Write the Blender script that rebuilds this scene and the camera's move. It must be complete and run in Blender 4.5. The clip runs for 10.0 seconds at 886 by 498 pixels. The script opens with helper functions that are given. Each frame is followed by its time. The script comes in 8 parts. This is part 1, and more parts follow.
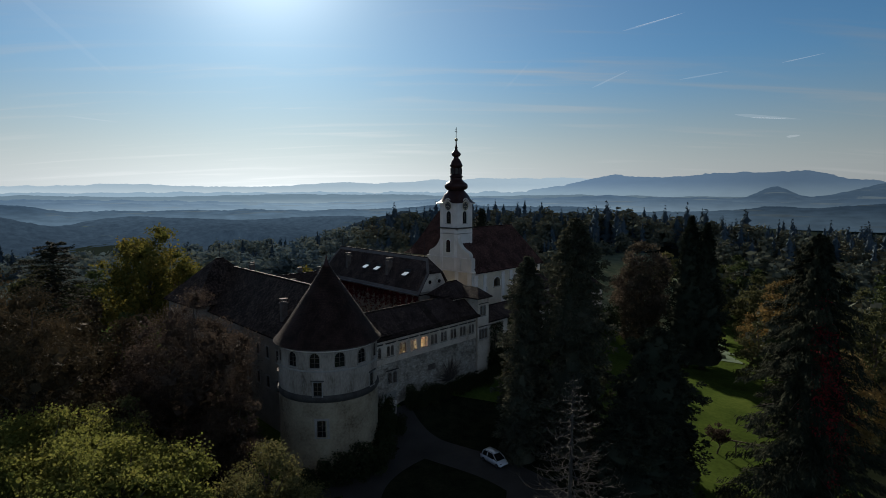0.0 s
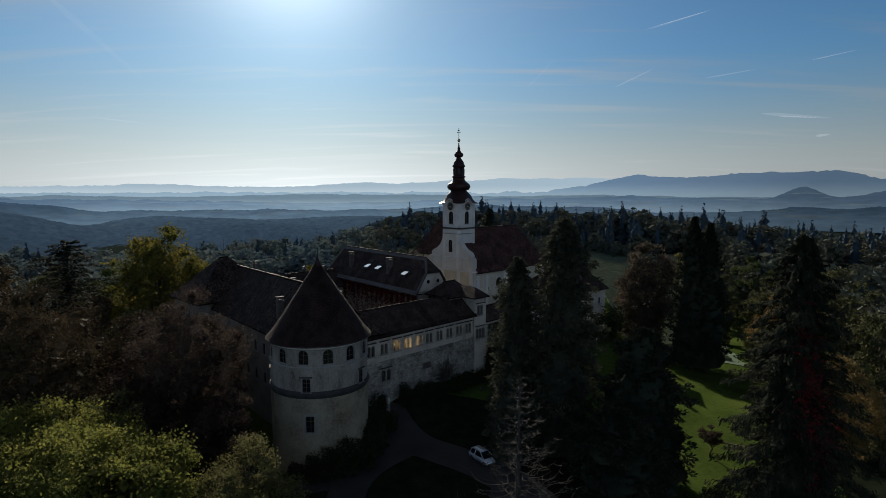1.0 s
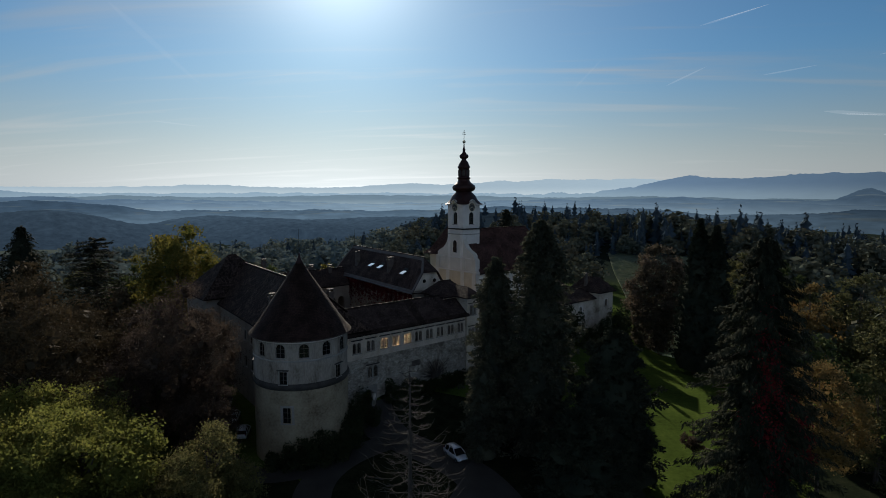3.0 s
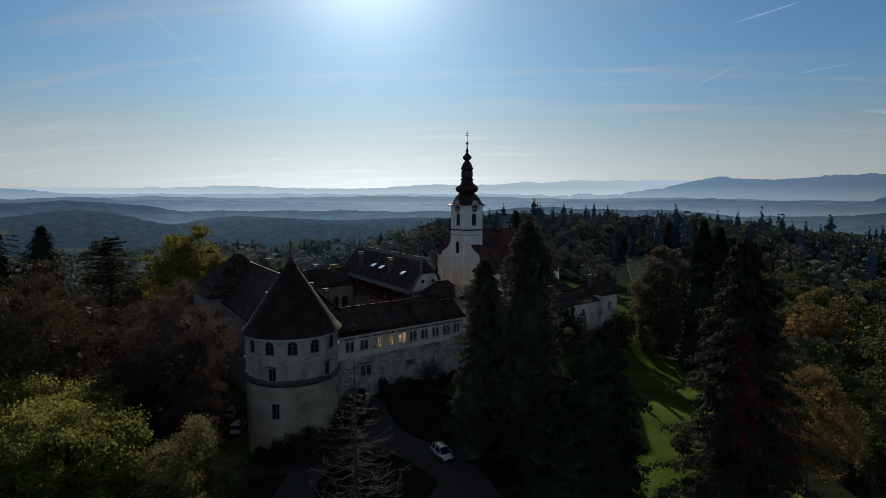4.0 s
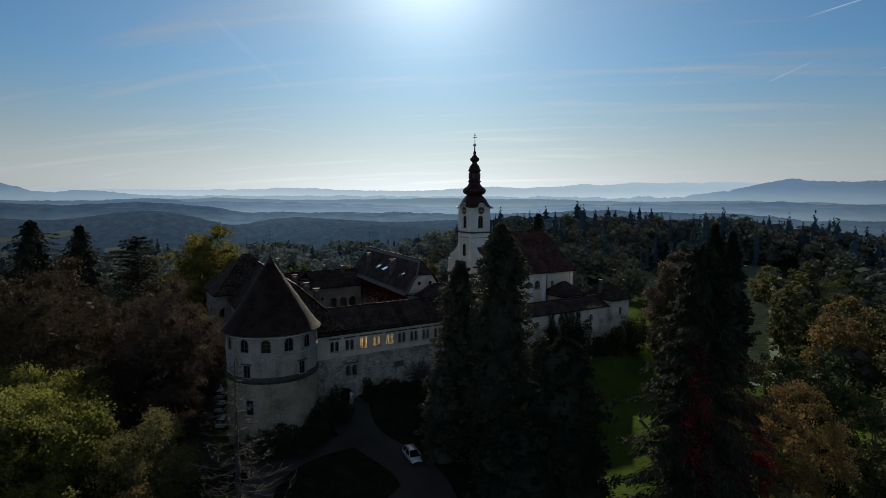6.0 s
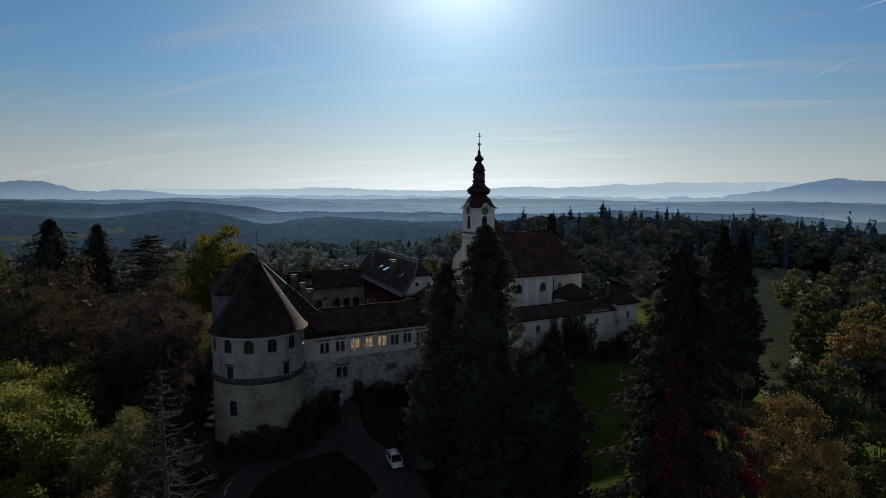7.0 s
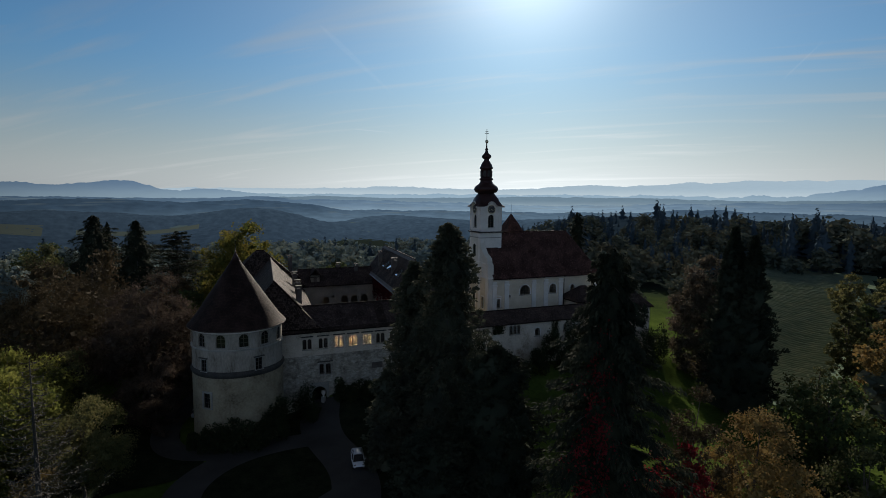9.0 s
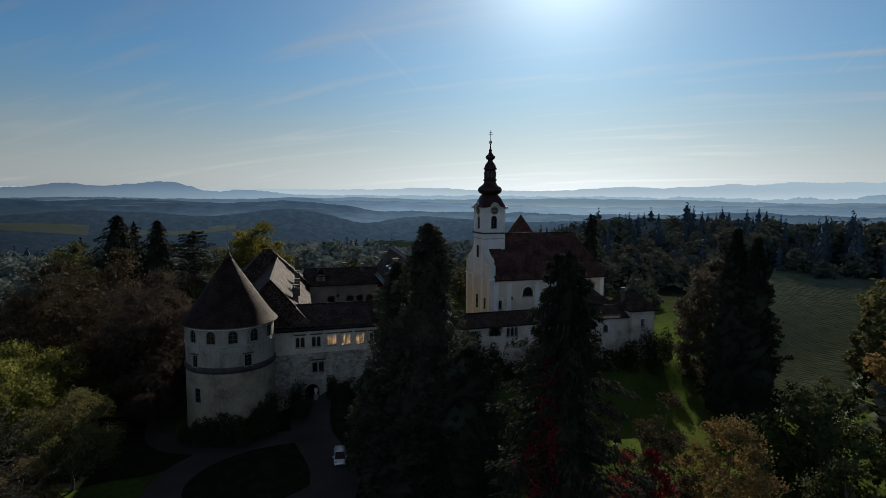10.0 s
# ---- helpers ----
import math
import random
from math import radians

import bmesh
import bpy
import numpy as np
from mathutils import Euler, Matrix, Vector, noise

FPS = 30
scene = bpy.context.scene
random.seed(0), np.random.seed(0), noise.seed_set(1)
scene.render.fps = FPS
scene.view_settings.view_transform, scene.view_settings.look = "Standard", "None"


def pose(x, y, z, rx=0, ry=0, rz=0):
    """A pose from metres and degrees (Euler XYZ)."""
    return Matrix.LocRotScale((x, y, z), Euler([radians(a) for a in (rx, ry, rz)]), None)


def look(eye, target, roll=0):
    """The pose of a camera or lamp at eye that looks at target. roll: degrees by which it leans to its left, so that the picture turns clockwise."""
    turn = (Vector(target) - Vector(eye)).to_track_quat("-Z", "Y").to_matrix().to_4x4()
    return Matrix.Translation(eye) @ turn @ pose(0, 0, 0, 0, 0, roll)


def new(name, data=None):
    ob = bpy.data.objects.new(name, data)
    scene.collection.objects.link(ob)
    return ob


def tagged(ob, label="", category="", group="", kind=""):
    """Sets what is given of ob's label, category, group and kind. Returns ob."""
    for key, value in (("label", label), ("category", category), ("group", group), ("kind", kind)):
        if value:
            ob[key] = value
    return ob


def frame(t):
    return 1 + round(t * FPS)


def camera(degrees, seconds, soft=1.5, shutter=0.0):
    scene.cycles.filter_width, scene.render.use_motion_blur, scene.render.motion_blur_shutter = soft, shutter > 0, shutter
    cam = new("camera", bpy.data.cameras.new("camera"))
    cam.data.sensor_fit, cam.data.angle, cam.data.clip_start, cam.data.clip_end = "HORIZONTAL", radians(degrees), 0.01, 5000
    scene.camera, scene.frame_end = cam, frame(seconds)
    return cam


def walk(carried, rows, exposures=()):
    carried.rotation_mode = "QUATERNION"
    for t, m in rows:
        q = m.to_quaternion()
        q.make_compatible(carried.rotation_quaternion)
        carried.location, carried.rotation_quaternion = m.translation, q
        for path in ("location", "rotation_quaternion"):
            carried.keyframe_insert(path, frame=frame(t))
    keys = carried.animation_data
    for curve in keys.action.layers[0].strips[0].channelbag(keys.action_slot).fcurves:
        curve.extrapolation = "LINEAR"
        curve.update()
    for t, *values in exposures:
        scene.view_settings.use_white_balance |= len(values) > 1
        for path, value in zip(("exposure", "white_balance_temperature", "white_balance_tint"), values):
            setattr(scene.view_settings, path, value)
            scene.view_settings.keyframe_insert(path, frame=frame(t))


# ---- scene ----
cam = camera(75.5, 10.0, 0.85)
METRES, EYE, TILT, LEAN, TURN = 60.0, 36.6, -5.8, 0.1, 0.0
ROWS = [
    (0.0, 0.0, 0.0, 0.0, 0.0, 0.0, -0.0),
    (0.5, 0.0368, -0.0077, 0.0, 1.05, 0.0, -0.12),
    (1.0, 0.0746, -0.0145, -0.0007, 2.13, 0.01, -0.25),
    (1.5, 0.1133, -0.0207, -0.0017, 3.22, 0.05, -0.39),
    (2.0, 0.1533, -0.0254, -0.0023, 4.33, 0.1, -0.52),
    (2.5, 0.1956, -0.0289, -0.0021, 5.5, 0.08, -0.66),
    (4.0, 0.3295, -0.0303, -0.0016, 9.23, 0.13, -1.13),
    (4.5, 0.3763, -0.0261, -0.001, 10.56, 0.2, -1.28),
    (5.0, 0.4243, -0.0176, -0.0002, 11.94, 0.21, -1.46),
    (5.5, 0.473, -0.0035, 0.001, 13.37, 0.22, -1.63),
    (7.0, 0.6197, 0.0774, 0.011, 18.03, 0.08, -2.19),
    (7.5, 0.6671, 0.1122, 0.016, 19.63, -0.06, -2.35),
    (8.0, 0.7173, 0.1402, 0.0189, 21.22, -0.2, -2.5),
    (8.5, 0.7699, 0.162, 0.0194, 22.87, -0.27, -2.67),
    (9.0, 0.8241, 0.1849, 0.0212, 24.57, -0.32, -2.84),
    (9.5, 0.8789, 0.2098, 0.0227, 26.3, -0.34, -3.04),
    (10.0, 0.9331, 0.2368, 0.0252, 28.05, -0.36, -3.25),
]
walk(cam, [(t, pose(0, 0, EYE, TILT, LEAN, TURN) @ pose(METRES * x, METRES * y, METRES * z, 90 + pitch, roll, yaw)) for t, x, y, z, yaw, pitch, roll in ROWS])

# world and sun -------------------------------------------------------------
SUN_AZ, SUN_EL = 16.5, 23.5          # degrees left of +y, degrees up
SUN_DIR = Vector((-math.sin(radians(SUN_AZ)) * math.cos(radians(SUN_EL)), math.cos(radians(SUN_AZ)) * math.cos(radians(SUN_EL)), math.sin(radians(SUN_EL))))
scene.view_settings.exposure = 0.0
world = bpy.data.worlds.new("sky")
scene.world = world
world.use_nodes = True
wn, wl = world.node_tree.nodes, world.node_tree.links
wn.clear()
sky = wn.new("ShaderNodeTexSky")
sky.sky_type = "NISHITA"
sky.sun_disc = False
sky.sun_elevation, sky.sun_rotation = radians(SUN_EL), radians(-SUN_AZ)
sky.altitude, sky.air_density, sky.dust_density, sky.ozone_density = 300, 1.0, 0.35, 3.0
bg = wn.new("ShaderNodeBackground")
bg.inputs["Strength"].default_value = 0.05
wout = wn.new("ShaderNodeOutputWorld")
# the milky air low over the horizon takes the yellow out of the sky
wtc = wn.new("ShaderNodeTexCoord")
wsep = wn.new("ShaderNodeSeparateXYZ")
wl.new(wtc.outputs["Generated"], wsep.inputs[0])
wmr = wn.new("ShaderNodeMapRange")
wmr.interpolation_type = "SMOOTHSTEP"
wmr.inputs["From Min"].default_value, wmr.inputs["From Max"].default_value = 0.0, 0.23
wl.new(wsep.outputs["Z"], wmr.inputs["Value"])
wbw = wn.new("ShaderNodeRGBToBW")
wl.new(sky.outputs[0], wbw.inputs[0])


def sky_mix(kind, fac, a, b):
    mx = wn.new("ShaderNodeMix")
    mx.data_type, mx.blend_type = "RGBA", kind
    for key, val in (("Factor", fac), ("A", a), ("B", b)):
        if hasattr(val, "is_linked"):
            wl.new(val, mx.inputs[key])
        elif key == "Factor":
            mx.inputs[key].default_value = val
        else:
            mx.inputs[key].default_value = (*val, 1)
    return mx.outputs["Result"]


milky = sky_mix("MULTIPLY", 1.0, wbw.outputs[0], (0.92, 1.0, 1.03))
clear = sky_mix("MULTIPLY", 1.0, sky.outputs[0], (0.68, 1.05, 1.23))
# overhead, out of view, the sky is paled so its light is less blue
wtop = wn.new("ShaderNodeMapRange")
wtop.interpolation_type = "SMOOTHSTEP"
wtop.inputs["From Min"].default_value, wtop.inputs["From Max"].default_value, wtop.inputs["To Max"].default_value = 0.33, 0.75, 0.85
wl.new(wsep.outputs["Z"], wtop.inputs["Value"])
clear = sky_mix("MIX", wtop.outputs[0], clear, sky_mix("MULTIPLY", 1.0, wbw.outputs[0], (1.15, 1.15, 1.12)))
air = sky_mix("MIX", wmr.outputs[0], milky, clear)


def sky_math(kind, a, b=None):
    nd = wn.new("ShaderNodeMath")
    nd.operation = kind
    for k, val in enumerate((a, b)):
        if val is None:
            continue
        if hasattr(val, "is_linked"):
            wl.new(val, nd.inputs[k])
        else:
            nd.inputs[k].default_value = val
    return nd.outputs[0]


# the bright ring of dusty air round the sun
wdot = wn.new("ShaderNodeVectorMath")
wdot.operation = "DOT_PRODUCT"
wnorm = wn.new("ShaderNodeVectorMath")
wnorm.operation = "NORMALIZE"
wl.new(wtc.outputs["Generated"], wnorm.inputs[0])
wl.new(wnorm.outputs[0], wdot.inputs[0])
wdot.inputs[1].default_value = SUN_DIR
near_sun = sky_math("MAXIMUM", wdot.outputs["Value"], 0.0)
ring = sky_math("ADD", sky_math("MULTIPLY", sky_math("POWER", near_sun, 12.0), 2.9), sky_math("MULTIPLY", sky_math("POWER", near_sun, 130.0), 13.0))
# opposite the sun, out of view: a broad bluish glow added to fill the shaded sides
away = sky_math("MAXIMUM", sky_math("MULTIPLY", wdot.outputs["Value"], -1.0), 0.0)
glow = sky_mix("ADD", 1.0, sky_mix("MULTIPLY", 1.0, ring, (0.97, 1.0, 1.0)), sky_mix("MULTIPLY", 1.0, sky_math("MULTIPLY", away, 4.2), (0.82, 1.0, 1.42)))
air = sky_mix("ADD", 1.0, air, glow)


# thin cirrus: streaks drawn out along the wind, and a long band low over the horizon
def cirrus(scale, turn, lo, hi, amount, detail=6):
    mp = wn.new("ShaderNodeMapping")
    mp.inputs["Rotation"].default_value = (0, 0, radians(turn))
    mp.inputs["Scale"].default_value = scale
    flat = wn.new("ShaderNodeVectorMath")
    flat.operation = "DIVIDE"
    zz = wn.new("ShaderNodeCombineXYZ")
    zc = sky_math("ADD", sky_math("MAXIMUM", wsep.outputs["Z"], 0.0), 0.12)
    for k in range(3):
        wl.new(zc, zz.inputs[k])
    wl.new(wtc.outputs["Generated"], flat.inputs[0]), wl.new(zz.outputs[0], flat.inputs[1])
    wl.new(flat.outputs[0], mp.inputs[0])
    nz = wn.new("ShaderNodeTexNoise")
    nz.inputs["Scale"].default_value, nz.inputs["Detail"].default_value = 1.0, detail
    nz.inputs["Distortion"].default_value = 0.6
    wl.new(mp.outputs[0], nz.inputs["Vector"])
    rg = wn.new("ShaderNodeMapRange")
    rg.interpolation_type = "SMOOTHSTEP"
    rg.inputs["From Min"].default_value, rg.inputs["From Max"].default_value, rg.inputs["To Max"].default_value = lo, hi, amount
    wl.new(nz.outputs["Fac"], rg.inputs["Value"])
    return rg.outputs[0]


veil = sky_math("ADD", cirrus((0.5, 3.2, 1), 62, 0.52, 0.8, 0.4), cirrus((0.9, 5.5, 1), 35, 0.57, 0.82, 0.3))
cloud_light = sky_mix("ADD", 1.0, sky_mix("MULTIPLY", 1.0, wbw.outputs[0], (1.25, 1.3, 1.32)), glow)
wl.new(sky_mix("MIX", veil, air, cloud_light), bg.inputs["Color"])
wl.new(bg.outputs[0], wout.inputs["Surface"])
sun_lamp = bpy.data.lights.new("sun", "SUN")
sun_lamp.energy, sun_lamp.angle, sun_lamp.color = 5.0, radians(0.5), (1.0, 0.9, 0.76)
sun = new("sun", sun_lamp)
sun.matrix_world = look(SUN_DIR * 200, (0, 0, 0))

# materials -----------------------------------------------------------------
def principled(name):
    m = bpy.data.materials.new(name)
    m.use_nodes = True
    return m, m.node_tree.nodes, m.node_tree.links, m.node_tree.nodes["Principled BSDF"]


def surface(name, colours, scale=1.0, fine=8.0, rough=0.8, bump=0.3, depth=0.03, metal=0.0, spec=0.3, per="", stretch=(1, 1, 1)):
    """Two noises, a broad one and a fine one, through a ramp of colours; bump from the fine one. per: Object or Island variation."""
    m, n, l, p = principled(name)
    tc = n.new("ShaderNodeTexCoord")
    mp = n.new("ShaderNodeMapping")
    mp.inputs["Scale"].default_value = stretch
    l.new(tc.outputs["Object"], mp.inputs[0])
    a, b = n.new("ShaderNodeTexNoise"), n.new("ShaderNodeTexNoise")
    a.inputs["Scale"].default_value, b.inputs["Scale"].default_value = scale, fine
    a.inputs["Detail"].default_value, b.inputs["Detail"].default_value = 5, 4
    l.new(mp.outputs[0], a.inputs["Vector"]), l.new(mp.outputs[0], b.inputs["Vector"])
    mix = n.new("ShaderNodeMath")
    mix.operation = "MULTIPLY_ADD"
    mix.inputs[1].default_value = 0.35
    l.new(b.outputs["Fac"], mix.inputs[0])
    sc = n.new("ShaderNodeMath")
    sc.operation = "MULTIPLY"
    sc.inputs[1].default_value = 0.65
    l.new(a.outputs["Fac"], sc.inputs[0])
    l.new(sc.outputs[0], mix.inputs[2])
    src = mix.outputs[0]
    if per:
        if per == "Object":
            rnd = n.new("ShaderNodeObjectInfo").outputs["Random"]
        else:
            rnd = n.new("ShaderNodeNewGeometry").outputs["Random Per Island"]
        ad = n.new("ShaderNodeMath")
        ad.operation = "MULTIPLY_ADD"
        ad.inputs[1].default_value = 0.35
        l.new(rnd, ad.inputs[0])
        sub = n.new("ShaderNodeMath")
        sub.operation = "SUBTRACT"
        sub.inputs[1].default_value = 0.175
        l.new(src, sub.inputs[0])
        l.new(sub.outputs[0], ad.inputs[2])
        src = ad.outputs[0]
    ramp = n.new("ShaderNodeValToRGB")
    cr = ramp.color_ramp
    k = len(colours)
    cr.elements[0].position, cr.elements[-1].position = 0.32, 0.68
    for i in range(k - 2):
        cr.elements.new(0.32 + 0.36 * (i + 1) / (k - 1))
    for e, c in zip(cr.elements, colours):
        e.color = (*c, 1)
    l.new(src, ramp.inputs[0])
    l.new(ramp.outputs[0], p.inputs["Base Color"])
    p.inputs["Roughness"].default_value, p.inputs["Metallic"].default_value = rough, metal
    p.inputs["Specular IOR Level"].default_value = spec
    if bump:
        bp = n.new("ShaderNodeBump")
        bp.inputs["Strength"].default_value, bp.inputs["Distance"].default_value = bump, depth
        l.new(b.outputs["Fac"], bp.inputs["Height"])
        l.new(bp.outputs[0], p.inputs["Normal"])
    return m


def roof_tiles(name, dark, light, row=0.22, width=0.18, lit=1.0, gloss=0.03, uneven=0.03, step=0.04):
    """Flat clay tiles in rows: a brick pattern of colour and relief, laid over patches of moss and weather."""
    m, n, l, p = principled(name)
    uv = n.new("ShaderNodeUVMap")
    br = n.new("ShaderNodeTexBrick")
    br.inputs["Scale"].default_value = 1.0
    br.inputs["Brick Width"].default_value, br.inputs["Row Height"].default_value = width, row
    br.inputs["Mortar Size"].default_value, br.inputs["Bias"].default_value = 0.018, -0.15
    br.inputs["Color1"].default_value, br.inputs["Color2"].default_value = (*dark, 1), (*light, 1)
    br.inputs["Mortar"].default_value = (dark[0] * 0.4, dark[1] * 0.4, dark[2] * 0.4, 1)
    l.new(uv.outputs[0], br.inputs["Vector"])
    tc = n.new("ShaderNodeTexCoord")
    no = n.new("ShaderNodeTexNoise")
    no.inputs["Scale"].default_value, no.inputs["Detail"].default_value = 0.5, 6
    l.new(tc.outputs["Object"], no.inputs["Vector"])
    rp = n.new("ShaderNodeValToRGB")
    rp.color_ramp.elements[0].position, rp.color_ramp.elements[1].position = 0.38, 0.66
    rp.color_ramp.elements[0].color, rp.color_ramp.elements[1].color = (0.55, 0.52, 0.5, 1), (1.15, 1.05, 1.0, 1)
    l.new(no.outputs["Fac"], rp.inputs[0])
    mx = n.new("ShaderNodeMix")
    mx.data_type, mx.blend_type = "RGBA", "MULTIPLY"
    mx.inputs["Factor"].default_value = 1.0
    l.new(br.outputs["Color"], mx.inputs["A"]), l.new(rp.outputs[0], mx.inputs["B"])
    # a scatter of newer and lichen-grown tiles
    gr = n.new("ShaderNodeTexNoise")
    gr.inputs["Scale"].default_value, gr.inputs["Detail"].default_value = 3.2, 2
    l.new(tc.outputs["Object"], gr.inputs["Vector"])
    gm = n.new("ShaderNodeMapRange")
    gm.inputs["From Min"].default_value, gm.inputs["From Max"].default_value, gm.inputs["To Max"].default_value = 0.58, 0.7, 0.5 * lit
    l.new(gr.outputs["Fac"], gm.inputs["Value"])
    lx = n.new("ShaderNodeMix")
    lx.data_type = "RGBA"
    lx.inputs["B"].default_value = (light[0] * 2.0, light[1] * 2.0, light[2] * 1.9, 1)
    l.new(gm.outputs[0], lx.inputs["Factor"]), l.new(mx.outputs["Result"], lx.inputs["A"])
    l.new(lx.outputs["Result"], p.inputs["Base Color"])
    p.inputs["Roughness"].default_value = 0.7
    p.inputs["Specular IOR Level"].default_value = gloss
    p.inputs["Specular Tint"].default_value = (1.0, 0.8, 0.7, 1)
    bp = n.new("ShaderNodeBump")
    bp.inputs["Strength"].default_value, bp.inputs["Distance"].default_value = 0.9, step
    # every tile sits a little proud of its neighbour or sunk below it
    tone = n.new("ShaderNodeRGBToBW")
    l.new(br.outputs["Color"], tone.inputs[0])
    ih = n.new("ShaderNodeMath")
    ih.operation = "MULTIPLY_ADD"
    ih.inputs[1].default_value = 9.0
    l.new(tone.outputs[0], ih.inputs[0])
    sunk = n.new("ShaderNodeMath")
    sunk.operation = "SUBTRACT"
    sunk.inputs[0].default_value = 1.0
    l.new(br.outputs["Fac"], sunk.inputs[1])
    l.new(sunk.outputs[0], ih.inputs[2])
    l.new(ih.outputs[0], bp.inputs["Height"])
    b2 = n.new("ShaderNodeBump")
    b2.inputs["Strength"].default_value, b2.inputs["Distance"].default_value = 0.8, uneven
    l.new(gr.outputs["Fac"], b2.inputs["Height"]), l.new(bp.outputs[0], b2.inputs["Normal"])
    l.new(b2.outputs[0], p.inputs["Normal"])
    return m


def foliage(name, colours, through_light=0.35, rough=0.85, scale=0.25, gloss=0.08):
    """Leaves: each leaf its own tone, with drifts of colour over the crown; part of the light goes through."""
    m, n, l, p = principled(name)
    geo = n.new("ShaderNodeNewGeometry")
    tc = n.new("ShaderNodeTexCoord")
    no = n.new("ShaderNodeTexNoise")
    no.inputs["Scale"].default_value, no.inputs["Detail"].default_value = scale, 2
    l.new(tc.outputs["Object"], no.inputs["Vector"])
    ad = n.new("ShaderNodeMath")
    ad.operation = "MULTIPLY_ADD"
    ad.inputs[1].default_value = 0.36
    l.new(geo.outputs["Random Per Island"], ad.inputs[0])
    hf = n.new("ShaderNodeMath")
    hf.operation = "MULTIPLY_ADD"
    hf.inputs[1].default_value, hf.inputs[2].default_value = 1.1, -0.23
    l.new(no.outputs["Fac"], hf.inputs[0])
    l.new(hf.outputs[0], ad.inputs[2])
    ramp = n.new("ShaderNodeValToRGB")
    cr = ramp.color_ramp
    k = len(colours)
    cr.elements[0].position, cr.elements[-1].position = 0.15, 0.85
    for i in range(k - 2):
        cr.elements.new(0.15 + 0.7 * (i + 1) / (k - 1))
    for e, c in zip(cr.elements, colours):
        e.color = (*c, 1)
    l.new(ad.outputs[0], ramp.inputs[0])
    l.new(ramp.outputs[0], p.inputs["Base Color"])
    p.inputs["Roughness"].default_value = rough
    p.inputs["Specular IOR Level"].default_value = gloss
    if through_light:
        tr = n.new("ShaderNodeBsdfTranslucent")
        l.new(ramp.outputs[0], tr.inputs["Color"])
        ms = n.new("ShaderNodeMixShader")
        ms.inputs[0].default_value = through_light
        l.new(p.outputs[0], ms.inputs[1]), l.new(tr.outputs[0], ms.inputs[2])
        l.new(ms.outputs[0], n["Material Output"].inputs["Surface"])
    return m


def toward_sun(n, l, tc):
    """Haze scatters most light forwards, so the painted glow is brighter below the sun than far to its side."""
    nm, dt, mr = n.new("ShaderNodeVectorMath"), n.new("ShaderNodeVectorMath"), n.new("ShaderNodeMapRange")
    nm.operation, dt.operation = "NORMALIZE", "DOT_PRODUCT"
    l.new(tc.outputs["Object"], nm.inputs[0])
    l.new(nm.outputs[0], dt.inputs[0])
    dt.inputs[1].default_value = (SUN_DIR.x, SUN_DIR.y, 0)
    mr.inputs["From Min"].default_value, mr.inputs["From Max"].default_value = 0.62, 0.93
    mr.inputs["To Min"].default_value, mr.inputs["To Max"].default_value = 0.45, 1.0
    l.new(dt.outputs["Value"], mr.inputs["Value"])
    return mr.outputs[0]


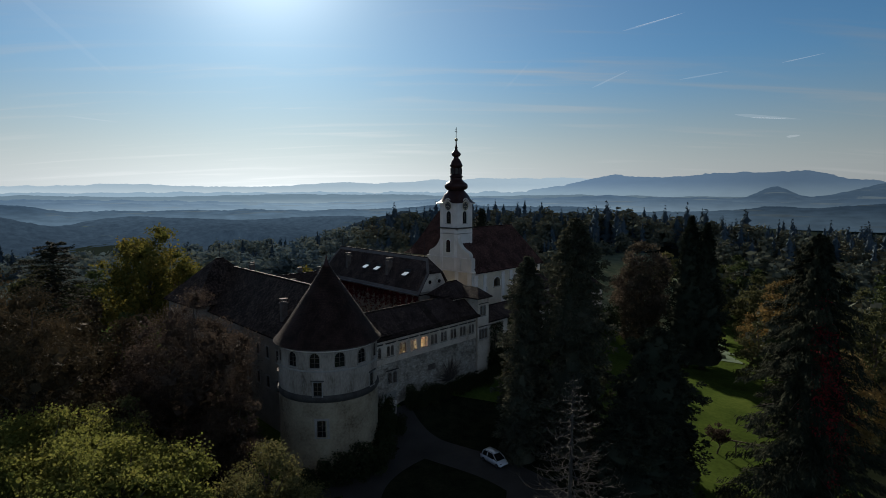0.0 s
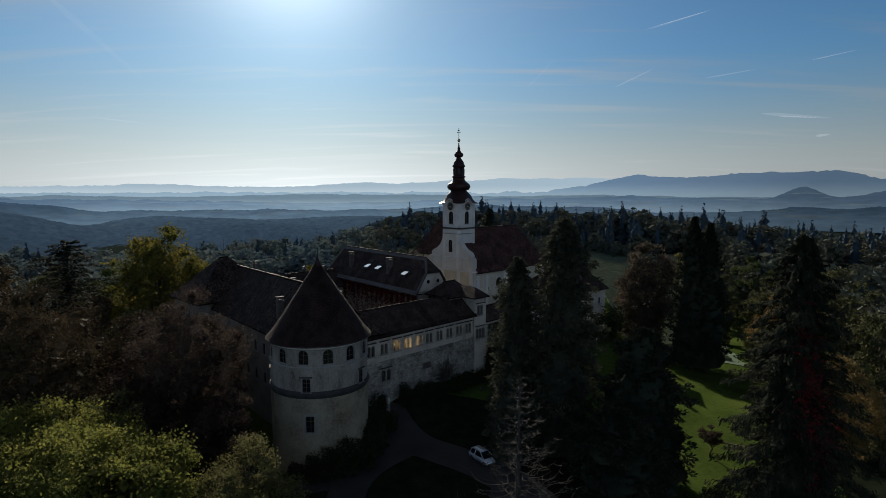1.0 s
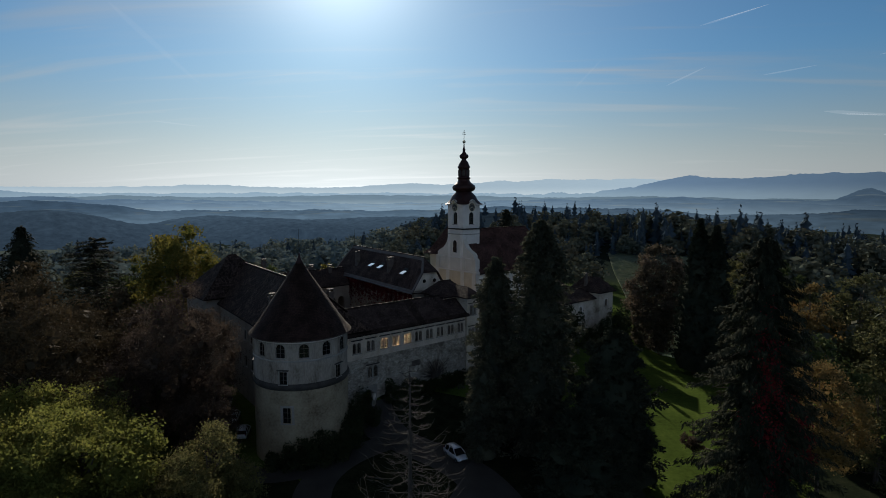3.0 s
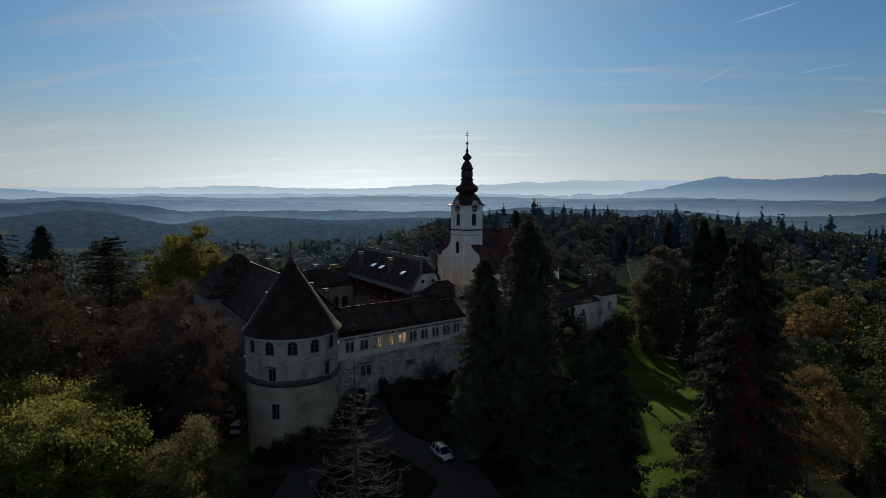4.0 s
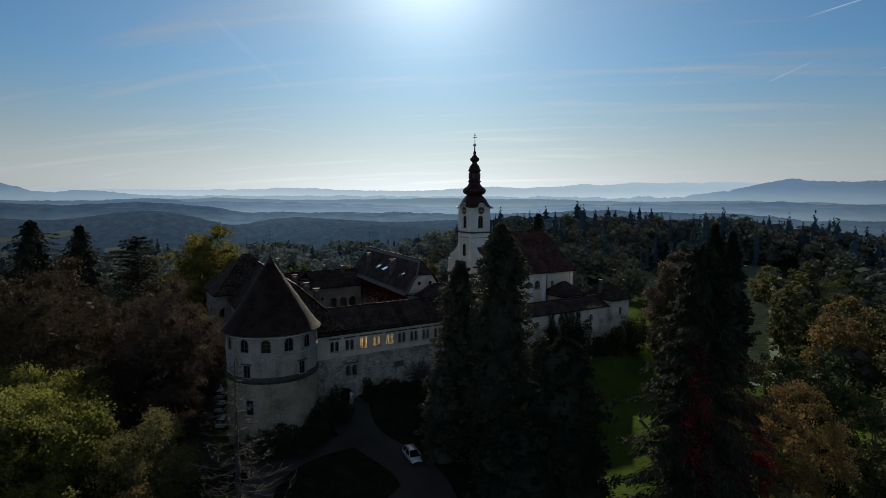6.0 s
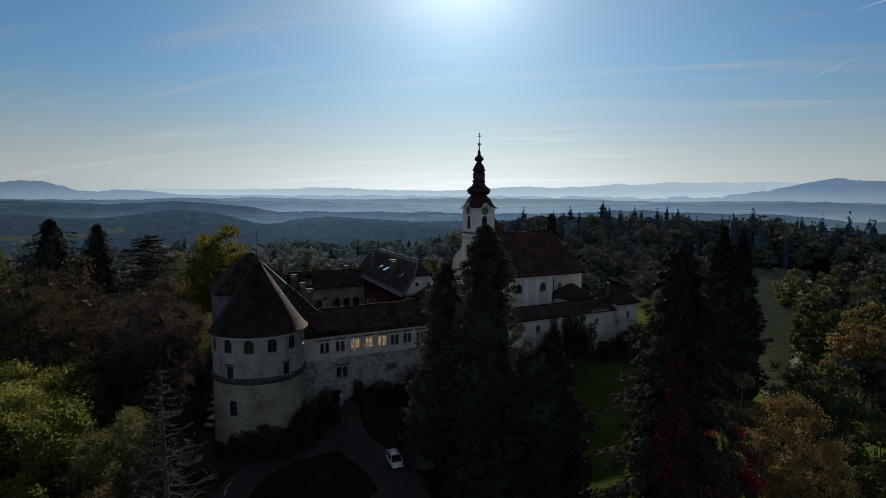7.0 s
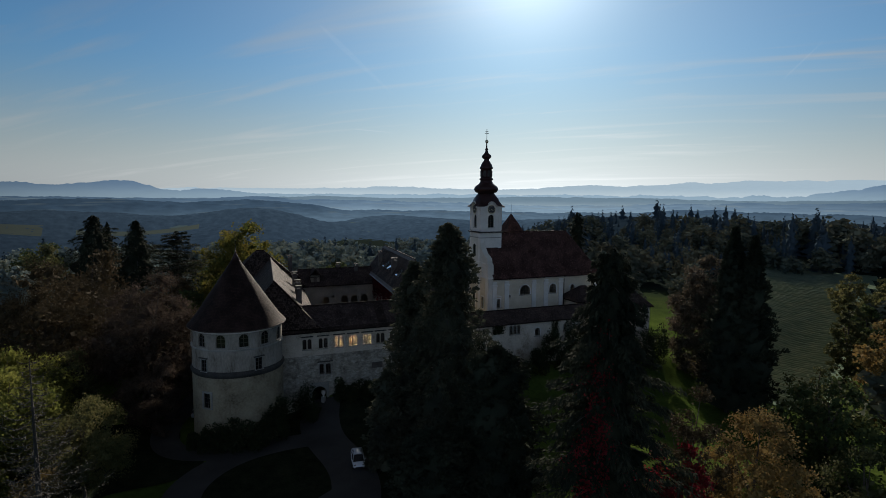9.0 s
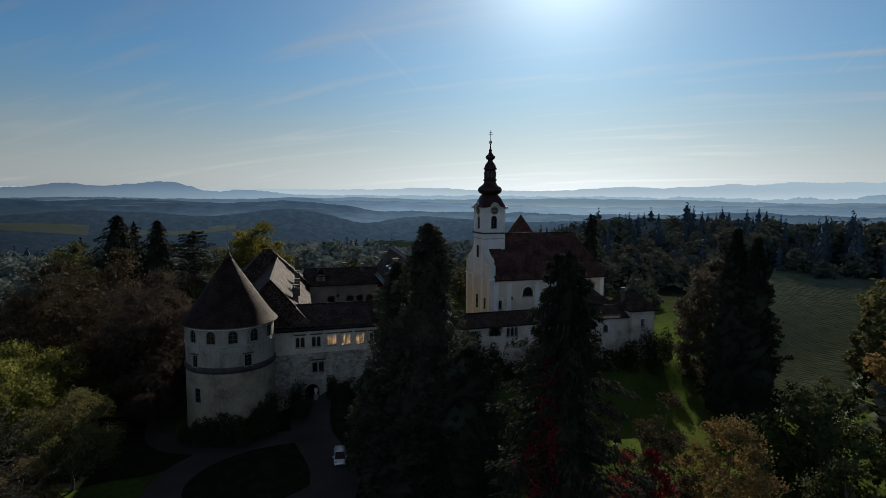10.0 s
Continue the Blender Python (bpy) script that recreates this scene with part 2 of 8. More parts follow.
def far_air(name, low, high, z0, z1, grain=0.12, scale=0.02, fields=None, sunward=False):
    """Distance seen through miles of air: haze painted as emission, paler in the mist of the valleys (low) than on the
    crests (high).
    """
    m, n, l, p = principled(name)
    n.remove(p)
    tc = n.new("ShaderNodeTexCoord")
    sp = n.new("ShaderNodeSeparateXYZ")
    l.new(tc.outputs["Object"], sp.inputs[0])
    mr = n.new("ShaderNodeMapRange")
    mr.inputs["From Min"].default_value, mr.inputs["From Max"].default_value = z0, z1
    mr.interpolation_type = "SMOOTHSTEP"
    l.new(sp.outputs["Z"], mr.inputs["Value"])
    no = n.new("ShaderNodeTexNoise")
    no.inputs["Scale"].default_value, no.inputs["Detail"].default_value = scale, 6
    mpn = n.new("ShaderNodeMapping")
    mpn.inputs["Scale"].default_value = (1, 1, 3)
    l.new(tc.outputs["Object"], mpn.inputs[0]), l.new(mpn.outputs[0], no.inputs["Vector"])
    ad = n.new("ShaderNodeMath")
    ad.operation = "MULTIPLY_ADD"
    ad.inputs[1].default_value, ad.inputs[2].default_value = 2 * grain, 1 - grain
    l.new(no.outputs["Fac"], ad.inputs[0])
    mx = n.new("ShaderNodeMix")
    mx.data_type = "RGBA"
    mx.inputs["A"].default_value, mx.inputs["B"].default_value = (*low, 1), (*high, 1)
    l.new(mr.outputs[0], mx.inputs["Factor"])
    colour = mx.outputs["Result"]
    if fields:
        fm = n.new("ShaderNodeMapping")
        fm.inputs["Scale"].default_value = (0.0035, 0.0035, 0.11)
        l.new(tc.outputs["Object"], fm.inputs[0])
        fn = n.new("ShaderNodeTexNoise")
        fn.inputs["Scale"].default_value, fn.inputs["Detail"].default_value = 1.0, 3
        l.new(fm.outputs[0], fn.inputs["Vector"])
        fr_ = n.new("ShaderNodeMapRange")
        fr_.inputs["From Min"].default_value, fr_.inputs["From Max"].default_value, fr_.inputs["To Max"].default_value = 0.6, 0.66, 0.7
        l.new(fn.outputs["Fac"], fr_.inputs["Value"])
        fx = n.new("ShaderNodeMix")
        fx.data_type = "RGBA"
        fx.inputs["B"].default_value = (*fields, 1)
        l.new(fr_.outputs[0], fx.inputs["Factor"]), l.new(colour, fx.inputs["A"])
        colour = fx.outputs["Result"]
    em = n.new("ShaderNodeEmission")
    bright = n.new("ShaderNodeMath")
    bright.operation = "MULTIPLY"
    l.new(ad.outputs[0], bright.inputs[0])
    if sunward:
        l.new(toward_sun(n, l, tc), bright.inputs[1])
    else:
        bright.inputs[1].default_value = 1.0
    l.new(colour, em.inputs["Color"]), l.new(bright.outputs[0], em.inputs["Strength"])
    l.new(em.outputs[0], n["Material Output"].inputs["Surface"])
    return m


PLASTER = surface("whitewashed_plaster", [(0.223, 0.172, 0.121), (0.465, 0.395, 0.316), (0.586, 0.507, 0.414), (0.642, 0.567, 0.474)], 0.4, 5, 0.9, 0.25)
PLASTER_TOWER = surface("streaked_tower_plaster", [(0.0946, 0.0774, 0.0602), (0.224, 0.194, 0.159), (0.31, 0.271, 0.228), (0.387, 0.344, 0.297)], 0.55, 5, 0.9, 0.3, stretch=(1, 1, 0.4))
# shade of the deep court put into a darker plaster colour
PLASTER_COURT_SHADE = surface("court_shade_plaster", [(0.169, 0.143, 0.117), (0.325, 0.28, 0.227)], 0.4, 5, 0.92, 0.3)
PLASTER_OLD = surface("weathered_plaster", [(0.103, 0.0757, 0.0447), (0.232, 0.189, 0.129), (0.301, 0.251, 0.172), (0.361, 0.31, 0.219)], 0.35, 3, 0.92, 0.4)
OCHRE = surface("pale_ochre_plaster", [(0.5, 0.42, 0.31), (0.66, 0.57, 0.44)], 0.4, 5, 0.9, 0.2)
CREAM = surface("cream_plaster", [(0.5, 0.46, 0.4), (0.66, 0.62, 0.55)], 0.4, 5, 0.9, 0.2)
WHITE_TRIM = surface("white_lime_trim", [(0.58, 0.54, 0.49), (0.73, 0.69, 0.64)], 0.6, 6, 0.85, 0.15)
RUBBLE = surface("rubble_stone", [(0.136, 0.115, 0.0918), (0.391, 0.344, 0.285), (0.527, 0.476, 0.404)], 0.5, 1.6, 0.95, 0.0)
# uneven stones: each cell its own tone, set in pale worn mortar, with patches where the old plaster still clings
rn, rl = RUBBLE.node_tree.nodes, RUBBLE.node_tree.links
r_tc, r_mp = rn.new("ShaderNodeTexCoord"), rn.new("ShaderNodeMapping")
r_mp.inputs["Scale"].default_value = (2.3, 2.3, 4.2)
rl.new(r_tc.outputs["Object"], r_mp.inputs[0])
r_cell, r_edge = rn.new("ShaderNodeTexVoronoi"), rn.new("ShaderNodeTexVoronoi")
r_edge.feature = "DISTANCE_TO_EDGE"
for nd in (r_cell, r_edge):
    nd.inputs["Scale"].default_value = 1.0
    rl.new(r_mp.outputs[0], nd.inputs["Vector"])
r_bw = rn.new("ShaderNodeRGBToBW")
rl.new(r_cell.outputs["Color"], r_bw.inputs[0])
r_tone = rn.new("ShaderNodeMapRange")
r_tone.inputs["To Min"].default_value, r_tone.inputs["To Max"].default_value = 0.62, 1.2
rl.new(r_bw.outputs[0], r_tone.inputs["Value"])
r_joint = rn.new("ShaderNodeMapRange")
r_joint.inputs["From Max"].default_value, r_joint.inputs["To Min"].default_value = 0.07, 0.68
rl.new(r_edge.outputs["Distance"], r_joint.inputs["Value"])
r_mul = rn.new("ShaderNodeMath")
r_mul.operation = "MULTIPLY"
rl.new(r_tone.outputs[0], r_mul.inputs[0]), rl.new(r_joint.outputs[0], r_mul.inputs[1])
r_mix = rn.new("ShaderNodeMix")
r_mix.data_type, r_mix.blend_type = "RGBA", "MULTIPLY"
r_mix.inputs["Factor"].default_value = 1.0
r_ramp = [x for x in rn if x.bl_idname == "ShaderNodeValToRGB"][0]
rl.new(r_ramp.outputs[0], r_mix.inputs["A"]), rl.new(r_mul.outputs[0], r_mix.inputs["B"])
rl.new(r_mix.outputs["Result"], rn["Principled BSDF"].inputs["Base Color"])
r_bump = rn.new("ShaderNodeBump")
r_bump.inputs["Strength"].default_value, r_bump.inputs["Distance"].default_value = 0.9, 0.12
rl.new(r_joint.outputs[0], r_bump.inputs["Height"])
rl.new(r_bump.outputs[0], rn["Principled BSDF"].inputs["Normal"])
STONE = surface("grey_sandstone", [(0.2, 0.19, 0.17), (0.34, 0.32, 0.29)], 1.0, 8, 0.9, 0.4)
DARK_STONE = surface("dark_moulding_stone", [(0.033, 0.0303, 0.0275), (0.0715, 0.066, 0.0605)], 1.0, 8, 0.9, 0.4)
TILES = roof_tiles("old_brown_roof_tiles", (0.066, 0.052, 0.05), (0.112, 0.087, 0.082), 0.22, 0.18, 0.6)
TILES_RED = roof_tiles("red_roof_tiles", (0.085, 0.05, 0.046), (0.13, 0.074, 0.066))
TILES_LIGHT = roof_tiles("newer_roof_tiles", (0.095, 0.074, 0.067), (0.14, 0.108, 0.096), 0.22, 0.18, 0.4)
TILES_EDGE = surface("mortared_edge_tiles", [(0.08, 0.07, 0.066), (0.15, 0.13, 0.125)], 0.8, 5, 0.7, 0.6, 0.05)
TILES_CONE = roof_tiles("plain_clay_roof_tiles", (0.034, 0.023, 0.021), (0.06, 0.039, 0.035), 0.24, 0.2, 0.1, 0.1, 0.01, 0.06)
TILES_PALE = roof_tiles("weathered_roof_tiles", (0.03, 0.023, 0.021), (0.125, 0.096, 0.084), 0.36, 0.32, 0.5, 0.05, 0.03, 0.09)
COPPER = surface("dark_painted_sheet_metal", [(0.025, 0.012, 0.012), (0.05, 0.022, 0.02)], 0.8, 6, 0.45, 0.15, 0.01, 0.4)
ZINC = surface("zinc_sheet", [(0.12, 0.125, 0.135), (0.2, 0.205, 0.22)], 0.8, 5, 0.45, 0.1, 0.01, 0.6)
IRON = surface("dark_iron", [(0.02, 0.02, 0.02), (0.05, 0.05, 0.05)], 3, 20, 0.5, 0.1, 0.005, 0.8)
WOOD = surface("weathered_wood", [(0.07, 0.055, 0.045), (0.15, 0.12, 0.1)], 1.5, 12, 0.85, 0.4, 0.02, stretch=(1, 1, 0.2))
BRICK = surface("chimney_plaster", [(0.06, 0.05, 0.044), (0.15, 0.125, 0.11)], 1.2, 6, 0.9, 0.4)
BARK = surface("grey_brown_bark", [(0.04, 0.032, 0.026), (0.11, 0.09, 0.075)], 1.2, 9, 0.95, 0.8, 0.05, stretch=(1, 1, 0.25))
DEAD_BARK = surface("bleached_dead_bark", [(0.02, 0.018, 0.016), (0.078, 0.072, 0.066)], 1.2, 9, 0.9, 0.6, 0.03, stretch=(1, 1, 0.3))
GRASS = surface("autumn_lawn", [(0.034, 0.052, 0.013), (0.057, 0.087, 0.019), (0.09, 0.122, 0.028)], 0.12, 1.5, 1.0, 0.6, 0.06, spec=0.0)
# away from the park the turf gives way to leaf litter under the woods, with a few meadows left
gnn, gll = GRASS.node_tree.nodes, GRASS.node_tree.links
g_tc, g_len, g_far = gnn.new("ShaderNodeTexCoord"), gnn.new("ShaderNodeVectorMath"), gnn.new("ShaderNodeMapRange")
g_len.operation = "DISTANCE"
g_len.inputs[1].default_value = (20, 90, 0)
gll.new(g_tc.outputs["Object"], g_len.inputs[0])
g_far.inputs["From Min"].default_value, g_far.inputs["From Max"].default_value = 95, 170
gll.new(g_len.outputs["Value"], g_far.inputs["Value"])
g_no = gnn.new("ShaderNodeTexNoise")
g_no.inputs["Scale"].default_value, g_no.inputs["Detail"].default_value = 0.006, 3
gll.new(g_tc.outputs["Object"], g_no.inputs["Vector"])
g_md = gnn.new("ShaderNodeMapRange")
g_md.inputs["From Min"].default_value, g_md.inputs["From Max"].default_value = 0.78, 0.72
gll.new(g_no.outputs["Fac"], g_md.inputs["Value"])
g_mul = gnn.new("ShaderNodeMath")
g_mul.operation = "MULTIPLY"
gll.new(g_far.outputs[0], g_mul.inputs[0]), gll.new(g_md.outputs[0], g_mul.inputs[1])
g_mix = gnn.new("ShaderNodeMix")
g_mix.data_type = "RGBA"
g_mix.inputs["B"].default_value = (0.018, 0.026, 0.022, 1)
g_ramp = [x for x in gnn if x.bl_idname == "ShaderNodeValToRGB"][0]
gll.new(g_mul.outputs[0], g_mix.inputs["Factor"]), gll.new(g_ramp.outputs[0], g_mix.inputs["A"])
gll.new(g_mix.outputs["Result"], gnn["Principled BSDF"].inputs["Base Color"])
# near-black turf tone: the trees' shade put into a colour
LAWN_SHADE = surface("painted_lawn_shade", [(0.008, 0.011, 0.007), (0.016, 0.021, 0.012), (0.028, 0.031, 0.018)], 0.5, 4, 1.0, 0.8, 0.1, spec=0.0)
GRAVEL = surface("gravel_drive", [(0.028, 0.027, 0.026), (0.054, 0.052, 0.05)], 0.25, 7, 0.95, 0.5, 0.03)
VINE_TURF = surface("vineyard_turf", [(0.1, 0.142, 0.098), (0.165, 0.21, 0.15)], 0.06, 0.8, 1.0, 0.3, 0.1, spec=0.0)
VINES = foliage("vineyard_leaves", [(0.11, 0.14, 0.1), (0.17, 0.2, 0.14), (0.24, 0.25, 0.17)], 0.35, scale=0.3, gloss=0.0)

LIME_LEAF = foliage("lime_leaves", [(0.09, 0.106, 0.028), (0.155, 0.165, 0.04), (0.23, 0.222, 0.056)], 0.5)
YELLOW_LEAF = foliage("yellow_autumn_leaves", [(0.0562, 0.0688, 0.0175), (0.125, 0.117, 0.0275), (0.225, 0.169, 0.0375)], 0.4)
COPPER_LEAF = foliage("copper_beech_leaves", [(0.0356, 0.0264, 0.0211), (0.0686, 0.0515, 0.0396), (0.132, 0.095, 0.0726)], 0.3)
BROWN_LEAF = foliage("russet_leaves", [(0.0323, 0.0267, 0.0169), (0.0603, 0.0463, 0.0267), (0.104, 0.073, 0.0392)], 0.2)
PALE_LEAF = foliage("pale_yellowing_leaves", [(0.06, 0.07, 0.028), (0.122, 0.118, 0.047), (0.22, 0.185, 0.076)], 0.4)
GREEN_LEAF = foliage("green_leaves", [(0.027, 0.042, 0.018), (0.055, 0.073, 0.027), (0.105, 0.112, 0.038)], 0.25)
OLIVE_LEAF = foliage("olive_leaves", [(0.038, 0.045, 0.022), (0.076, 0.08, 0.035), (0.14, 0.13, 0.054)], 0.28)
BEECH_LEAF = foliage("greyish_beech_leaves", [(0.0456, 0.0421, 0.0299), (0.0878, 0.0737, 0.0527), (0.157, 0.116, 0.0842)], 0.25)
AMBER_LEAF = foliage("amber_leaves", [(0.0943, 0.078, 0.0359), (0.179, 0.127, 0.0504), (0.293, 0.18, 0.0604)], 0.28)
RED_LEAF = foliage("red_vine_leaves", [(0.072, 0.0096, 0.0132), (0.168, 0.018, 0.0252), (0.3, 0.036, 0.0384)], 0.4)
SPRUCE_LEAF = foliage("spruce_needles", [(0.0132, 0.0181, 0.0126), (0.0256, 0.031, 0.0206), (0.0612, 0.0632, 0.0391)], 0.12, gloss=0.03)
SEQUOIA_LEAF = foliage("sequoia_sprays", [(0.036, 0.041, 0.031), (0.066, 0.071, 0.049), (0.122, 0.114, 0.074)], 0.2)
CYPRESS_LEAF = foliage("cypress_sprays", [(0.016, 0.021, 0.016), (0.031, 0.038, 0.026), (0.056, 0.06, 0.04)], 0.06, gloss=0.02)
# far woods: haze mixed into the leaf colours, paler and bluer
WOODS_HAZY_GREEN = foliage("hazed_wood_needles", [(0.0432, 0.0659, 0.0858), (0.072, 0.0976, 0.117)], 0.03, scale=0.02, gloss=0.0)
WOODS_HAZY_VALLEY = foliage("hazed_valley_leaves", [(0.0975, 0.14, 0.165), (0.156, 0.193, 0.182), (0.195, 0.2, 0.154)], 0.15, scale=0.02, gloss=0.0)
WOODS_HAZY_MIXED = foliage("hazed_wood_leaves", [(0.065, 0.0848, 0.0755), (0.106, 0.116, 0.0874), (0.124, 0.11, 0.0775)], 0.08, scale=0.02, gloss=0.0)
IVY_LEAF = foliage("ivy_leaves", [(0.018, 0.026, 0.013), (0.042, 0.053, 0.022)], 0.15)
DULL_RED_LEAF = foliage("dull_red_creeper_leaves", [(0.045, 0.01, 0.012), (0.09, 0.016, 0.018), (0.15, 0.026, 0.026)], 0.3)

GLASS, gn, gl, gp = principled("window_glass")
gp.inputs["Base Color"].default_value = (0.6, 0.63, 0.64, 1)
gp.inputs["Roughness"].default_value = 0.04
gp.inputs["Transmission Weight"].default_value = 1.0
gp.inputs["IOR"].default_value = 1.12
SKYGLASS, gn, gl, gp = principled("roof_window_glass")
gp.inputs["Base Color"].default_value = (0.98, 0.97, 0.95, 1)
gp.inputs["Roughness"].default_value = 0.12
gp.inputs["Metallic"].default_value = 1.0
CAR_PAINT, gn, gl, gp = principled("silver_car_paint")
gp.inputs["Base Color"].default_value = (0.62, 0.66, 0.72, 1)
gp.inputs["Roughness"].default_value, gp.inputs["Metallic"].default_value = 0.32, 0.35
gp.inputs["Coat Weight"].default_value = 0.6
CAR_GLASS, gn, gl, gp = principled("dark_car_glass")
gp.inputs["Base Color"].default_value = (0.01, 0.012, 0.014, 1)
gp.inputs["Roughness"].default_value = 0.06
RUBBER = surface("black_rubber", [(0.012, 0.012, 0.012), (0.03, 0.03, 0.03)], 6, 30, 0.8, 0.1, 0.005)
CLOCK_FACE = surface("dark_clock_face", [(0.03, 0.03, 0.035), (0.05, 0.05, 0.055)], 3, 10, 0.6, 0.0)
GILT, gn, gl, gp = principled("pale_gilding")
gp.inputs["Base Color"].default_value = (0.6, 0.52, 0.34, 1)
gp.inputs["Roughness"].default_value, gp.inputs["Metallic"].default_value = 0.4, 0.7

# building helpers ----------------------------------------------------------
def link_mesh(name, data, material, parent=None, label="", m=None):
    ob = new(name, data)
    if material is not None and not data.materials:
        data.materials.append(material)
    if parent is not None:
        ob.parent = parent
    if m is not None:
        ob.matrix_basis = m
    if label:
        ob["label"] = label
    return ob


def data_from(name, bm, smooth=False):
    bmesh.ops.remove_doubles(bm, verts=bm.verts, dist=0.0005)
    bmesh.ops.recalc_face_normals(bm, faces=bm.faces)
    for f in bm.faces:
        f.smooth = smooth
    data = bpy.data.meshes.new(name)
    bm.to_mesh(data)
    bm.free()
    return data


def part(name, bm, material, parent, label="", m=None, smooth=False):
    return link_mesh(name, data_from(name, bm, smooth), material, parent, label, m)


def thing(name, m, label, category, group="", kind=""):
    ob = new(name)
    ob.empty_display_size = 0.5
    ob.matrix_basis = m
    return tagged(ob, label, category, group, kind)


def quick_mesh(name, verts, faces, smooth=False):
    """A mesh from arrays: verts (n, 3) and faces (m, k) of one size k."""
    verts, faces = np.asarray(verts, dtype=np.float32), np.asarray(faces, dtype=np.int32)
    data = bpy.data.meshes.new(name)
    k = faces.shape[1]
    data.vertices.add(len(verts))
    data.vertices.foreach_set("co", verts.ravel())
    data.loops.add(faces.size)
    data.loops.foreach_set("vertex_index", faces.ravel())
    data.polygons.add(len(faces))
    data.polygons.foreach_set("loop_start", np.arange(0, faces.size, k, dtype=np.int32))
    if smooth:
        data.polygons.foreach_set("use_smooth", np.ones(len(faces), dtype=bool))
    data.update(calc_edges=True)
    data.validate()
    return data


def box(bm, x0, x1, y0, y1, z0, z1, m=None, bevel=0.0):
    vs = [bm.verts.new((x, y, z)) for z in (z0, z1) for y in (y0, y1) for x in (x0, x1)]
    for idx in ((0, 2, 3, 1), (4, 5, 7, 6), (0, 1, 5, 4), (2, 6, 7, 3), (0, 4, 6, 2), (1, 3, 7, 5)):
        bm.faces.new([vs[i] for i in idx])
    if bevel:
        es = list({e for v in vs for e in v.link_edges})
        r = bmesh.ops.bevel(bm, geom=es, offset=bevel, segments=1, affect="EDGES")
        vs = [v for v in r["verts"]]
    if m is not None:
        for v in vs:
            v.co = m @ v.co
    return vs


def lathe(bm, profile, sides=24, m=None, turn=0.0):
    """profile: (radius, z) from the bottom to the top."""
    rings = []
    for r, z in profile:
        ring = []
        for i in range(sides):
            a = 2 * math.pi * i / sides + turn
            co = Vector((r * math.cos(a), r * math.sin(a), z))
            ring.append(bm.verts.new(m @ co if m else co))
        rings.append(ring)
    for a, b in zip(rings, rings[1:]):
        for i in range(sides):
            j = (i + 1) % sides
            bm.faces.new((a[i], a[j], b[j], b[i]))
    bm.faces.new(rings[0][::-1])
    bm.faces.new(rings[-1])


def facade(bm, length, z0, z1, thick, openings, f, cuts=()):
    """A wall of real thickness with openings (x0, x1, z0, z1, arched) through it; f puts (x, inward, z) into place."""
    xs, zs = {0.0, length, *cuts}, {z0, z1}
    for a, b, c, d, _ in openings:
        xs |= {a, b}
        zs |= {c, d}
    xs, zs = sorted(xs), sorted(zs)

    def face(pts):
        try:
            bm.faces.new([bm.verts.new(f(*p)) for p in pts])
        except ValueError:
            pass

    for xa, xb in zip(xs, xs[1:]):
        for za, zb in zip(zs, zs[1:]):
            cx, cz = (xa + xb) / 2, (za + zb) / 2
            if any(a < cx < b and c < cz < d for a, b, c, d, _ in openings):
                continue
            for y in (0, thick):
                face([(xa, y, za), (xb, y, za), (xb, y, zb), (xa, y, zb)])
    for xa, xb in zip(xs, xs[1:]):
        for z in (z0, z1):
            face([(xa, 0, z), (xb, 0, z), (xb, thick, z), (xa, thick, z)])
    for x in (0.0, length):
        face([(x, 0, z0), (x, thick, z0), (x, thick, z1), (x, 0, z1)])
    for a, b, c, d, arched in openings:
        r = (b - a) / 2
        edge = [(a, d), (b, d)]
        if arched:
            mid = (a + b) / 2
            arc = [(mid - r * math.cos(math.pi * i / 10), d - r + r * math.sin(math.pi * i / 10)) for i in range(11)]
            for y in (0, thick):
                face([(a, y, d)] + [(x, y, z) for x, z in arc[:6]][::-1] + [])
                face([(b, y, d)] + [(x, y, z) for x, z in arc[5:]])
            edge = arc
        loop = [(a, c)] + edge + [(b, c)]
        for p, q in zip(loop, loop[1:] + loop[:1]):
            face([(p[0], 0, p[1]), (q[0], 0, q[1]), (q[0], thick, q[1]), (p[0], thick, p[1])])


def tube(points, radii, sides=6):
    """Verts and quads of a tapered tube along points."""
    pts = np.asarray(points, float)
    d = np.gradient(pts, axis=0)
    d /= np.linalg.norm(d, axis=1)[:, None] + 1e-9
    ref = np.where(np.abs(d[:, 2:3]) > 0.9, np.array([[1.0, 0, 0]]), np.array([[0, 0, 1.0]]))
    u = np.cross(d, ref)
    u /= np.linalg.norm(u, axis=1)[:, None] + 1e-9
    w = np.cross(d, u)
    ang = np.arange(sides) * 2 * np.pi / sides
    v = pts[:, None] + np.asarray(radii)[:, None, None] * (np.cos(ang)[None, :, None] * u[:, None] + np.sin(ang)[None, :, None] * w[:, None])
    n = len(pts)
    i, j = np.meshgrid(np.arange(n - 1), np.arange(sides), indexing="ij")
    k = (j + 1) % sides
    q = np.stack([i * sides + j, i * sides + k, (i + 1) * sides + k, (i + 1) * sides + j], -1).reshape(-1, 4)
    return v.reshape(-1, 3), q


def joined(pieces):
    vs, qs, n = [], [], 0
    for v, q in pieces:
        vs.append(v)
        qs.append(q + n)
        n += len(v)
    return np.concatenate(vs), np.concatenate(qs)


# the castle's own axes: a along the arcade wing, n back into the courtyard
CASTLE = pose(-8.45, 88.68, 0, 0, 0, 47.0)


def at(a, n, z=0.0, turn=0.0):
    return CASTLE @ pose(a, n, z, 0, 0, turn)


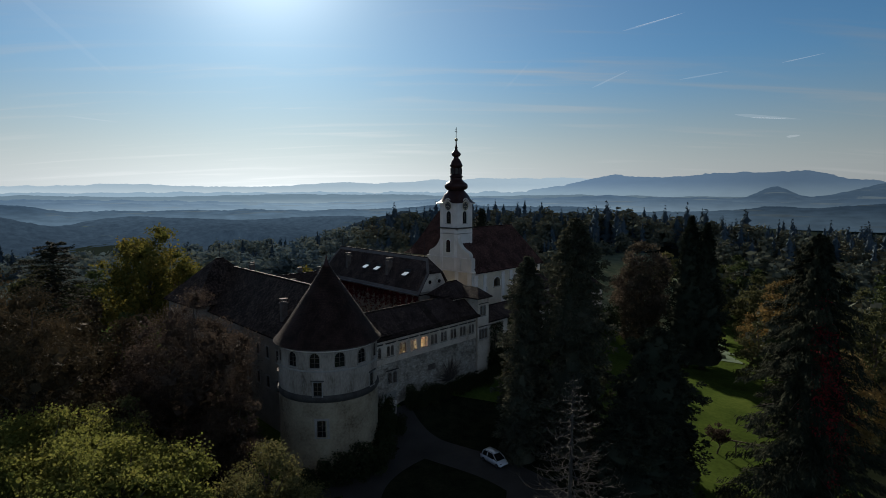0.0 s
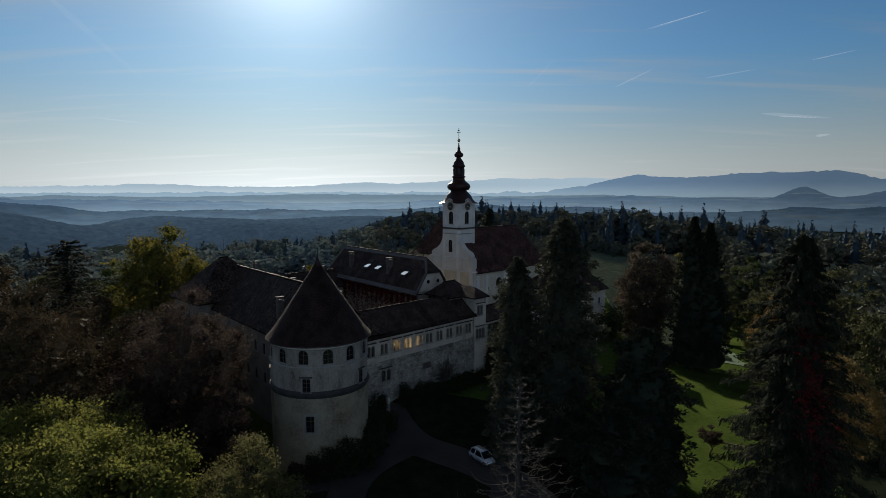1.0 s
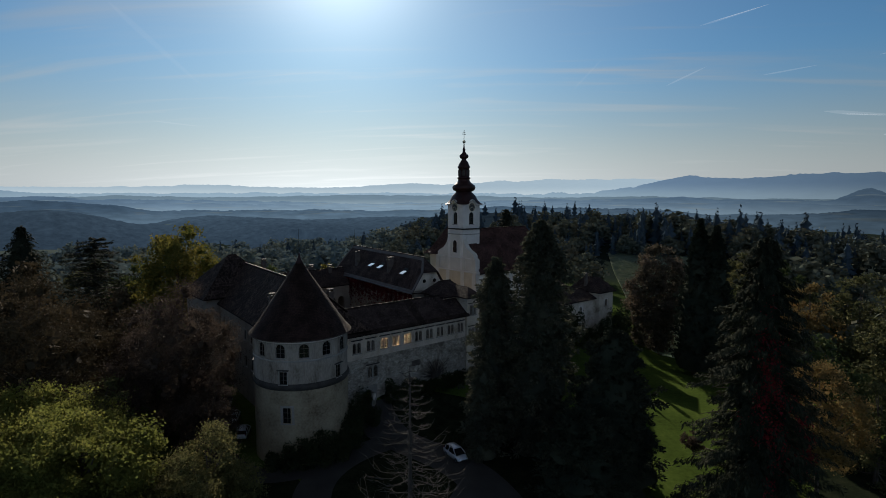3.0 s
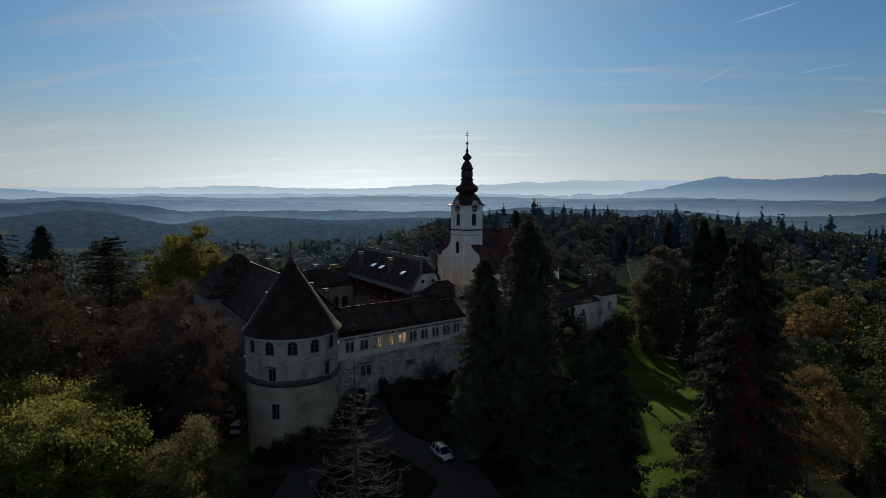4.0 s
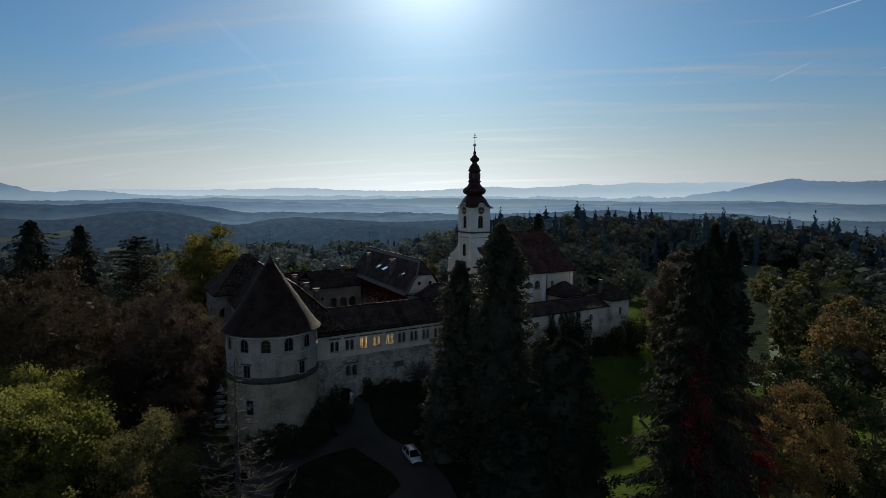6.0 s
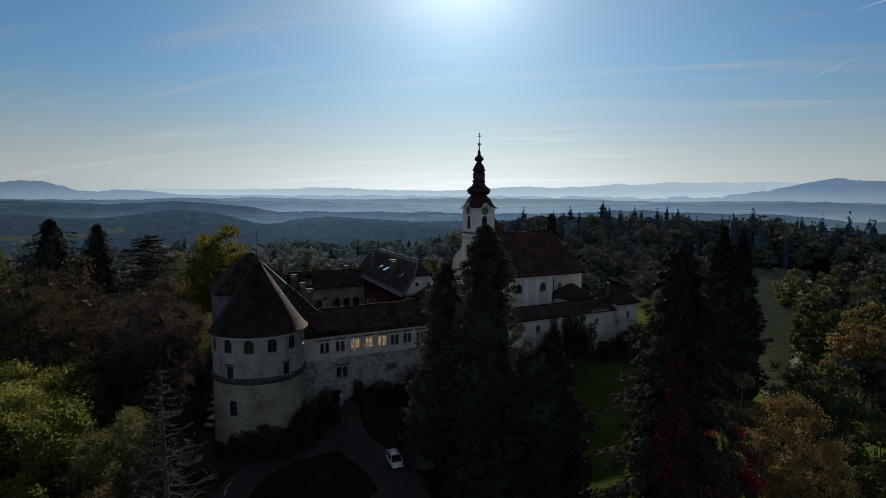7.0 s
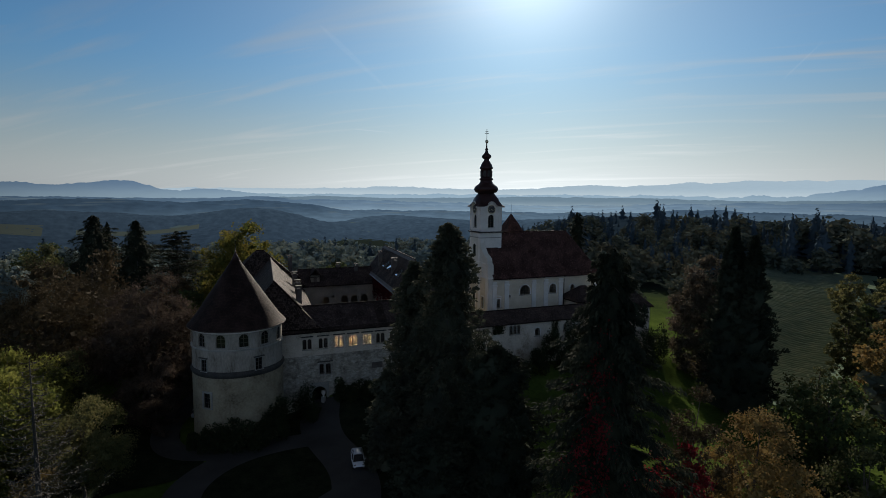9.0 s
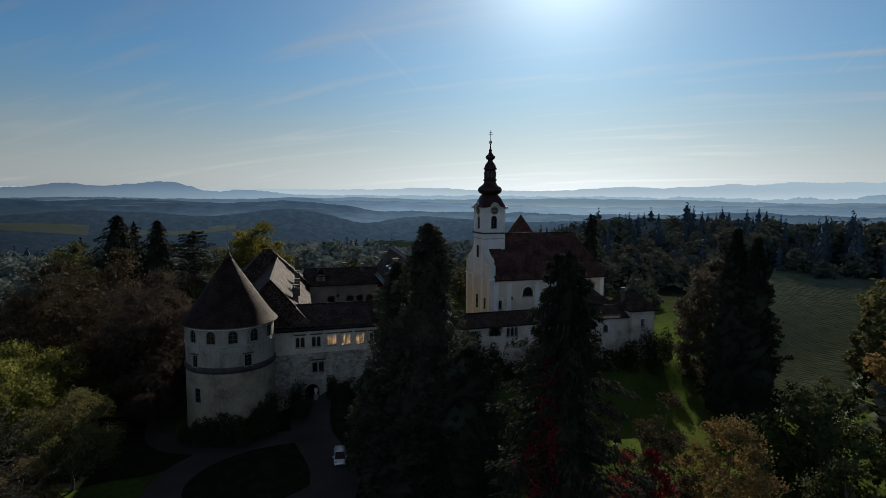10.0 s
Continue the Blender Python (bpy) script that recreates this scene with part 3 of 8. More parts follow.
# ground --------------------------------------------------------------------
def ease(u):
    u = np.clip(u, 0, 1)
    return u * u * (3 - 2 * u)


CA, SA = math.cos(radians(47)), math.sin(radians(47))


def height(x, y):
    """The lie of the land: the castle's mound, the lawn, the fall to the valley and the wooded rise behind."""
    x, y = np.asarray(x, float), np.asarray(y, float)
    dx, dy = x + 8.45, y - 88.68
    a, n = dx * CA + dy * SA, -dx * SA + dy * CA
    out = np.hypot(np.maximum(np.maximum(4 - a, a - 72), 0), np.maximum(np.maximum(3 - n, n - 60), 0))
    z = -0.9 + 4.0 * ease(1 - out / 14)
    z -= 1.4 * ease((x - 18) / 28) * ease((106 - y) / 30)
    r = np.hypot(x - 10, y - 95)
    az = np.degrees(np.arctan2(x, np.maximum(y, 1.0)))
    left = np.maximum(1 - ease((az + 17) / 14), ease(-y / 60))
    z += left * -62 * ease((r - 150) / 620)
    z += (1 - left) * (10 * ease((r - 160) / 130) - 70 * ease((r - 430) / 420))
    z -= 17 * (1 - left) * ease((az - 15) / 22) * ease((r - 200) / 180)
    z -= 7.5 * (1 - left) * ease((az - 13) / 8) * np.exp(-(((r - 115) / 52) ** 2))
    z += ease((r - 120) / 300) * 5 * np.sin(x / 83 + 1.3) * np.cos(y / 97 + 0.4)
    return z


def ground_at(x, y):
    return float(height(x, y))


radii_g = np.concatenate([[0.0], np.geomspace(3, 4900, 110)])
ang_g = np.linspace(0, 2 * np.pi, 193)[:-1]
gr, ga = np.meshgrid(radii_g[1:], ang_g, indexing="ij")
gx, gy = 10 + gr * np.cos(ga), 95 + gr * np.sin(ga)
gverts = np.stack([gx, gy, height(gx, gy)], -1).reshape(-1, 3)
gi, gj = np.meshgrid(np.arange(109), np.arange(192), indexing="ij")
gk = (gj + 1) % 192
gq = np.stack([gi * 192 + gj, (gi + 1) * 192 + gj, (gi + 1) * 192 + gk, gi * 192 + gk], -1).reshape(-1, 4)
gverts = np.concatenate([gverts, [[10, 95, ground_at(10, 95)]]])
gfill = np.stack([np.full(96, len(gverts) - 1), np.arange(0, 192, 2), np.arange(1, 193, 2), np.arange(2, 194, 2) % 192], -1)
ground = link_mesh("ground", quick_mesh("ground", gverts, np.concatenate([gq, gfill]), True), GRASS)
tagged(ground, "mown lawn and meadow falling away to the valley", "ground", kind="structure")


def draped(name, outline, material, label, category, lift=0.06):
    """A sheet laid on the ground inside an outline given as (centre x, centre y, radius as a function of the angle)."""
    cx, cy, fr = outline
    rows, cols = 14, 64
    vs = []
    for i in range(rows + 1):
        for j in range(cols):
            t = 2 * math.pi * j / cols
            r = fr(t) * i / rows
            x, y = cx + r * math.cos(t), cy + r * math.sin(t)
            vs.append((x, y, ground_at(x, y) + lift))
    q = [(i * cols + j, i * cols + (j + 1) % cols, (i + 1) * cols + (j + 1) % cols, (i + 1) * cols + j) for i in range(rows) for j in range(cols)]
    ob = link_mesh(name, quick_mesh(name, vs, q, True), material)
    return tagged(ob, label, category, kind="structure")


def strip(name, line, width, material, label, category, lift=0.07, n=60):
    """A band along a smooth line through a few points, laid on the ground."""
    pts = np.asarray(line, float)
    t = np.linspace(0, len(pts) - 1, n)
    k = np.arange(len(pts))
    fine = np.stack([np.interp(t, k, pts[:, i]) for i in (0, 1)], -1)
    for _ in range(40):
        fine[1:-1] = 0.5 * fine[1:-1] + 0.25 * (fine[2:] + fine[:-2])
    d = np.gradient(fine, axis=0)
    d /= np.linalg.norm(d, axis=1)[:, None]
    side = np.stack([-d[:, 1], d[:, 0]], -1)
    vs = []
    for s in np.linspace(-0.5, 0.5, 7):
        p = fine + side * width * s
        vs.append(np.column_stack([p, height(p[:, 0], p[:, 1]) + lift]))
    vs = np.concatenate(vs)
    q = [(i * n + j, i * n + j + 1, (i + 1) * n + j + 1, (i + 1) * n + j) for i in range(6) for j in range(n - 1)]
    ob = link_mesh(name, quick_mesh(name, vs, q, True), material)
    return tagged(ob, label, category, kind="structure")


strip("road", [(-8.3, 88.3), (-6, 83.5), (-1, 79.2), (6.5, 75), (11, 70), (15, 62), (18, 50), (20, 30)], 6.2, GRAVEL, "pale gravel drive running down from the gate", "drive", 0.13)
strip("road", [(-3, 80), (-8.5, 74.5), (-11, 67), (-9, 58.5), (-3, 54), (5, 55.5), (10, 62), (10.5, 70)], 4.8, GRAVEL, "pale gravel loop round a planted island", "drive", 0.15)
strip("road", [(-9, 72.5), (-15, 67), (-21, 67), (-27, 72), (-31, 80), (-38, 92), (-52, 108)], 4.0, GRAVEL, "gravel track along the west wing", "drive", 0.17)
# dark sheets over the lawn that paint the shade under the trees
draped("lawn_shade", (9.0, 74.0, lambda t: 25.0 + 2.0 * math.sin(3 * t) + 1.5 * math.sin(5 * t + 1) - 6.0 * max(0.0, math.cos(t - 0.6)) ** 3), LAWN_SHADE, "dark sheet painted as shade on the lawn under the conifers", "ground cover")
draped("lawn_shade", (-26.0, 61.0, lambda t: 12.5 + 1.5 * math.sin(3 * t + 1) + math.sin(5 * t)), LAWN_SHADE, "dark sheet painted as shade on the lawn by the limes", "ground cover", 0.1)
draped("lawn_shade", (71.0, 82.0, lambda t: 17.0 + 2.0 * math.sin(3 * t + 2) + math.sin(5 * t)), LAWN_SHADE, "dark sheet painted as shade on the ground below the park trees", "ground cover")


# distance ------------------------------------------------------------------
EYE_Z = 36.6


def ridge(name, far, tops, low, material, label, rough=0.6, seed=0.0, az0=-100.0, az1=70.0):
    """A line of hills at a distance: crest heights as (azimuth, lift in thousandths of the distance, spread), summed over a base."""
    base, bumps = tops
    az = np.arange(az0, az1, 0.08)
    crest = np.full(len(az), float(base))
    for c, lift, spread in bumps:
        crest += lift * np.exp(-(((az - c) / spread) ** 2))
    jag = np.array([noise.fractal((a * 0.35 + seed, seed, 0), 1.0, 2.0, 4) for a in az])
    fine = np.array([noise.fractal((a * 3.0 + seed, 7 + seed, 0), 0.8, 2.0, 3) for a in az])
    trees = np.array([abs(noise.noise((a * 9.0, seed, 3))) + 0.6 * abs(noise.noise((a * 21.0, seed, 5))) for a in az])
    crest = crest + rough * (2.0 * jag + 0.5 * fine) + (900 / far) * 2.0 * trees
    rows = []
    for k, (rr, u) in enumerate(((0.86, 0.0), (0.91, 0.35), (0.96, 0.75), (1.0, 1.0))):
        top = EYE_Z + far * crest / 1000
        z = low + (top - low) * u
        x, y = far * rr * np.sin(np.radians(az)), far * rr * np.cos(np.radians(az))
        rows.append(np.column_stack([x, y, z]))
    n = len(az)
    q = [(i * n + j, i * n + j + 1, (i + 1) * n + j + 1, (i + 1) * n + j) for i in range(3) for j in range(n - 1)]
    ob = link_mesh(name, quick_mesh(name, np.concatenate(rows), q, True), material)
    return tagged(ob, label, "hills", kind="structure")


def valley_air(name):
    """Woods and fields far down the valley; their haze is painted as emission that brightens with the miles."""
    m, n, l, p = principled(name)
    n.remove(p)
    tc = n.new("ShaderNodeTexCoord")
    far = n.new("ShaderNodeVectorMath")
    far.operation = "LENGTH"
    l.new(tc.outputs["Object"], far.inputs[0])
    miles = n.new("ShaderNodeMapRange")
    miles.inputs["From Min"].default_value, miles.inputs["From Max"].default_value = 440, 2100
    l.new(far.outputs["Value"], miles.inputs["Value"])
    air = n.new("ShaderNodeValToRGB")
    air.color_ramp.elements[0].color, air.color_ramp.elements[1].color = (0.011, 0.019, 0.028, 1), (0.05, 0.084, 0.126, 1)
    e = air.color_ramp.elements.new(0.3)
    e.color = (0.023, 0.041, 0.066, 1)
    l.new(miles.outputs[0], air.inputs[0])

    def layer(scale, lo, hi, top, stretch=(1, 1, 1)):
        mp = n.new("ShaderNodeMapping")
        mp.inputs["Scale"].default_value = stretch
        l.new(tc.outputs["Object"], mp.inputs[0])
        no = n.new("ShaderNodeTexNoise")
        no.inputs["Scale"].default_value, no.inputs["Detail"].default_value = scale, 5
        l.new(mp.outputs[0], no.inputs["Vector"])
        mr = n.new("ShaderNodeMapRange")
        mr.inputs["From Min"].default_value, mr.inputs["From Max"].default_value, mr.inputs["To Max"].default_value = lo, hi, top
        l.new(no.outputs["Fac"], mr.inputs["Value"])
        return mr.outputs[0]

    # crowns and clearings, drawn out along the valley
    ln = n.new("ShaderNodeMath")
    ln.operation = "LOGARITHM"
    ln.inputs[1].default_value = math.e
    l.new(far.outputs["Value"], ln.inputs[0])
    way = n.new("ShaderNodeVectorMath")
    way.operation = "NORMALIZE"
    l.new(tc.outputs["Object"], way.inputs[0])
    sx = n.new("ShaderNodeSeparateXYZ")
    l.new(way.outputs[0], sx.inputs[0])
    polar = n.new("ShaderNodeCombineXYZ")
    l.new(sx.outputs["X"], polar.inputs[0]), l.new(sx.outputs["Y"], polar.inputs[1])
    lz = n.new("ShaderNodeMath")
    lz.operation = "MULTIPLY"
    lz.inputs[1].default_value = 0.5
    l.new(ln.outputs[0], lz.inputs[0]), l.new(lz.outputs[0], polar.inputs[2])

    def tufts(scale):
        no = n.new("ShaderNodeTexNoise")
        no.inputs["Scale"].default_value, no.inputs["Detail"].default_value, no.inputs["Roughness"].default_value = scale, 8, 0.7
        l.new(polar.outputs[0], no.inputs["Vector"])
        mr = n.new("ShaderNodeMapRange")
        mr.inputs["From Min"].default_value, mr.inputs["From Max"].default_value = 0.3, 0.7
        l.new(no.outputs["Fac"], mr.inputs["Value"])
        return mr.outputs[0]

    crowns = n.new("ShaderNodeMix")
    crowns.data_type, crowns.blend_type = "RGBA", "MULTIPLY"
    crowns.inputs["Factor"].default_value = 1.0
    tone = n.new("ShaderNodeValToRGB")
    tone.color_ramp.elements[0].color, tone.color_ramp.elements[1].color = (0.66, 0.68, 0.7, 1), (1.36, 1.32, 1.28, 1)
    l.new(tufts(75.0), tone.inputs[0])
    l.new(air.outputs[0], crowns.inputs["A"]), l.new(tone.outputs[0], crowns.inputs["B"])
    field = n.new("ShaderNodeMix")
    field.data_type = "RGBA"
    field.inputs["B"].default_value = (0.085, 0.115, 0.095, 1)
    l.new(layer(0.0042, 0.69, 0.705, 0.5, (1, 2.2, 1)), field.inputs["Factor"])
    l.new(crowns.outputs["Result"], field.inputs["A"])
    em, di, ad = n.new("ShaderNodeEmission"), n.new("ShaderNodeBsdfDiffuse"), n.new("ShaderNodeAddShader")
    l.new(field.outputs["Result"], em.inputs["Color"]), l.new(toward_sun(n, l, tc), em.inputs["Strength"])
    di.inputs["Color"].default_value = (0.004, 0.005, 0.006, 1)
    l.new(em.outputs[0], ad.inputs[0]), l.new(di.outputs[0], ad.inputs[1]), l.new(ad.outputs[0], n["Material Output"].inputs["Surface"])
    return m


# valley floor: haze painted as a glow of the woods and meadows themselves
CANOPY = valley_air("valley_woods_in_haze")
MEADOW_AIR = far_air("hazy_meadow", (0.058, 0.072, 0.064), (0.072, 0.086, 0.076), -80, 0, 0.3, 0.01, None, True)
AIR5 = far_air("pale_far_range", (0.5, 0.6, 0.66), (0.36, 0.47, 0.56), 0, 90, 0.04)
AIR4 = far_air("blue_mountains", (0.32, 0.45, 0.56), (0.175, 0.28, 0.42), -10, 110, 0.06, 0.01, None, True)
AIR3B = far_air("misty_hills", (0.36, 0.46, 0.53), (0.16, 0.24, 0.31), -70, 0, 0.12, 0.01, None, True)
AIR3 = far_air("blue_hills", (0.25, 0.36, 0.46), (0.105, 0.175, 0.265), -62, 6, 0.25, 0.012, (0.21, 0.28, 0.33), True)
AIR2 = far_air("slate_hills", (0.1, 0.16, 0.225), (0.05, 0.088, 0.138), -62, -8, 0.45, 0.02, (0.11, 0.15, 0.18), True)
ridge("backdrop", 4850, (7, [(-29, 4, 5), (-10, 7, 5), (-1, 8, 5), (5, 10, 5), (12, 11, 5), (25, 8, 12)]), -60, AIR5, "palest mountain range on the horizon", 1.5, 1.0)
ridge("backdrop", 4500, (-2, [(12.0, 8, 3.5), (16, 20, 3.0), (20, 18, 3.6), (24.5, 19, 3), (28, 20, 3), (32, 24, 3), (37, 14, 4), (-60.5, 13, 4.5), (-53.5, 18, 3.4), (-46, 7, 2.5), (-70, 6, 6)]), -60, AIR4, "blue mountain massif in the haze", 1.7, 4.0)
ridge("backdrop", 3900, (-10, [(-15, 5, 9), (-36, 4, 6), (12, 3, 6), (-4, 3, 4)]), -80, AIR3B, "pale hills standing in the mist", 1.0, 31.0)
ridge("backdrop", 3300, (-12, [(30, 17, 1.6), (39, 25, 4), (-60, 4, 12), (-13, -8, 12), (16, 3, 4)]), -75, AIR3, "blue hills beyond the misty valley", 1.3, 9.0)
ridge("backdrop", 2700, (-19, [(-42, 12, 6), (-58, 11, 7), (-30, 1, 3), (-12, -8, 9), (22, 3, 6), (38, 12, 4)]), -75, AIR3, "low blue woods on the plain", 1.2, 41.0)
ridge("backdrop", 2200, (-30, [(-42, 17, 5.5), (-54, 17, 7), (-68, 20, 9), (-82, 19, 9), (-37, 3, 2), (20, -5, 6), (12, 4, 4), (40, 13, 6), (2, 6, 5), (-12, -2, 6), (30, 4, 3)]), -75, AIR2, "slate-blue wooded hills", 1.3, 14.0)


# vapour trails high over the valley
def trail(az0, el0, az1, el1, w0, w1, bright, label):
    """A thin bright streak of ice cloud, far off: a slim spindle from one direction to another."""
    pts, rad = [], []
    for i in range(13):
        u = i / 12
        az, el = radians(az0 + (az1 - az0) * u), radians(el0 + (el1 - el0) * u)
        pts.append((4800 * math.cos(el) * math.sin(az), 4800 * math.cos(el) * math.cos(az), EYE_Z + 4800 * math.sin(el)))
        rad.append((w0 + (w1 - w0) * u) * min(1.0, 0.15 + 4 * min(u, 1 - u)))
    v, f = tube(np.array(pts), rad, 8)
    m, n, l, p = principled("vapour_trail")
    n.remove(p)
    em, tr, mx = n.new("ShaderNodeEmission"), n.new("ShaderNodeBsdfTransparent"), n.new("ShaderNodeMixShader")
    em.inputs["Color"].default_value, em.inputs["Strength"].default_value = (0.86, 0.92, 1.0, 1), 0.9
    mx.inputs[0].default_value = bright
    l.new(tr.outputs[0], mx.inputs[1]), l.new(em.outputs[0], mx.inputs[2]), l.new(mx.outputs[0], n["Material Output"].inputs["Surface"])
    tagged(link_mesh("vapour_trail", quick_mesh("vapour_trail", v, f, True), m), label, "cloud", kind="structure")


trail(16.9, 14.4, 22.0, 15.4, 8, 4, 0.05, "thin white vapour trail in the blue sky")
trail(18.0, 14.65, 22.2, 15.45, 2.6, 1.6, 0.13, "bright core of a vapour trail")
trail(30.0, 10.6, 33.0, 11.0, 4, 2, 0.08, "faint vapour trail low in the sky")
trail(14.3, 9.6, 17.6, 11.0, 7, 4, 0.05, "short faded vapour trail")
trail(22.0, 9.9, 26.0, 10.3, 6, 3, 0.05, "faded vapour trail above the hills")
trail(-33, 6.2, -29, 5.9, 5, 3, 0.06, "faint streak of vapour above the valley")

trail(26.6, 6.6, 31.6, 5.9, 14, 5, 0.05, "wisp of white cloud low in the sky")
trail(27.8, 6.3, 30.6, 6.0, 6, 3, 0.08, "brighter streak within a wisp of cloud")
trail(30.6, 4.5, 31.6, 4.6, 9, 6, 0.09, "small white cloud puff above the hills")
trail(5.9, 9.6, 8.7, 12.4, 7, 3, 0.025, "faded slanting streak of vapour")
trail(-36.0, 15.5, -29.0, 9.5, 26, 10, 0.018, "broad faded streak of cloud")

# castle --------------------------------------------------------------------
def roof_data(name, a0, a1, n0, n1, ze, zr, hip0=0.0, hip1=0.0, thick=0.22, half0=0.0):
    """A roof over a rectangle, ridge along a. hip: how far the ridge stops short of each end (0: gable). UVs run along the rows of tiles."""
    nm = (n0 + n1) / 2
    vs, fs = [], []

    def add(*pts):
        i = len(vs)
        vs.extend(pts)
        fs.append(tuple(range(i, i + len(pts))))

    r0, r1 = (a0 + hip0, nm, zr), (a1 - hip1, nm, zr)
    if half0:
        # a clipped gable: the small hip starts part of the way up
        u = half0
        pl, pr = (a0, n0 + (nm - n0) * u, ze + (zr - ze) * u), (a0, n1 - (n1 - nm) * u, ze + (zr - ze) * u)
        add(pl, pr, r0)
        add((a0, n0, ze), (a1, n0, ze), r1, r0, pl)
        add((a1, n1, ze), (a0, n1, ze), pr, r0, r1)
    else:
        add((a0, n0, ze), (a1, n0, ze), r1, r0)
        add((a1, n1, ze), (a0, n1, ze), r0, r1)
        if hip0:
            add((a0, n1, ze), (a0, n0, ze), r0)
    if hip1:
        add((a1, n0, ze), (a1, n1, ze), r1)
    bm = bmesh.new()
    uv = bm.loops.layers.uv.new("UVMap")
    for fidx in fs:
        pts = [Vector(vs[i]) for i in fidx]
        nrm = (pts[1] - pts[0]).cross(pts[2] - pts[0])
        if nrm.z < 0:
            pts.reverse()
            nrm = -nrm
        nrm.normalize()
        along = Vector((-nrm.y, nrm.x, 0))
        along = along.normalized() if along.length > 1e-4 else Vector((1, 0, 0))
        up = nrm.cross(along)
        for off, flip in ((0.0, False), (thick, True)):
            q = [p - Vector((0, 0, off)) for p in pts]
            if flip:
                q.reverse()
            fc = bm.faces.new([bm.verts.new(p) for p in q])
            for lp in fc.loops:
                lp[uv].uv = (lp.vert.co.dot(along), lp.vert.co.dot(up))
    # fascia round the open edges
    for (p, q) in (((a0, n0, ze), (a1, n0, ze)), ((a1, n0, ze), (a1, n1, ze)), ((a1, n1, ze), (a0, n1, ze)), ((a0, n1, ze), (a0, n0, ze))):
        bm.faces.new([bm.verts.new(c) for c in (p, q, (q[0], q[1], q[2] - thick), (p[0], p[1], p[2] - thick))])
    if not hip0 and not half0:
        for p in ((a0, n0, ze), (a0, n1, ze)):
            bm.faces.new([bm.verts.new(c) for c in (p, r0, (r0[0], r0[1], r0[2] - thick), (p[0], p[1], p[2] - thick))])
    if not hip1:
        for p in ((a1, n0, ze), (a1, n1, ze)):
            bm.faces.new([bm.verts.new(c) for c in (p, r1, (r1[0], r1[1], r1[2] - thick), (p[0], p[1], p[2] - thick))])
    data = bpy.data.meshes.new(name)
    bm.to_mesh(data)
    bm.free()
    return data, r0, r1


def ridge_caps(parent, p, q, material=None, r=0.13):
    """Half-round ridge tiles along a line."""
    p, q = Vector(p), Vector(q)
    k = max(3, int((q - p).length / 0.4))
    pts = [p.lerp(q, i / k) for i in range(k + 1)]
    v, f = tube(np.array([(c.x, c.y, c.z) for c in pts]), [r * (1.0 + 0.15 * (i % 2)) for i in range(k + 1)], 6)
    link_mesh("ridge_tiles", quick_mesh("ridge_tiles", v, f), material or TILES, parent)


def plain_walls(parent, a0, a1, n0, n1, zb, zt, material, openings=None, thick=0.6, label=""):
    """Four walls round a rectangle; openings by side: front (n0), right (a1), back (n1), left (a0)."""
    openings = openings or {}
    sides = {
        "front": (a1 - a0, lambda x, y, z: (a0 + x, n0 + y, z)),
        "right": (n1 - n0 - 2 * thick, lambda x, y, z: (a1 - y, n0 + thick + x, z)),
        "back": (a1 - a0, lambda x, y, z: (a1 - x, n1 - y, z)),
        "left": (n1 - n0 - 2 * thick, lambda x, y, z: (a0 + y, n1 - thick - x, z)),
    }
    for side, (length, f) in sides.items():
        bm = bmesh.new()
        facade(bm, length, zb, zt, thick, openings.get(side, []), f)
        part("wall", bm, material, parent, label)


PANE = {}


def window_data(w, h, arched, bars, trim=0.12):
    """Meshes of a window of width w and height h, its sill's middle at the origin: surround, casement bars and pane."""
    key = (round(w, 2), round(h, 2), arched, bars, trim)
    if key in PANE:
        return PANE[key]
    r = w / 2

    def outline(e):
        if arched:
            return [(-r - e, -e * 0.5)] + [(-(r + e) * math.cos(math.pi * i / 10), h - r + (r + e) * math.sin(math.pi * i / 10)) for i in range(11)] + [(r + e, -e * 0.5)]
        return [(-r - e, -e * 0.5), (-r - e, h + e), (r + e, h + e), (r + e, -e * 0.5)]

    bm = bmesh.new()
    inner, outer = outline(0.0), outline(trim)
    for (p, q), (s, t) in zip(zip(inner, inner[1:]), zip(outer, outer[1:])):
        c = [(*p, 0), (*q, 0), (*t, 0), (*s, 0)]
        lo = [bm.verts.new((x, 0.02, z)) for x, z, _ in c]
        hi = [bm.verts.new((x, -0.06, z)) for x, z, _ in c]
        bm.faces.new(hi)
        for i in range(4):
            j = (i + 1) % 4
            bm.faces.new((lo[i], lo[j], hi[j], hi[i]))
    surround = data_from("surround", bm)
    bm = bmesh.new()
    box(bm, -r - trim - 0.05, r + trim + 0.05, -0.14, 0.1, -0.14, -0.02)
    sill = data_from("sill", bm)
    bm = bmesh.new()
    box(bm, -0.03, 0.03, 0.1, 0.16, 0, h - 0.01)
    for i in range(bars):
        z = (h - (r if arched else 0)) * (i + 1) / (bars + (0 if arched else 1))
        box(bm, -r, r, 0.105, 0.155, z - 0.02, z + 0.02)
    for s in (-1, 1):
        box(bm, s * r - (0.05 if s > 0 else 0), s * r + (0.05 if s < 0 else 0), 0.1, 0.16, 0, h - (r if arched else 0))
    casement = data_from("casement", bm)
    bm = bmesh.new()
    o = [(x * 0.99, z) for x, z in inner]
    bm.faces.new([bm.verts.new((x, 0.13, z)) for x, z in o])
    pane = data_from("pane", bm)
    PANE[key] = (surround, sill, casement, pane)
    return PANE[key]


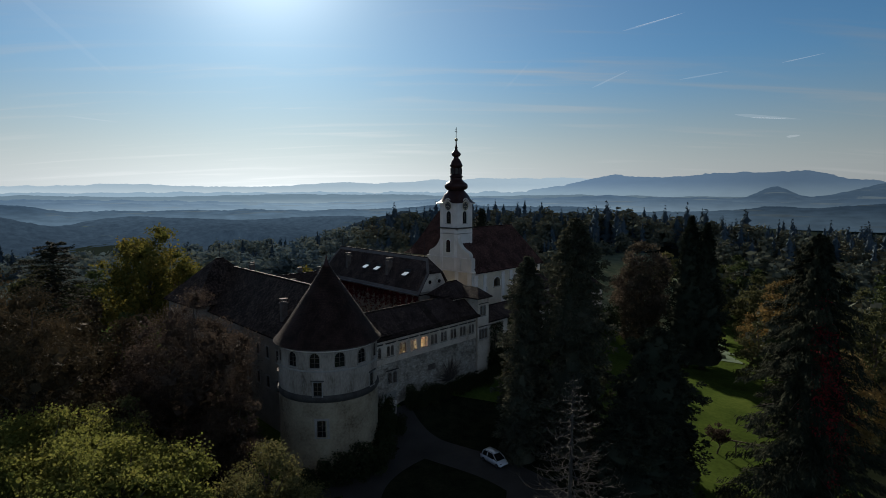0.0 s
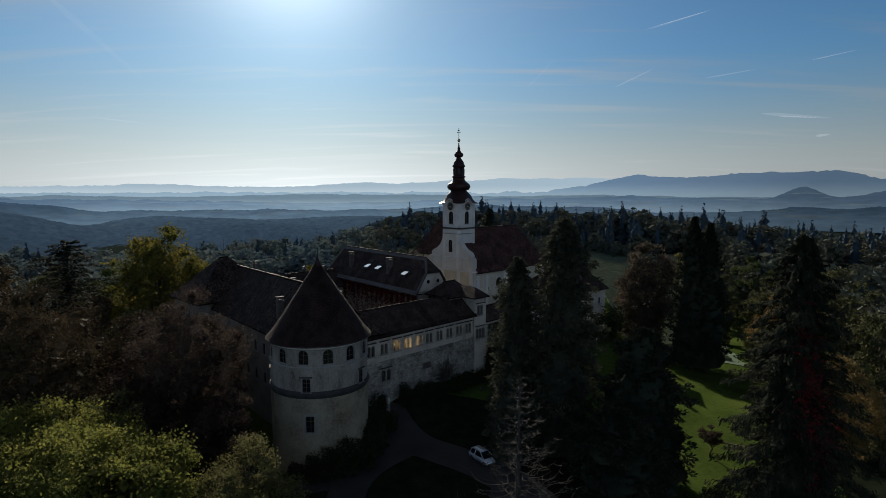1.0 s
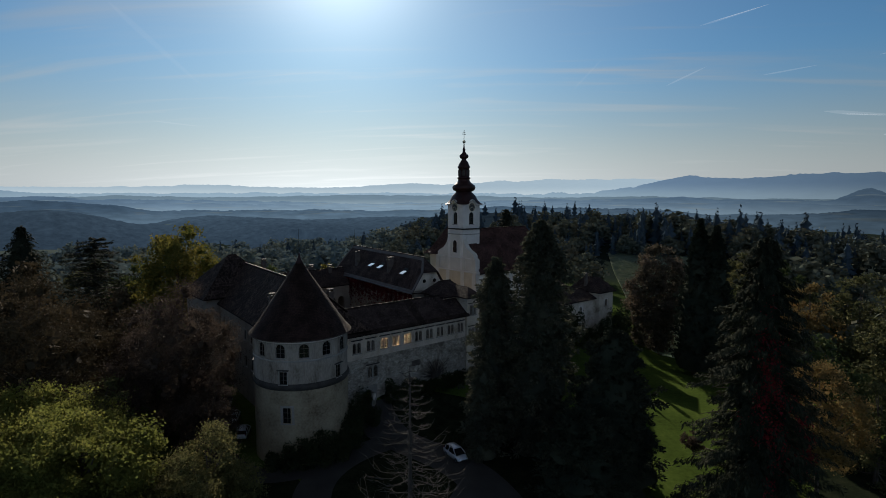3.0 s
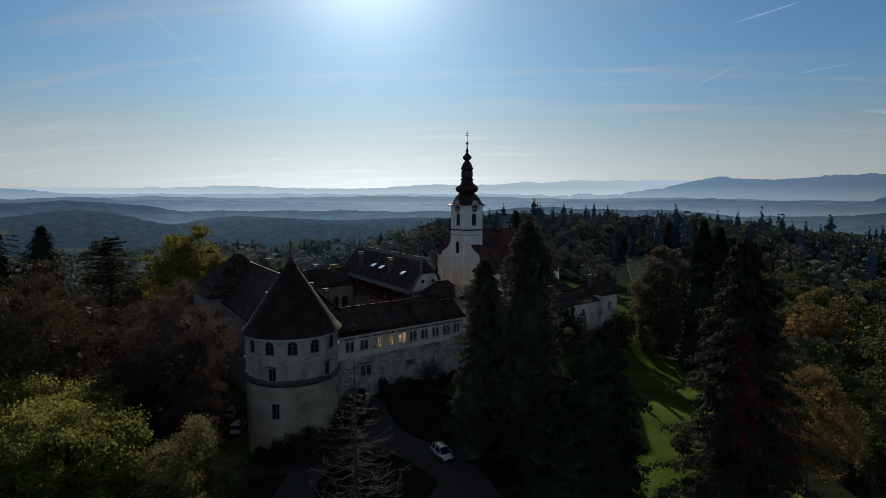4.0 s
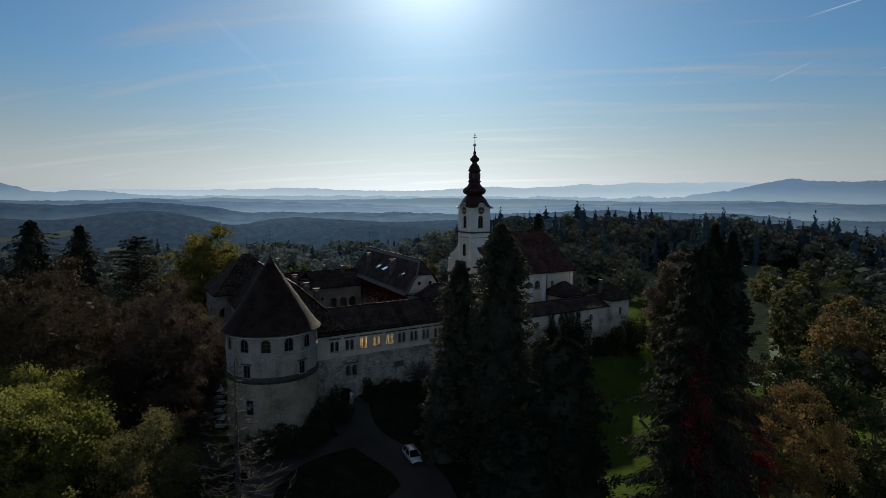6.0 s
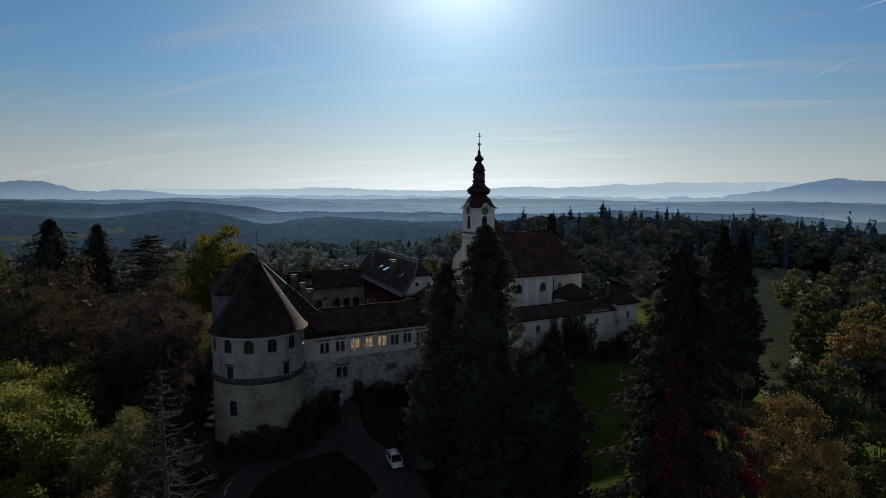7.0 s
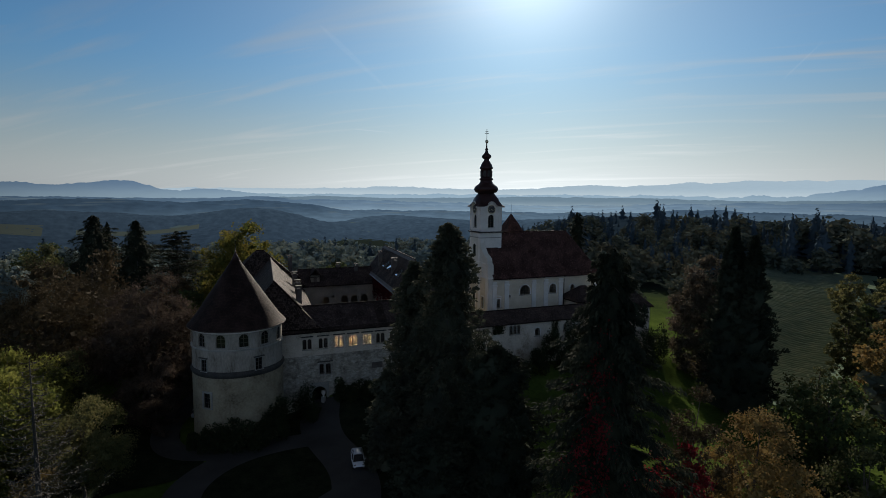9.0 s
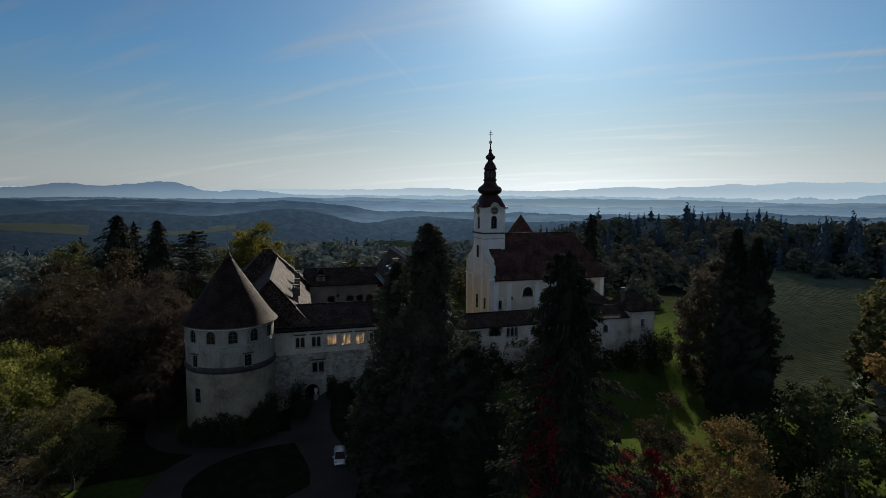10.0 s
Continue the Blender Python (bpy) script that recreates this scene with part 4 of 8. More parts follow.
def window(parent, m, w, h, arched=False, bars=2, trim=0.12, stone=None, glass=None, label=""):
    win = new("window")
    win.parent = parent
    win.matrix_basis = m
    if label:
        win["label"] = label
    surround, sill, casement, pane = window_data(w, h, arched, bars, trim)
    link_mesh("surround", surround, stone or STONE, win)
    link_mesh("sill", sill, STONE, win)
    link_mesh("casement", casement, WOOD, win)
    p = link_mesh("pane", pane, glass or GLASS, win)
    p.visible_shadow = False
    return win


def chimney(parent, a, n, z0, z1, w=0.9, d=0.7, cap=True):
    bm = bmesh.new()
    box(bm, a - w / 2, a + w / 2, n - d / 2, n + d / 2, z0, z1, bevel=0.03)
    box(bm, a - w / 2 - 0.1, a + w / 2 + 0.1, n - d / 2 - 0.1, n + d / 2 + 0.1, z1 - 0.35, z1 - 0.15, bevel=0.02)
    ch = part("chimney", bm, BRICK, parent, "plastered chimney stack")
    if cap:
        bm = bmesh.new()
        for sx in (-1, 1):
            for sy in (-1, 1):
                box(bm, a + sx * (w / 2 - 0.1) - 0.07, a + sx * (w / 2 - 0.1) + 0.07, n + sy * (d / 2 - 0.1) - 0.07, n + sy * (d / 2 - 0.1) + 0.07, z1, z1 + 0.35)
        box(bm, a - w / 2 - 0.12, a + w / 2 + 0.12, n - d / 2 - 0.12, n + d / 2 + 0.12, z1 + 0.35, z1 + 0.47, bevel=0.03)
        part("cap", bm, BRICK, ch)
    return ch


def lightning_rod(parent, a, n, z, h):
    v, f = tube([(a, n, z - 0.3), (a, n, z + h * 0.5), (a, n, z + h)], [0.06, 0.035, 0.012], 5)
    link_mesh("lightning_rod", quick_mesh("lightning_rod", v, f), IRON, parent)


# round corner tower
RT_R, RT_A, RT_N = 6.62, -13.54, -2.5
tower = thing("round_tower", at(RT_A, RT_N, 0), "whitewashed round corner tower with conical tiled roof", "tower")


def around(radius):
    def f(x, y, z):
        t = x / radius
        return ((radius - y) * math.cos(t), (radius - y) * math.sin(t), z)
    return f


GIRTH = 2 * math.pi * RT_R
cuts = [GIRTH * i / 72 for i in range(1, 72)]


def tower_x(px_angle):
    """Distance along the wall for an angle in the castle's axes, in degrees."""
    return (px_angle % 360) / 360 * GIRTH


TOP_WINDOWS = [tower_x(-113 + 360 / 13 * k) for k in range(13)]
top_open = [(x - 0.66, x + 0.66, 14.3, 16.2, True) for x in TOP_WINDOWS if 1 < x < GIRTH - 1]
mid_x = [tower_x(t) for t in (-138, -67, 150)]
low_x = [tower_x(-134)]
ops = top_open + [(x - 0.55, x + 0.55, 10.65, 12.4, False) for x in mid_x] + [(x - 0.65, x + 0.65, 5.2, 7.4, False) for x in low_x]
bm = bmesh.new()
facade(bm, GIRTH, 9.8, 17.0, 0.9, [o for o in ops if o[2] > 9], around(RT_R), cuts)
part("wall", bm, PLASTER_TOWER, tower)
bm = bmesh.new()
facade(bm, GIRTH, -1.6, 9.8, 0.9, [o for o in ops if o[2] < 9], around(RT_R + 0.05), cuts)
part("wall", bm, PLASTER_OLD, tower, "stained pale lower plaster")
for r0, z0, zh, mt in ((RT_R, 10.2, 0.5, DARK_STONE), (RT_R, 13.85, 0.12, STONE), (RT_R, 16.6, 0.3, WHITE_TRIM)):
    bm = bmesh.new()
    lathe(bm, [(r0 + 0.02, z0 - zh), (r0 + 0.16, z0 - zh * 0.5), (r0 + 0.3 if zh > 0.3 else r0 + 0.1, z0), (r0 + 0.22 if zh > 0.3 else r0 + 0.1, z0 + zh * 0.6), (r0 + 0.02, z0 + zh)], 72)
    part("string_course", bm, mt, tower, smooth=True)
for x0, x1, z0, z1, arched in ops:
    t = (x0 + x1) / 2 / RT_R
    m = Matrix.Translation((RT_R * math.cos(t), RT_R * math.sin(t), z0)) @ Matrix.Rotation(t + math.pi / 2, 4, "Z")
    win = window(tower, m, x1 - x0, z1 - z0, arched, 2, 0.1 if z0 > 9 else 0.3, PLASTER_TOWER if arched else STONE, CAR_GLASS)
    if not arched and z0 > 9:
        bm = bmesh.new()
        box(bm, -0.85, 0.85, -0.25, 0.02, z1 - z0 + 0.16, z1 - z0 + 0.3, bevel=0.03)
        part("hood", bm, DARK_STONE, win)
# cone, flared at the eaves, with rows of tiles in its UVs
bm = bmesh.new()
uv = bm.loops.layers.uv.new("UVMap")
prof = [(7.25, 16.75), (6.75, 17.25), (6.2, 17.95), (5.5, 18.95), (4.2, 20.9), (2.8, 23.0), (1.4, 25.1), (0.55, 26.45), (0.1, 27.1)]
S = 96
for (ra, za), (rb, zb) in zip(prof, prof[1:]):
    for i in range(S):
        t0, t1 = 2 * math.pi * i / S, 2 * math.pi * (i + 1) / S
        q = [(ra, t0, za), (ra, t1, za), (rb, t1, zb), (rb, t0, zb)]
        fc = bm.faces.new([bm.verts.new((r * math.cos(t), r * math.sin(t), z)) for r, t, z in q])
        for lp, (r, t, z) in zip(fc.loops, q):
            lp[uv].uv = (t * 5.0, z * 1.25)
        fc.smooth = True
bmesh.ops.remove_doubles(bm, verts=bm.verts, dist=0.001)
cone = bpy.data.meshes.new("roof")
bm.to_mesh(cone)
bm.free()
link_mesh("roof", cone, TILES_CONE, tower, "conical roof of brown clay tiles")
bm = bmesh.new()
lathe(bm, [(6.6, 16.5), (7.22, 16.62), (7.25, 16.75), (6.9, 16.78)], 72)
part("eaves", bm, WOOD, tower, smooth=True)
bm = bmesh.new()
lathe(bm, [(0.75, 26.1), (0.35, 26.9), (0.12, 27.5), (0.06, 28.0)], 16)
part("finial", bm, COPPER, tower, "dark sheet-metal cap and spike", smooth=True)
lightning_rod(tower, 0, 0, 27.8, 3.6)


# arcade wing
A0, A1 = -7.5, 21.3
arcade = thing("arcade_wing", at(0, 0, 0), "long white castle wing over a rubble-stone base", "castle wing")
pairs = [-2.6, 0.08, 2.77, 5.2, 7.7, 10.08, 12.54, 15.03, 17.57, 20.0]
openA = []
for c in pairs:
    for s in (-0.42, 0.42):
        openA.append((c + s - 0.33 - A0, c + s + 0.33 - A0, 10.5, 12.25, True))
lowA = [(0.35 + s - 0.42 - A0, 0.35 + s + 0.42 - A0, 6.0, 7.9, True) for s in (-0.55, 0.55)]
blankA = [(9.47 - 1.0 - A0, 9.47 + 1.0 - A0, 6.05, 7.15, False)]
gateA = [(-1.9 - A0, 0.5 - A0, 0.3, 4.0, True)]
bm = bmesh.new()
facade(bm, A1 - A0, 9.4, 13.7, 0.34, openA, lambda x, y, z: (A0 + x, y, z))
part("wall", bm, PLASTER, arcade)
bm = bmesh.new()
facade(bm, A1 - A0, -1.0, 9.4, 0.9, lowA + gateA + blankA, lambda x, y, z: (A0 + x, y - 0.05 - 0.012 * (9.4 - z), z))
part("wall", bm, RUBBLE, arcade, "lower wall of exposed rubble stone")
bm = bmesh.new()
facade(bm, A1 - A0, -1.0, 13.7, 0.6, [(x + k - 0.5, x + k + 0.5, 10.2, 12.4, True) for x in (9.5, 14.5, 19.5, 24.0) for k in (0,)], lambda x, y, z: (A0 + x, 8.0 - y, z))
part("wall", bm, PLASTER, arcade)
for c in pairs:
    for s in (-0.42, 0.42):
        window(arcade, pose(c + s, 0, 10.5), 0.66, 1.75, True, 2, 0.06, PLASTER)
    bm = bmesh.new()
    box(bm, c - 1.05, c + 1.05, -0.22, 0.05, 12.6, 12.76, bevel=0.03)
    part("hood", bm, DARK_STONE, arcade)
for s in (-0.55, 0.55):
    window(arcade, pose(0.35 + s, -0.08, 6.0), 0.84, 1.9, True, 2, 0.12)
bm = bmesh.new()
box(bm, 0.35 - 1.3, 0.35 + 1.3, -0.3, 0.0, 8.15, 8.3, bevel=0.03)
part("hood", bm, DARK_STONE, arcade)
bm = bmesh.new()
facade(bm, 3.2, 0.3, 4.7, 0.25, [(0.4, 2.8, 0.3, 4.1, True)], lambda x, y, z: (-2.3 + x, -0.42 + y, z))
part("gate_surround", bm, STONE, arcade)
bm = bmesh.new()
box(bm, A0, A1, -0.16, 0.02, 13.35, 13.62, bevel=0.04)
part("cornice", bm, WHITE_TRIM, arcade)
data, r0, r1 = roof_data("roof", A0, A1 + 0.4, -0.75, 8.7, 13.6, 17.15)
link_mesh("roof", data, TILES, arcade, "long brown tiled roof")
ridge_caps(arcade, r0, r1)
for k in range(2):
    bm = bmesh.new()
    box(bm, A0 + 0.7, A1 - 0.7, 0.7, 7.6, (5.0, 9.2)[k], (5.2, 9.4)[k])
    part("floor_slab", bm, WOOD, arcade)
for x in (1.4, 9.0, 16.0):
    bm = bmesh.new()
    box(bm, x - 0.12, x + 0.12, 0.36, 7.4, 9.4, 14.2)
    part("partition", bm, CREAM, arcade)
# unseen back wall added close behind the windows to catch the lamp
bm = bmesh.new()
box(bm, 1.55, 8.9, 4.0, 4.15, 9.4, 14.2)
part("partition", bm, CREAM, arcade)
# unseen screens added to keep court light out, so the other windows stay dark
for x0, x1 in ((A0 + 0.8, 1.25), (9.15, 15.85), (16.15, A1 - 0.8)):
    bm = bmesh.new()
    box(bm, x0, x1, 4.0, 4.15, 9.4, 14.0)
    part("partition", bm, WOOD, arcade, "dark screen added to block light from the court")
bm = bmesh.new()
box(bm, 1.4, 16.0, 0.72, 7.3, 14.05, 14.15)
part("room_ceiling", bm, CREAM, arcade)
# unseen lamp added indoors to give the three lit windows their glow
lamp = bpy.data.lights.new("added_window_lamp", "POINT")
lamp.energy, lamp.color, lamp.shadow_soft_size = 330, (1.0, 0.78, 0.52), 0.3
new("added_window_lamp", lamp).matrix_world = at(5.0, 2.3, 12.9)

bm = bmesh.new()
box(bm, 8.47, 10.47, 0.12, 0.3, 6.05, 7.15)
part("infill", bm, BRICK, arcade, "walled-up window")

# block at the end of the arcade wing
block = thing("stair_block", at(0, 0, 0), "white block with hipped tiled roof above the arcade wing", "castle wing")
plain_walls(block, 21.4, 24.6, -0.35, 9.3, -1.0, 16.9, PLASTER, {"front": [(0.75, 1.35, 13.4, 15.3, True), (1.65, 2.25, 13.4, 15.3, True), (0.45, 1.05, 9.0, 10.9, True), (1.3, 1.9, 9.0, 10.9, True), (2.15, 2.75, 9.0, 10.9, True)], "right": [(3, 4, 13.4, 15.2, True)]})
for x in (1.05, 1.95):
    window(block, pose(21.4 + x, -0.35, 13.4), 0.6, 1.9, True, 2, 0.1)
for x in (0.75, 1.6, 2.45):
    window(block, pose(21.4 + x, -0.35, 9.0), 0.6, 1.9, True, 2, 0.1)
for z in (15.65, 11.3):
    bm = bmesh.new()
    box(bm, 21.6, 24.4, -0.55, -0.33, z, z + 0.14, bevel=0.03)
    part("hood", bm, DARK_STONE, block)
data, r0, r1 = roof_data("roof", 18.0, 25.1, 2.4, 9.6, 16.9, 19.4, 1.6, 2.4)
link_mesh("roof", data, TILES, block)
ridge_caps(block, r0, r1)
m = Matrix.Rotation(math.pi / 2, 4, "Z")
data, r0, r1 = roof_data("roof", -0.9, 5.0, -25.1, -20.9, 16.9, 18.6, 2.0, 0.0)
link_mesh("roof", data, TILES, block, m=m)
bm = bmesh.new()
facade(bm, 3.0, 12.0, 16.85, 0.4, [], lambda x, y, z: (18.4 + x, 3.0 + y, z))
part("wall", bm, PLASTER, block)

# low wing along the park and its corner pavilion
low = thing("low_wing", at(0, 0, 0), "low whitewashed castle wing partly grown over", "castle wing")
plain_walls(low, 24.7, 66.0, 1.3, 8.4, -1.0, 11.6, PLASTER, {"front": [(37.7 - 24.7 + s - 0.3, 37.7 - 24.7 + s + 0.3, 9.2, 10.9, True) for s in (-0.85, 0, 0.85)] + [(42.9 - 24.7 - 0.6, 42.9 - 24.7 + 0.6, 8.5, 10.1, True), (59.0 - 24.7 - 0.6, 59.0 - 24.7 + 0.6, 8.5, 10.1, True), (49.0 - 24.7, 50.0 - 24.7, 8.8, 10.4, True)]})
for s in (-0.85, 0, 0.85):
    window(low, pose(37.7 + s, 1.3, 9.2), 0.6, 1.7, True, 2, 0.1)
for c in (42.9, 59.0):
    window(low, pose(c, 1.3, 8.5), 1.2, 1.6, True, 1, 0.16, WHITE_TRIM)
window(low, pose(49.5, 1.3, 8.8), 1.0, 1.6, True, 2, 0.12)
bm = bmesh.new()
box(bm, 36.4, 39.0, 1.1, 1.32, 11.15, 11.28, bevel=0.03)
part("hood", bm, DARK_STONE, low)
data, r0, r1 = roof_data("roof", 24.7, 66.2, 0.7, 9.0, 11.5, 13.4)
link_mesh("roof", data, TILES, low, "long low tiled roof")
ridge_caps(low, r0, r1)

pav = thing("corner_pavilion", at(0, 0, 0), "white corner pavilion with hipped tiled roof", "castle wing")
plain_walls(pav, 64.4, 70.0, 0.0, 8.0, -1.0, 13.0, PLASTER, {"right": [(2.4, 3.3, 9.6, 11.2, False)], "front": [(2.2, 3.2, 9.4, 11.0, False)]})
window(pav, pose(70.0, 3.45, 9.6, 0, 0, 90), 0.9, 1.6, False, 2, 0.14, WHITE_TRIM)
window(pav, pose(67.1, 0.0, 9.4), 1.0, 1.6, False, 2, 0.14, WHITE_TRIM)
m = Matrix.Rotation(math.pi / 2, 4, "Z")
data, r0, r1 = roof_data("roof", -0.6, 8.6, -70.6, -63.8, 12.9, 16.1, 2.6, 2.6)
link_mesh("roof", data, TILES, pav, m=m)
chimney(pav, 65.2, 4.4, 13.0, 16.6, 0.7, 0.6)
lightning_rod(pav, 67.2, 2.5, 16.0, 2.6)

# west wing behind the round tower, with the taller block at its end
west = thing("west_wing", at(0, 0, 0), "west wing in darkened plaster with steep brown roof", "castle wing")
# the wing stands a little askew to the rest
SKEW = Matrix.Translation((-6.5, 6.1, 0)) @ Matrix.Rotation(radians(-4.8), 4, "Z")
WL, WR = -7.4, 6.0
wops = [(x, x + 1.1, z, z + 1.9, False) for x in (2, 5.5, 9, 12.5, 16, 19.5, 23, 26.5, 29.4) for z in (10.2, 5.4)]
plain_walls(west, WL, WR, 0.2, 31.8, -1.5, 14.4, PLASTER_COURT_SHADE, {"left": wops})
for x0, x1, z0, z1, _ in wops:
    window(west, pose(WL, 31.8 - 0.6 - (x0 + x1) / 2, z0, 0, 0, -90), 1.1, 1.9, False, 2, 0.16, None, CAR_GLASS)
m = Matrix.Rotation(math.pi / 2, 4, "Z")
data, r0, r1 = roof_data("roof", -6.5, 36.4, -6.7, 8.0, 14.2, 21.4, 6.5, 0.0)
link_mesh("roof", data, TILES_PALE, west, "steep roof of brown tiles, sunlit towards the court", m=m)
ridge_caps(west, m @ Vector(r0), m @ Vector(r1), TILES_CONE, 0.2)
ph = m @ Vector(r0)
pe = ph.lerp(m @ Vector((-6.5, -6.7, 14.2)), 0.6)
v, f = tube([pe + Vector((0, 0, 0.05)), (pe + ph) / 2 + Vector((0, 0, 0.08)), ph + Vector((0, 0, 0.05))], [0.18, 0.18, 0.18], 8)
link_mesh("hip_tiles", quick_mesh("hip_tiles", v, f, True), TILES_CONE, west)
for ob in west.children:
    ob.matrix_basis = SKEW @ ob.matrix_basis
for a, n, zt in ((-2.6, 8.4, 19.6), (-1.6, 17.0, 19.4), (-0.9, 26.1, 19.8), (-11.5, 12.0, 19.4)):
    chimney(west, a, n, 14.5, zt, 0.95, 0.75)
head = thing("west_block", at(0, 0, 0), "tall hip-roofed block at the head of the west wing", "castle wing")
hops = [(x, x + 1.1, z, z + 2.0, False) for x in (2.0, 5.0, 8.0) for z in (10.4, 5.2)]
plain_walls(head, -14.0, 2.2, 38.1, 50.5, -2.0, 15.6, PLASTER_COURT_SHADE, {"left": hops, "front": [(0.6, 1.5, 10.4, 12.4, False)]})
for x0, x1, z0, z1, _ in hops:
    window(head, pose(-14.0, 50.5 - 0.6 - (x0 + x1) / 2, z0, 0, 0, -90), 1.1, 2.0, False, 2, 0.16)
data, r0, r1 = roof_data("roof", -14.8, 3.0, 37.0, 51.0, 15.4, 23.2, 7.6, 8.4)
link_mesh("roof", data, TILES_PALE, head)
ridge_caps(head, r0, r1, TILES_CONE)
lightning_rod(head, -6.2, 44, 23.2, 4.4)
chimney(head, 0.4, 43.4, 16.0, 21.4, 0.9, 0.7)

# back wing of the court, with dormer and arcades
back = thing("court_back_wing", at(0, 0, 0), "arcaded wing closing the courtyard", "castle wing")
arcs = [(x, x + 1.7, 9.0, 12.2, True) for x in (4.5, 9.0, 11.4, 13.8)] + [(6.6, 7.4, 11.8, 12.6, True)]
plain_walls(back, 2.6, 19.5, 39.0, 46.5, 0.0, 15.0, PLASTER_COURT_SHADE, {"front": arcs})
data, r0, r1 = roof_data("roof", 2.0, 20.0, 38.3, 47.2, 14.9, 18.4)
link_mesh("roof", data, TILES, back)
ridge_caps(back, r0, r1)
chimney(back, 11.9, 43.4, 16.5, 19.2, 0.9, 0.8)
chimney(back, 16.0, 42.0, 16.0, 19.0, 0.8, 0.7)
dorm = new("dormer")
dorm.parent = back
bm = bmesh.new()
box(bm, 4.6, 6.6, 39.4, 42.0, 15.0, 17.2)
part("wall", bm, PLASTER_COURT_SHADE, dorm)
data, r0, r1 = roof_data("roof", 38.9, 42.4, -7.0, -4.2, 17.1, 18.9, 0, 0)
link_mesh("roof", data, TILES, dorm, m=Matrix.Rotation(math.pi / 2, 4, "Z"))
bm = bmesh.new()
box(bm, 5.2, 6.0, 39.3, 39.42, 15.7, 16.8)
part("shutter", bm, WOOD, dorm)

# chapel wing across the court, with roof windows
chap = thing("chapel_wing", at(20.6, 10.0, 0, -5.5), "court wing with clipped gable, skylights and chimneys", "castle wing")
HW = 3.6
plain_walls(chap, -HW, HW, 0, 36.5, 0.0, 17.2, PLASTER_COURT_SHADE, {"left": [(x, x + 1.5, 8.5, 11.5, True) for x in (3, 6, 9, 12, 15, 18, 21, 24, 27, 30)] + [(x, x + 1.0, 13.6, 15.4, False) for x in (4, 10, 16, 22, 28)], "front": [(2.4, 3.0, 17.0 - 1.3, 17.0 - 0.7, True), (4.8, 5.4, 17.0 - 1.3, 17.0 - 0.7, True)]})
bm = bmesh.new()
for y in (0.0, 0.55):
    pts = [(-HW, y, 17.2), (HW, y, 17.2), (HW * 0.42, y, 20.8), (-HW * 0.42, y, 20.8)]
    bm.faces.new([bm.verts.new(p) for p in pts])
part("gable", bm, PLASTER, chap, "white plastered gable with two round openings")
for x in (-1.2, 1.2):
    bm = bmesh.new()
    lathe(bm, [(0.34, 0), (0.38, 0.06), (0.28, 0.08)], 20, m=pose(x, -0.02, 19.0, 90))
    part("oculus", bm, CAR_GLASS, chap)
m = Matrix.Rotation(math.pi / 2, 4, "Z")
data, r0, r1 = roof_data("roof", -0.5, 37.2, -HW - 0.7, HW + 0.7, 16.9, 23.5, 2.4, 3.0, half0=0.6)
link_mesh("roof", data, TILES, chap, "dark tiled roof with a clipped gable", m=m)
ridge_caps(chap, m @ Vector(r0), m @ Vector(r1), TILES)
SL = math.degrees(math.atan2(6.6, HW + 0.7))
for n, u in ((5.9, 0.5), (15.9, 0.52), (20.1, 0.52)):
    a, z = -(HW + 0.7) * (1 - u), 16.9 + 6.6 * u
    sk = new("skylight")
    sk.parent = chap
    sk["label"] = "roof window pivoted open, its pane mirroring the bright sky"
    sk.matrix_basis = Matrix.Translation((a, n, z)) @ Matrix.Rotation(radians(-SL), 4, "Y")
    bm = bmesh.new()
    for x0, x1, y0, y1 in ((-0.85, 0.85, -0.85, -0.72), (-0.85, 0.85, 0.72, 0.85), (-0.85, -0.72, -0.72, 0.72), (0.72, 0.85, -0.72, 0.72)):
        box(bm, x0, x1, y0, y1, -0.1, 0.14)
    box(bm, -0.72, 0.72, -0.72, 0.72, -0.1, 0.02)
    part("frame", bm, IRON, sk)
    tip = Matrix.Translation((0, 0, 0.16)) @ Matrix.Rotation(radians(SL - 26), 4, "Y")
    bm = bmesh.new()
    box(bm, -1.0, 1.0, -0.74, 0.74, -0.05, 0.05, tip, bevel=0.02)
    part("sash", bm, ZINC, sk)
    bm = bmesh.new()
    box(bm, -0.95, 0.95, -0.69, 0.69, 0.05, 0.062, tip)
    part("pane", bm, SKYGLASS, sk)
for n, u, w in ((12.0, 0.5, 1.25), (27.2, 0.45, 0.85)):
    chimney(chap, -(HW + 0.7) * (1 - u), n, 17.5, 22.3, w, 0.85)


def edge_band(parent, p, q, inner, width, material=None):
    """A band of mortared tiles along the edge p to q of a roof slope; inner is any point of the slope on its inner side."""
    p, q, c = Vector(p), Vector(q), Vector(inner)
    d = (q - p).normalized()
    w = (c - p) - d * (c - p).dot(d)
    w.normalize()
    up = d.cross(w)
    up = (up if up.z > 0 else -up) * 0.05
    bm = bmesh.new()
    vs = [bm.verts.new(v) for v in (p, q, q + w * width, p + w * width, p + up, q + up, q + w * width + up, p + w * width + up)]
    for idx in ((3, 2, 1, 0), (4, 5, 6, 7), (0, 1, 5, 4), (1, 2, 6, 5), (2, 3, 7, 6), (3, 0, 4, 7)):
        bm.faces.new([vs[i] for i in idx])
    part("edge_tiles", bm, material or TILES_EDGE, parent)


half = HW + 0.7
mid_slope = (-half * 0.5, 16.0, 20.2)
edge_band(chap, (0, 1.9, 23.5), (0, 34.2, 23.5), mid_slope, 0.75)
edge_band(chap, (-half, -0.5, 16.9), (-half, 37.2, 16.9), mid_slope, 0.6)
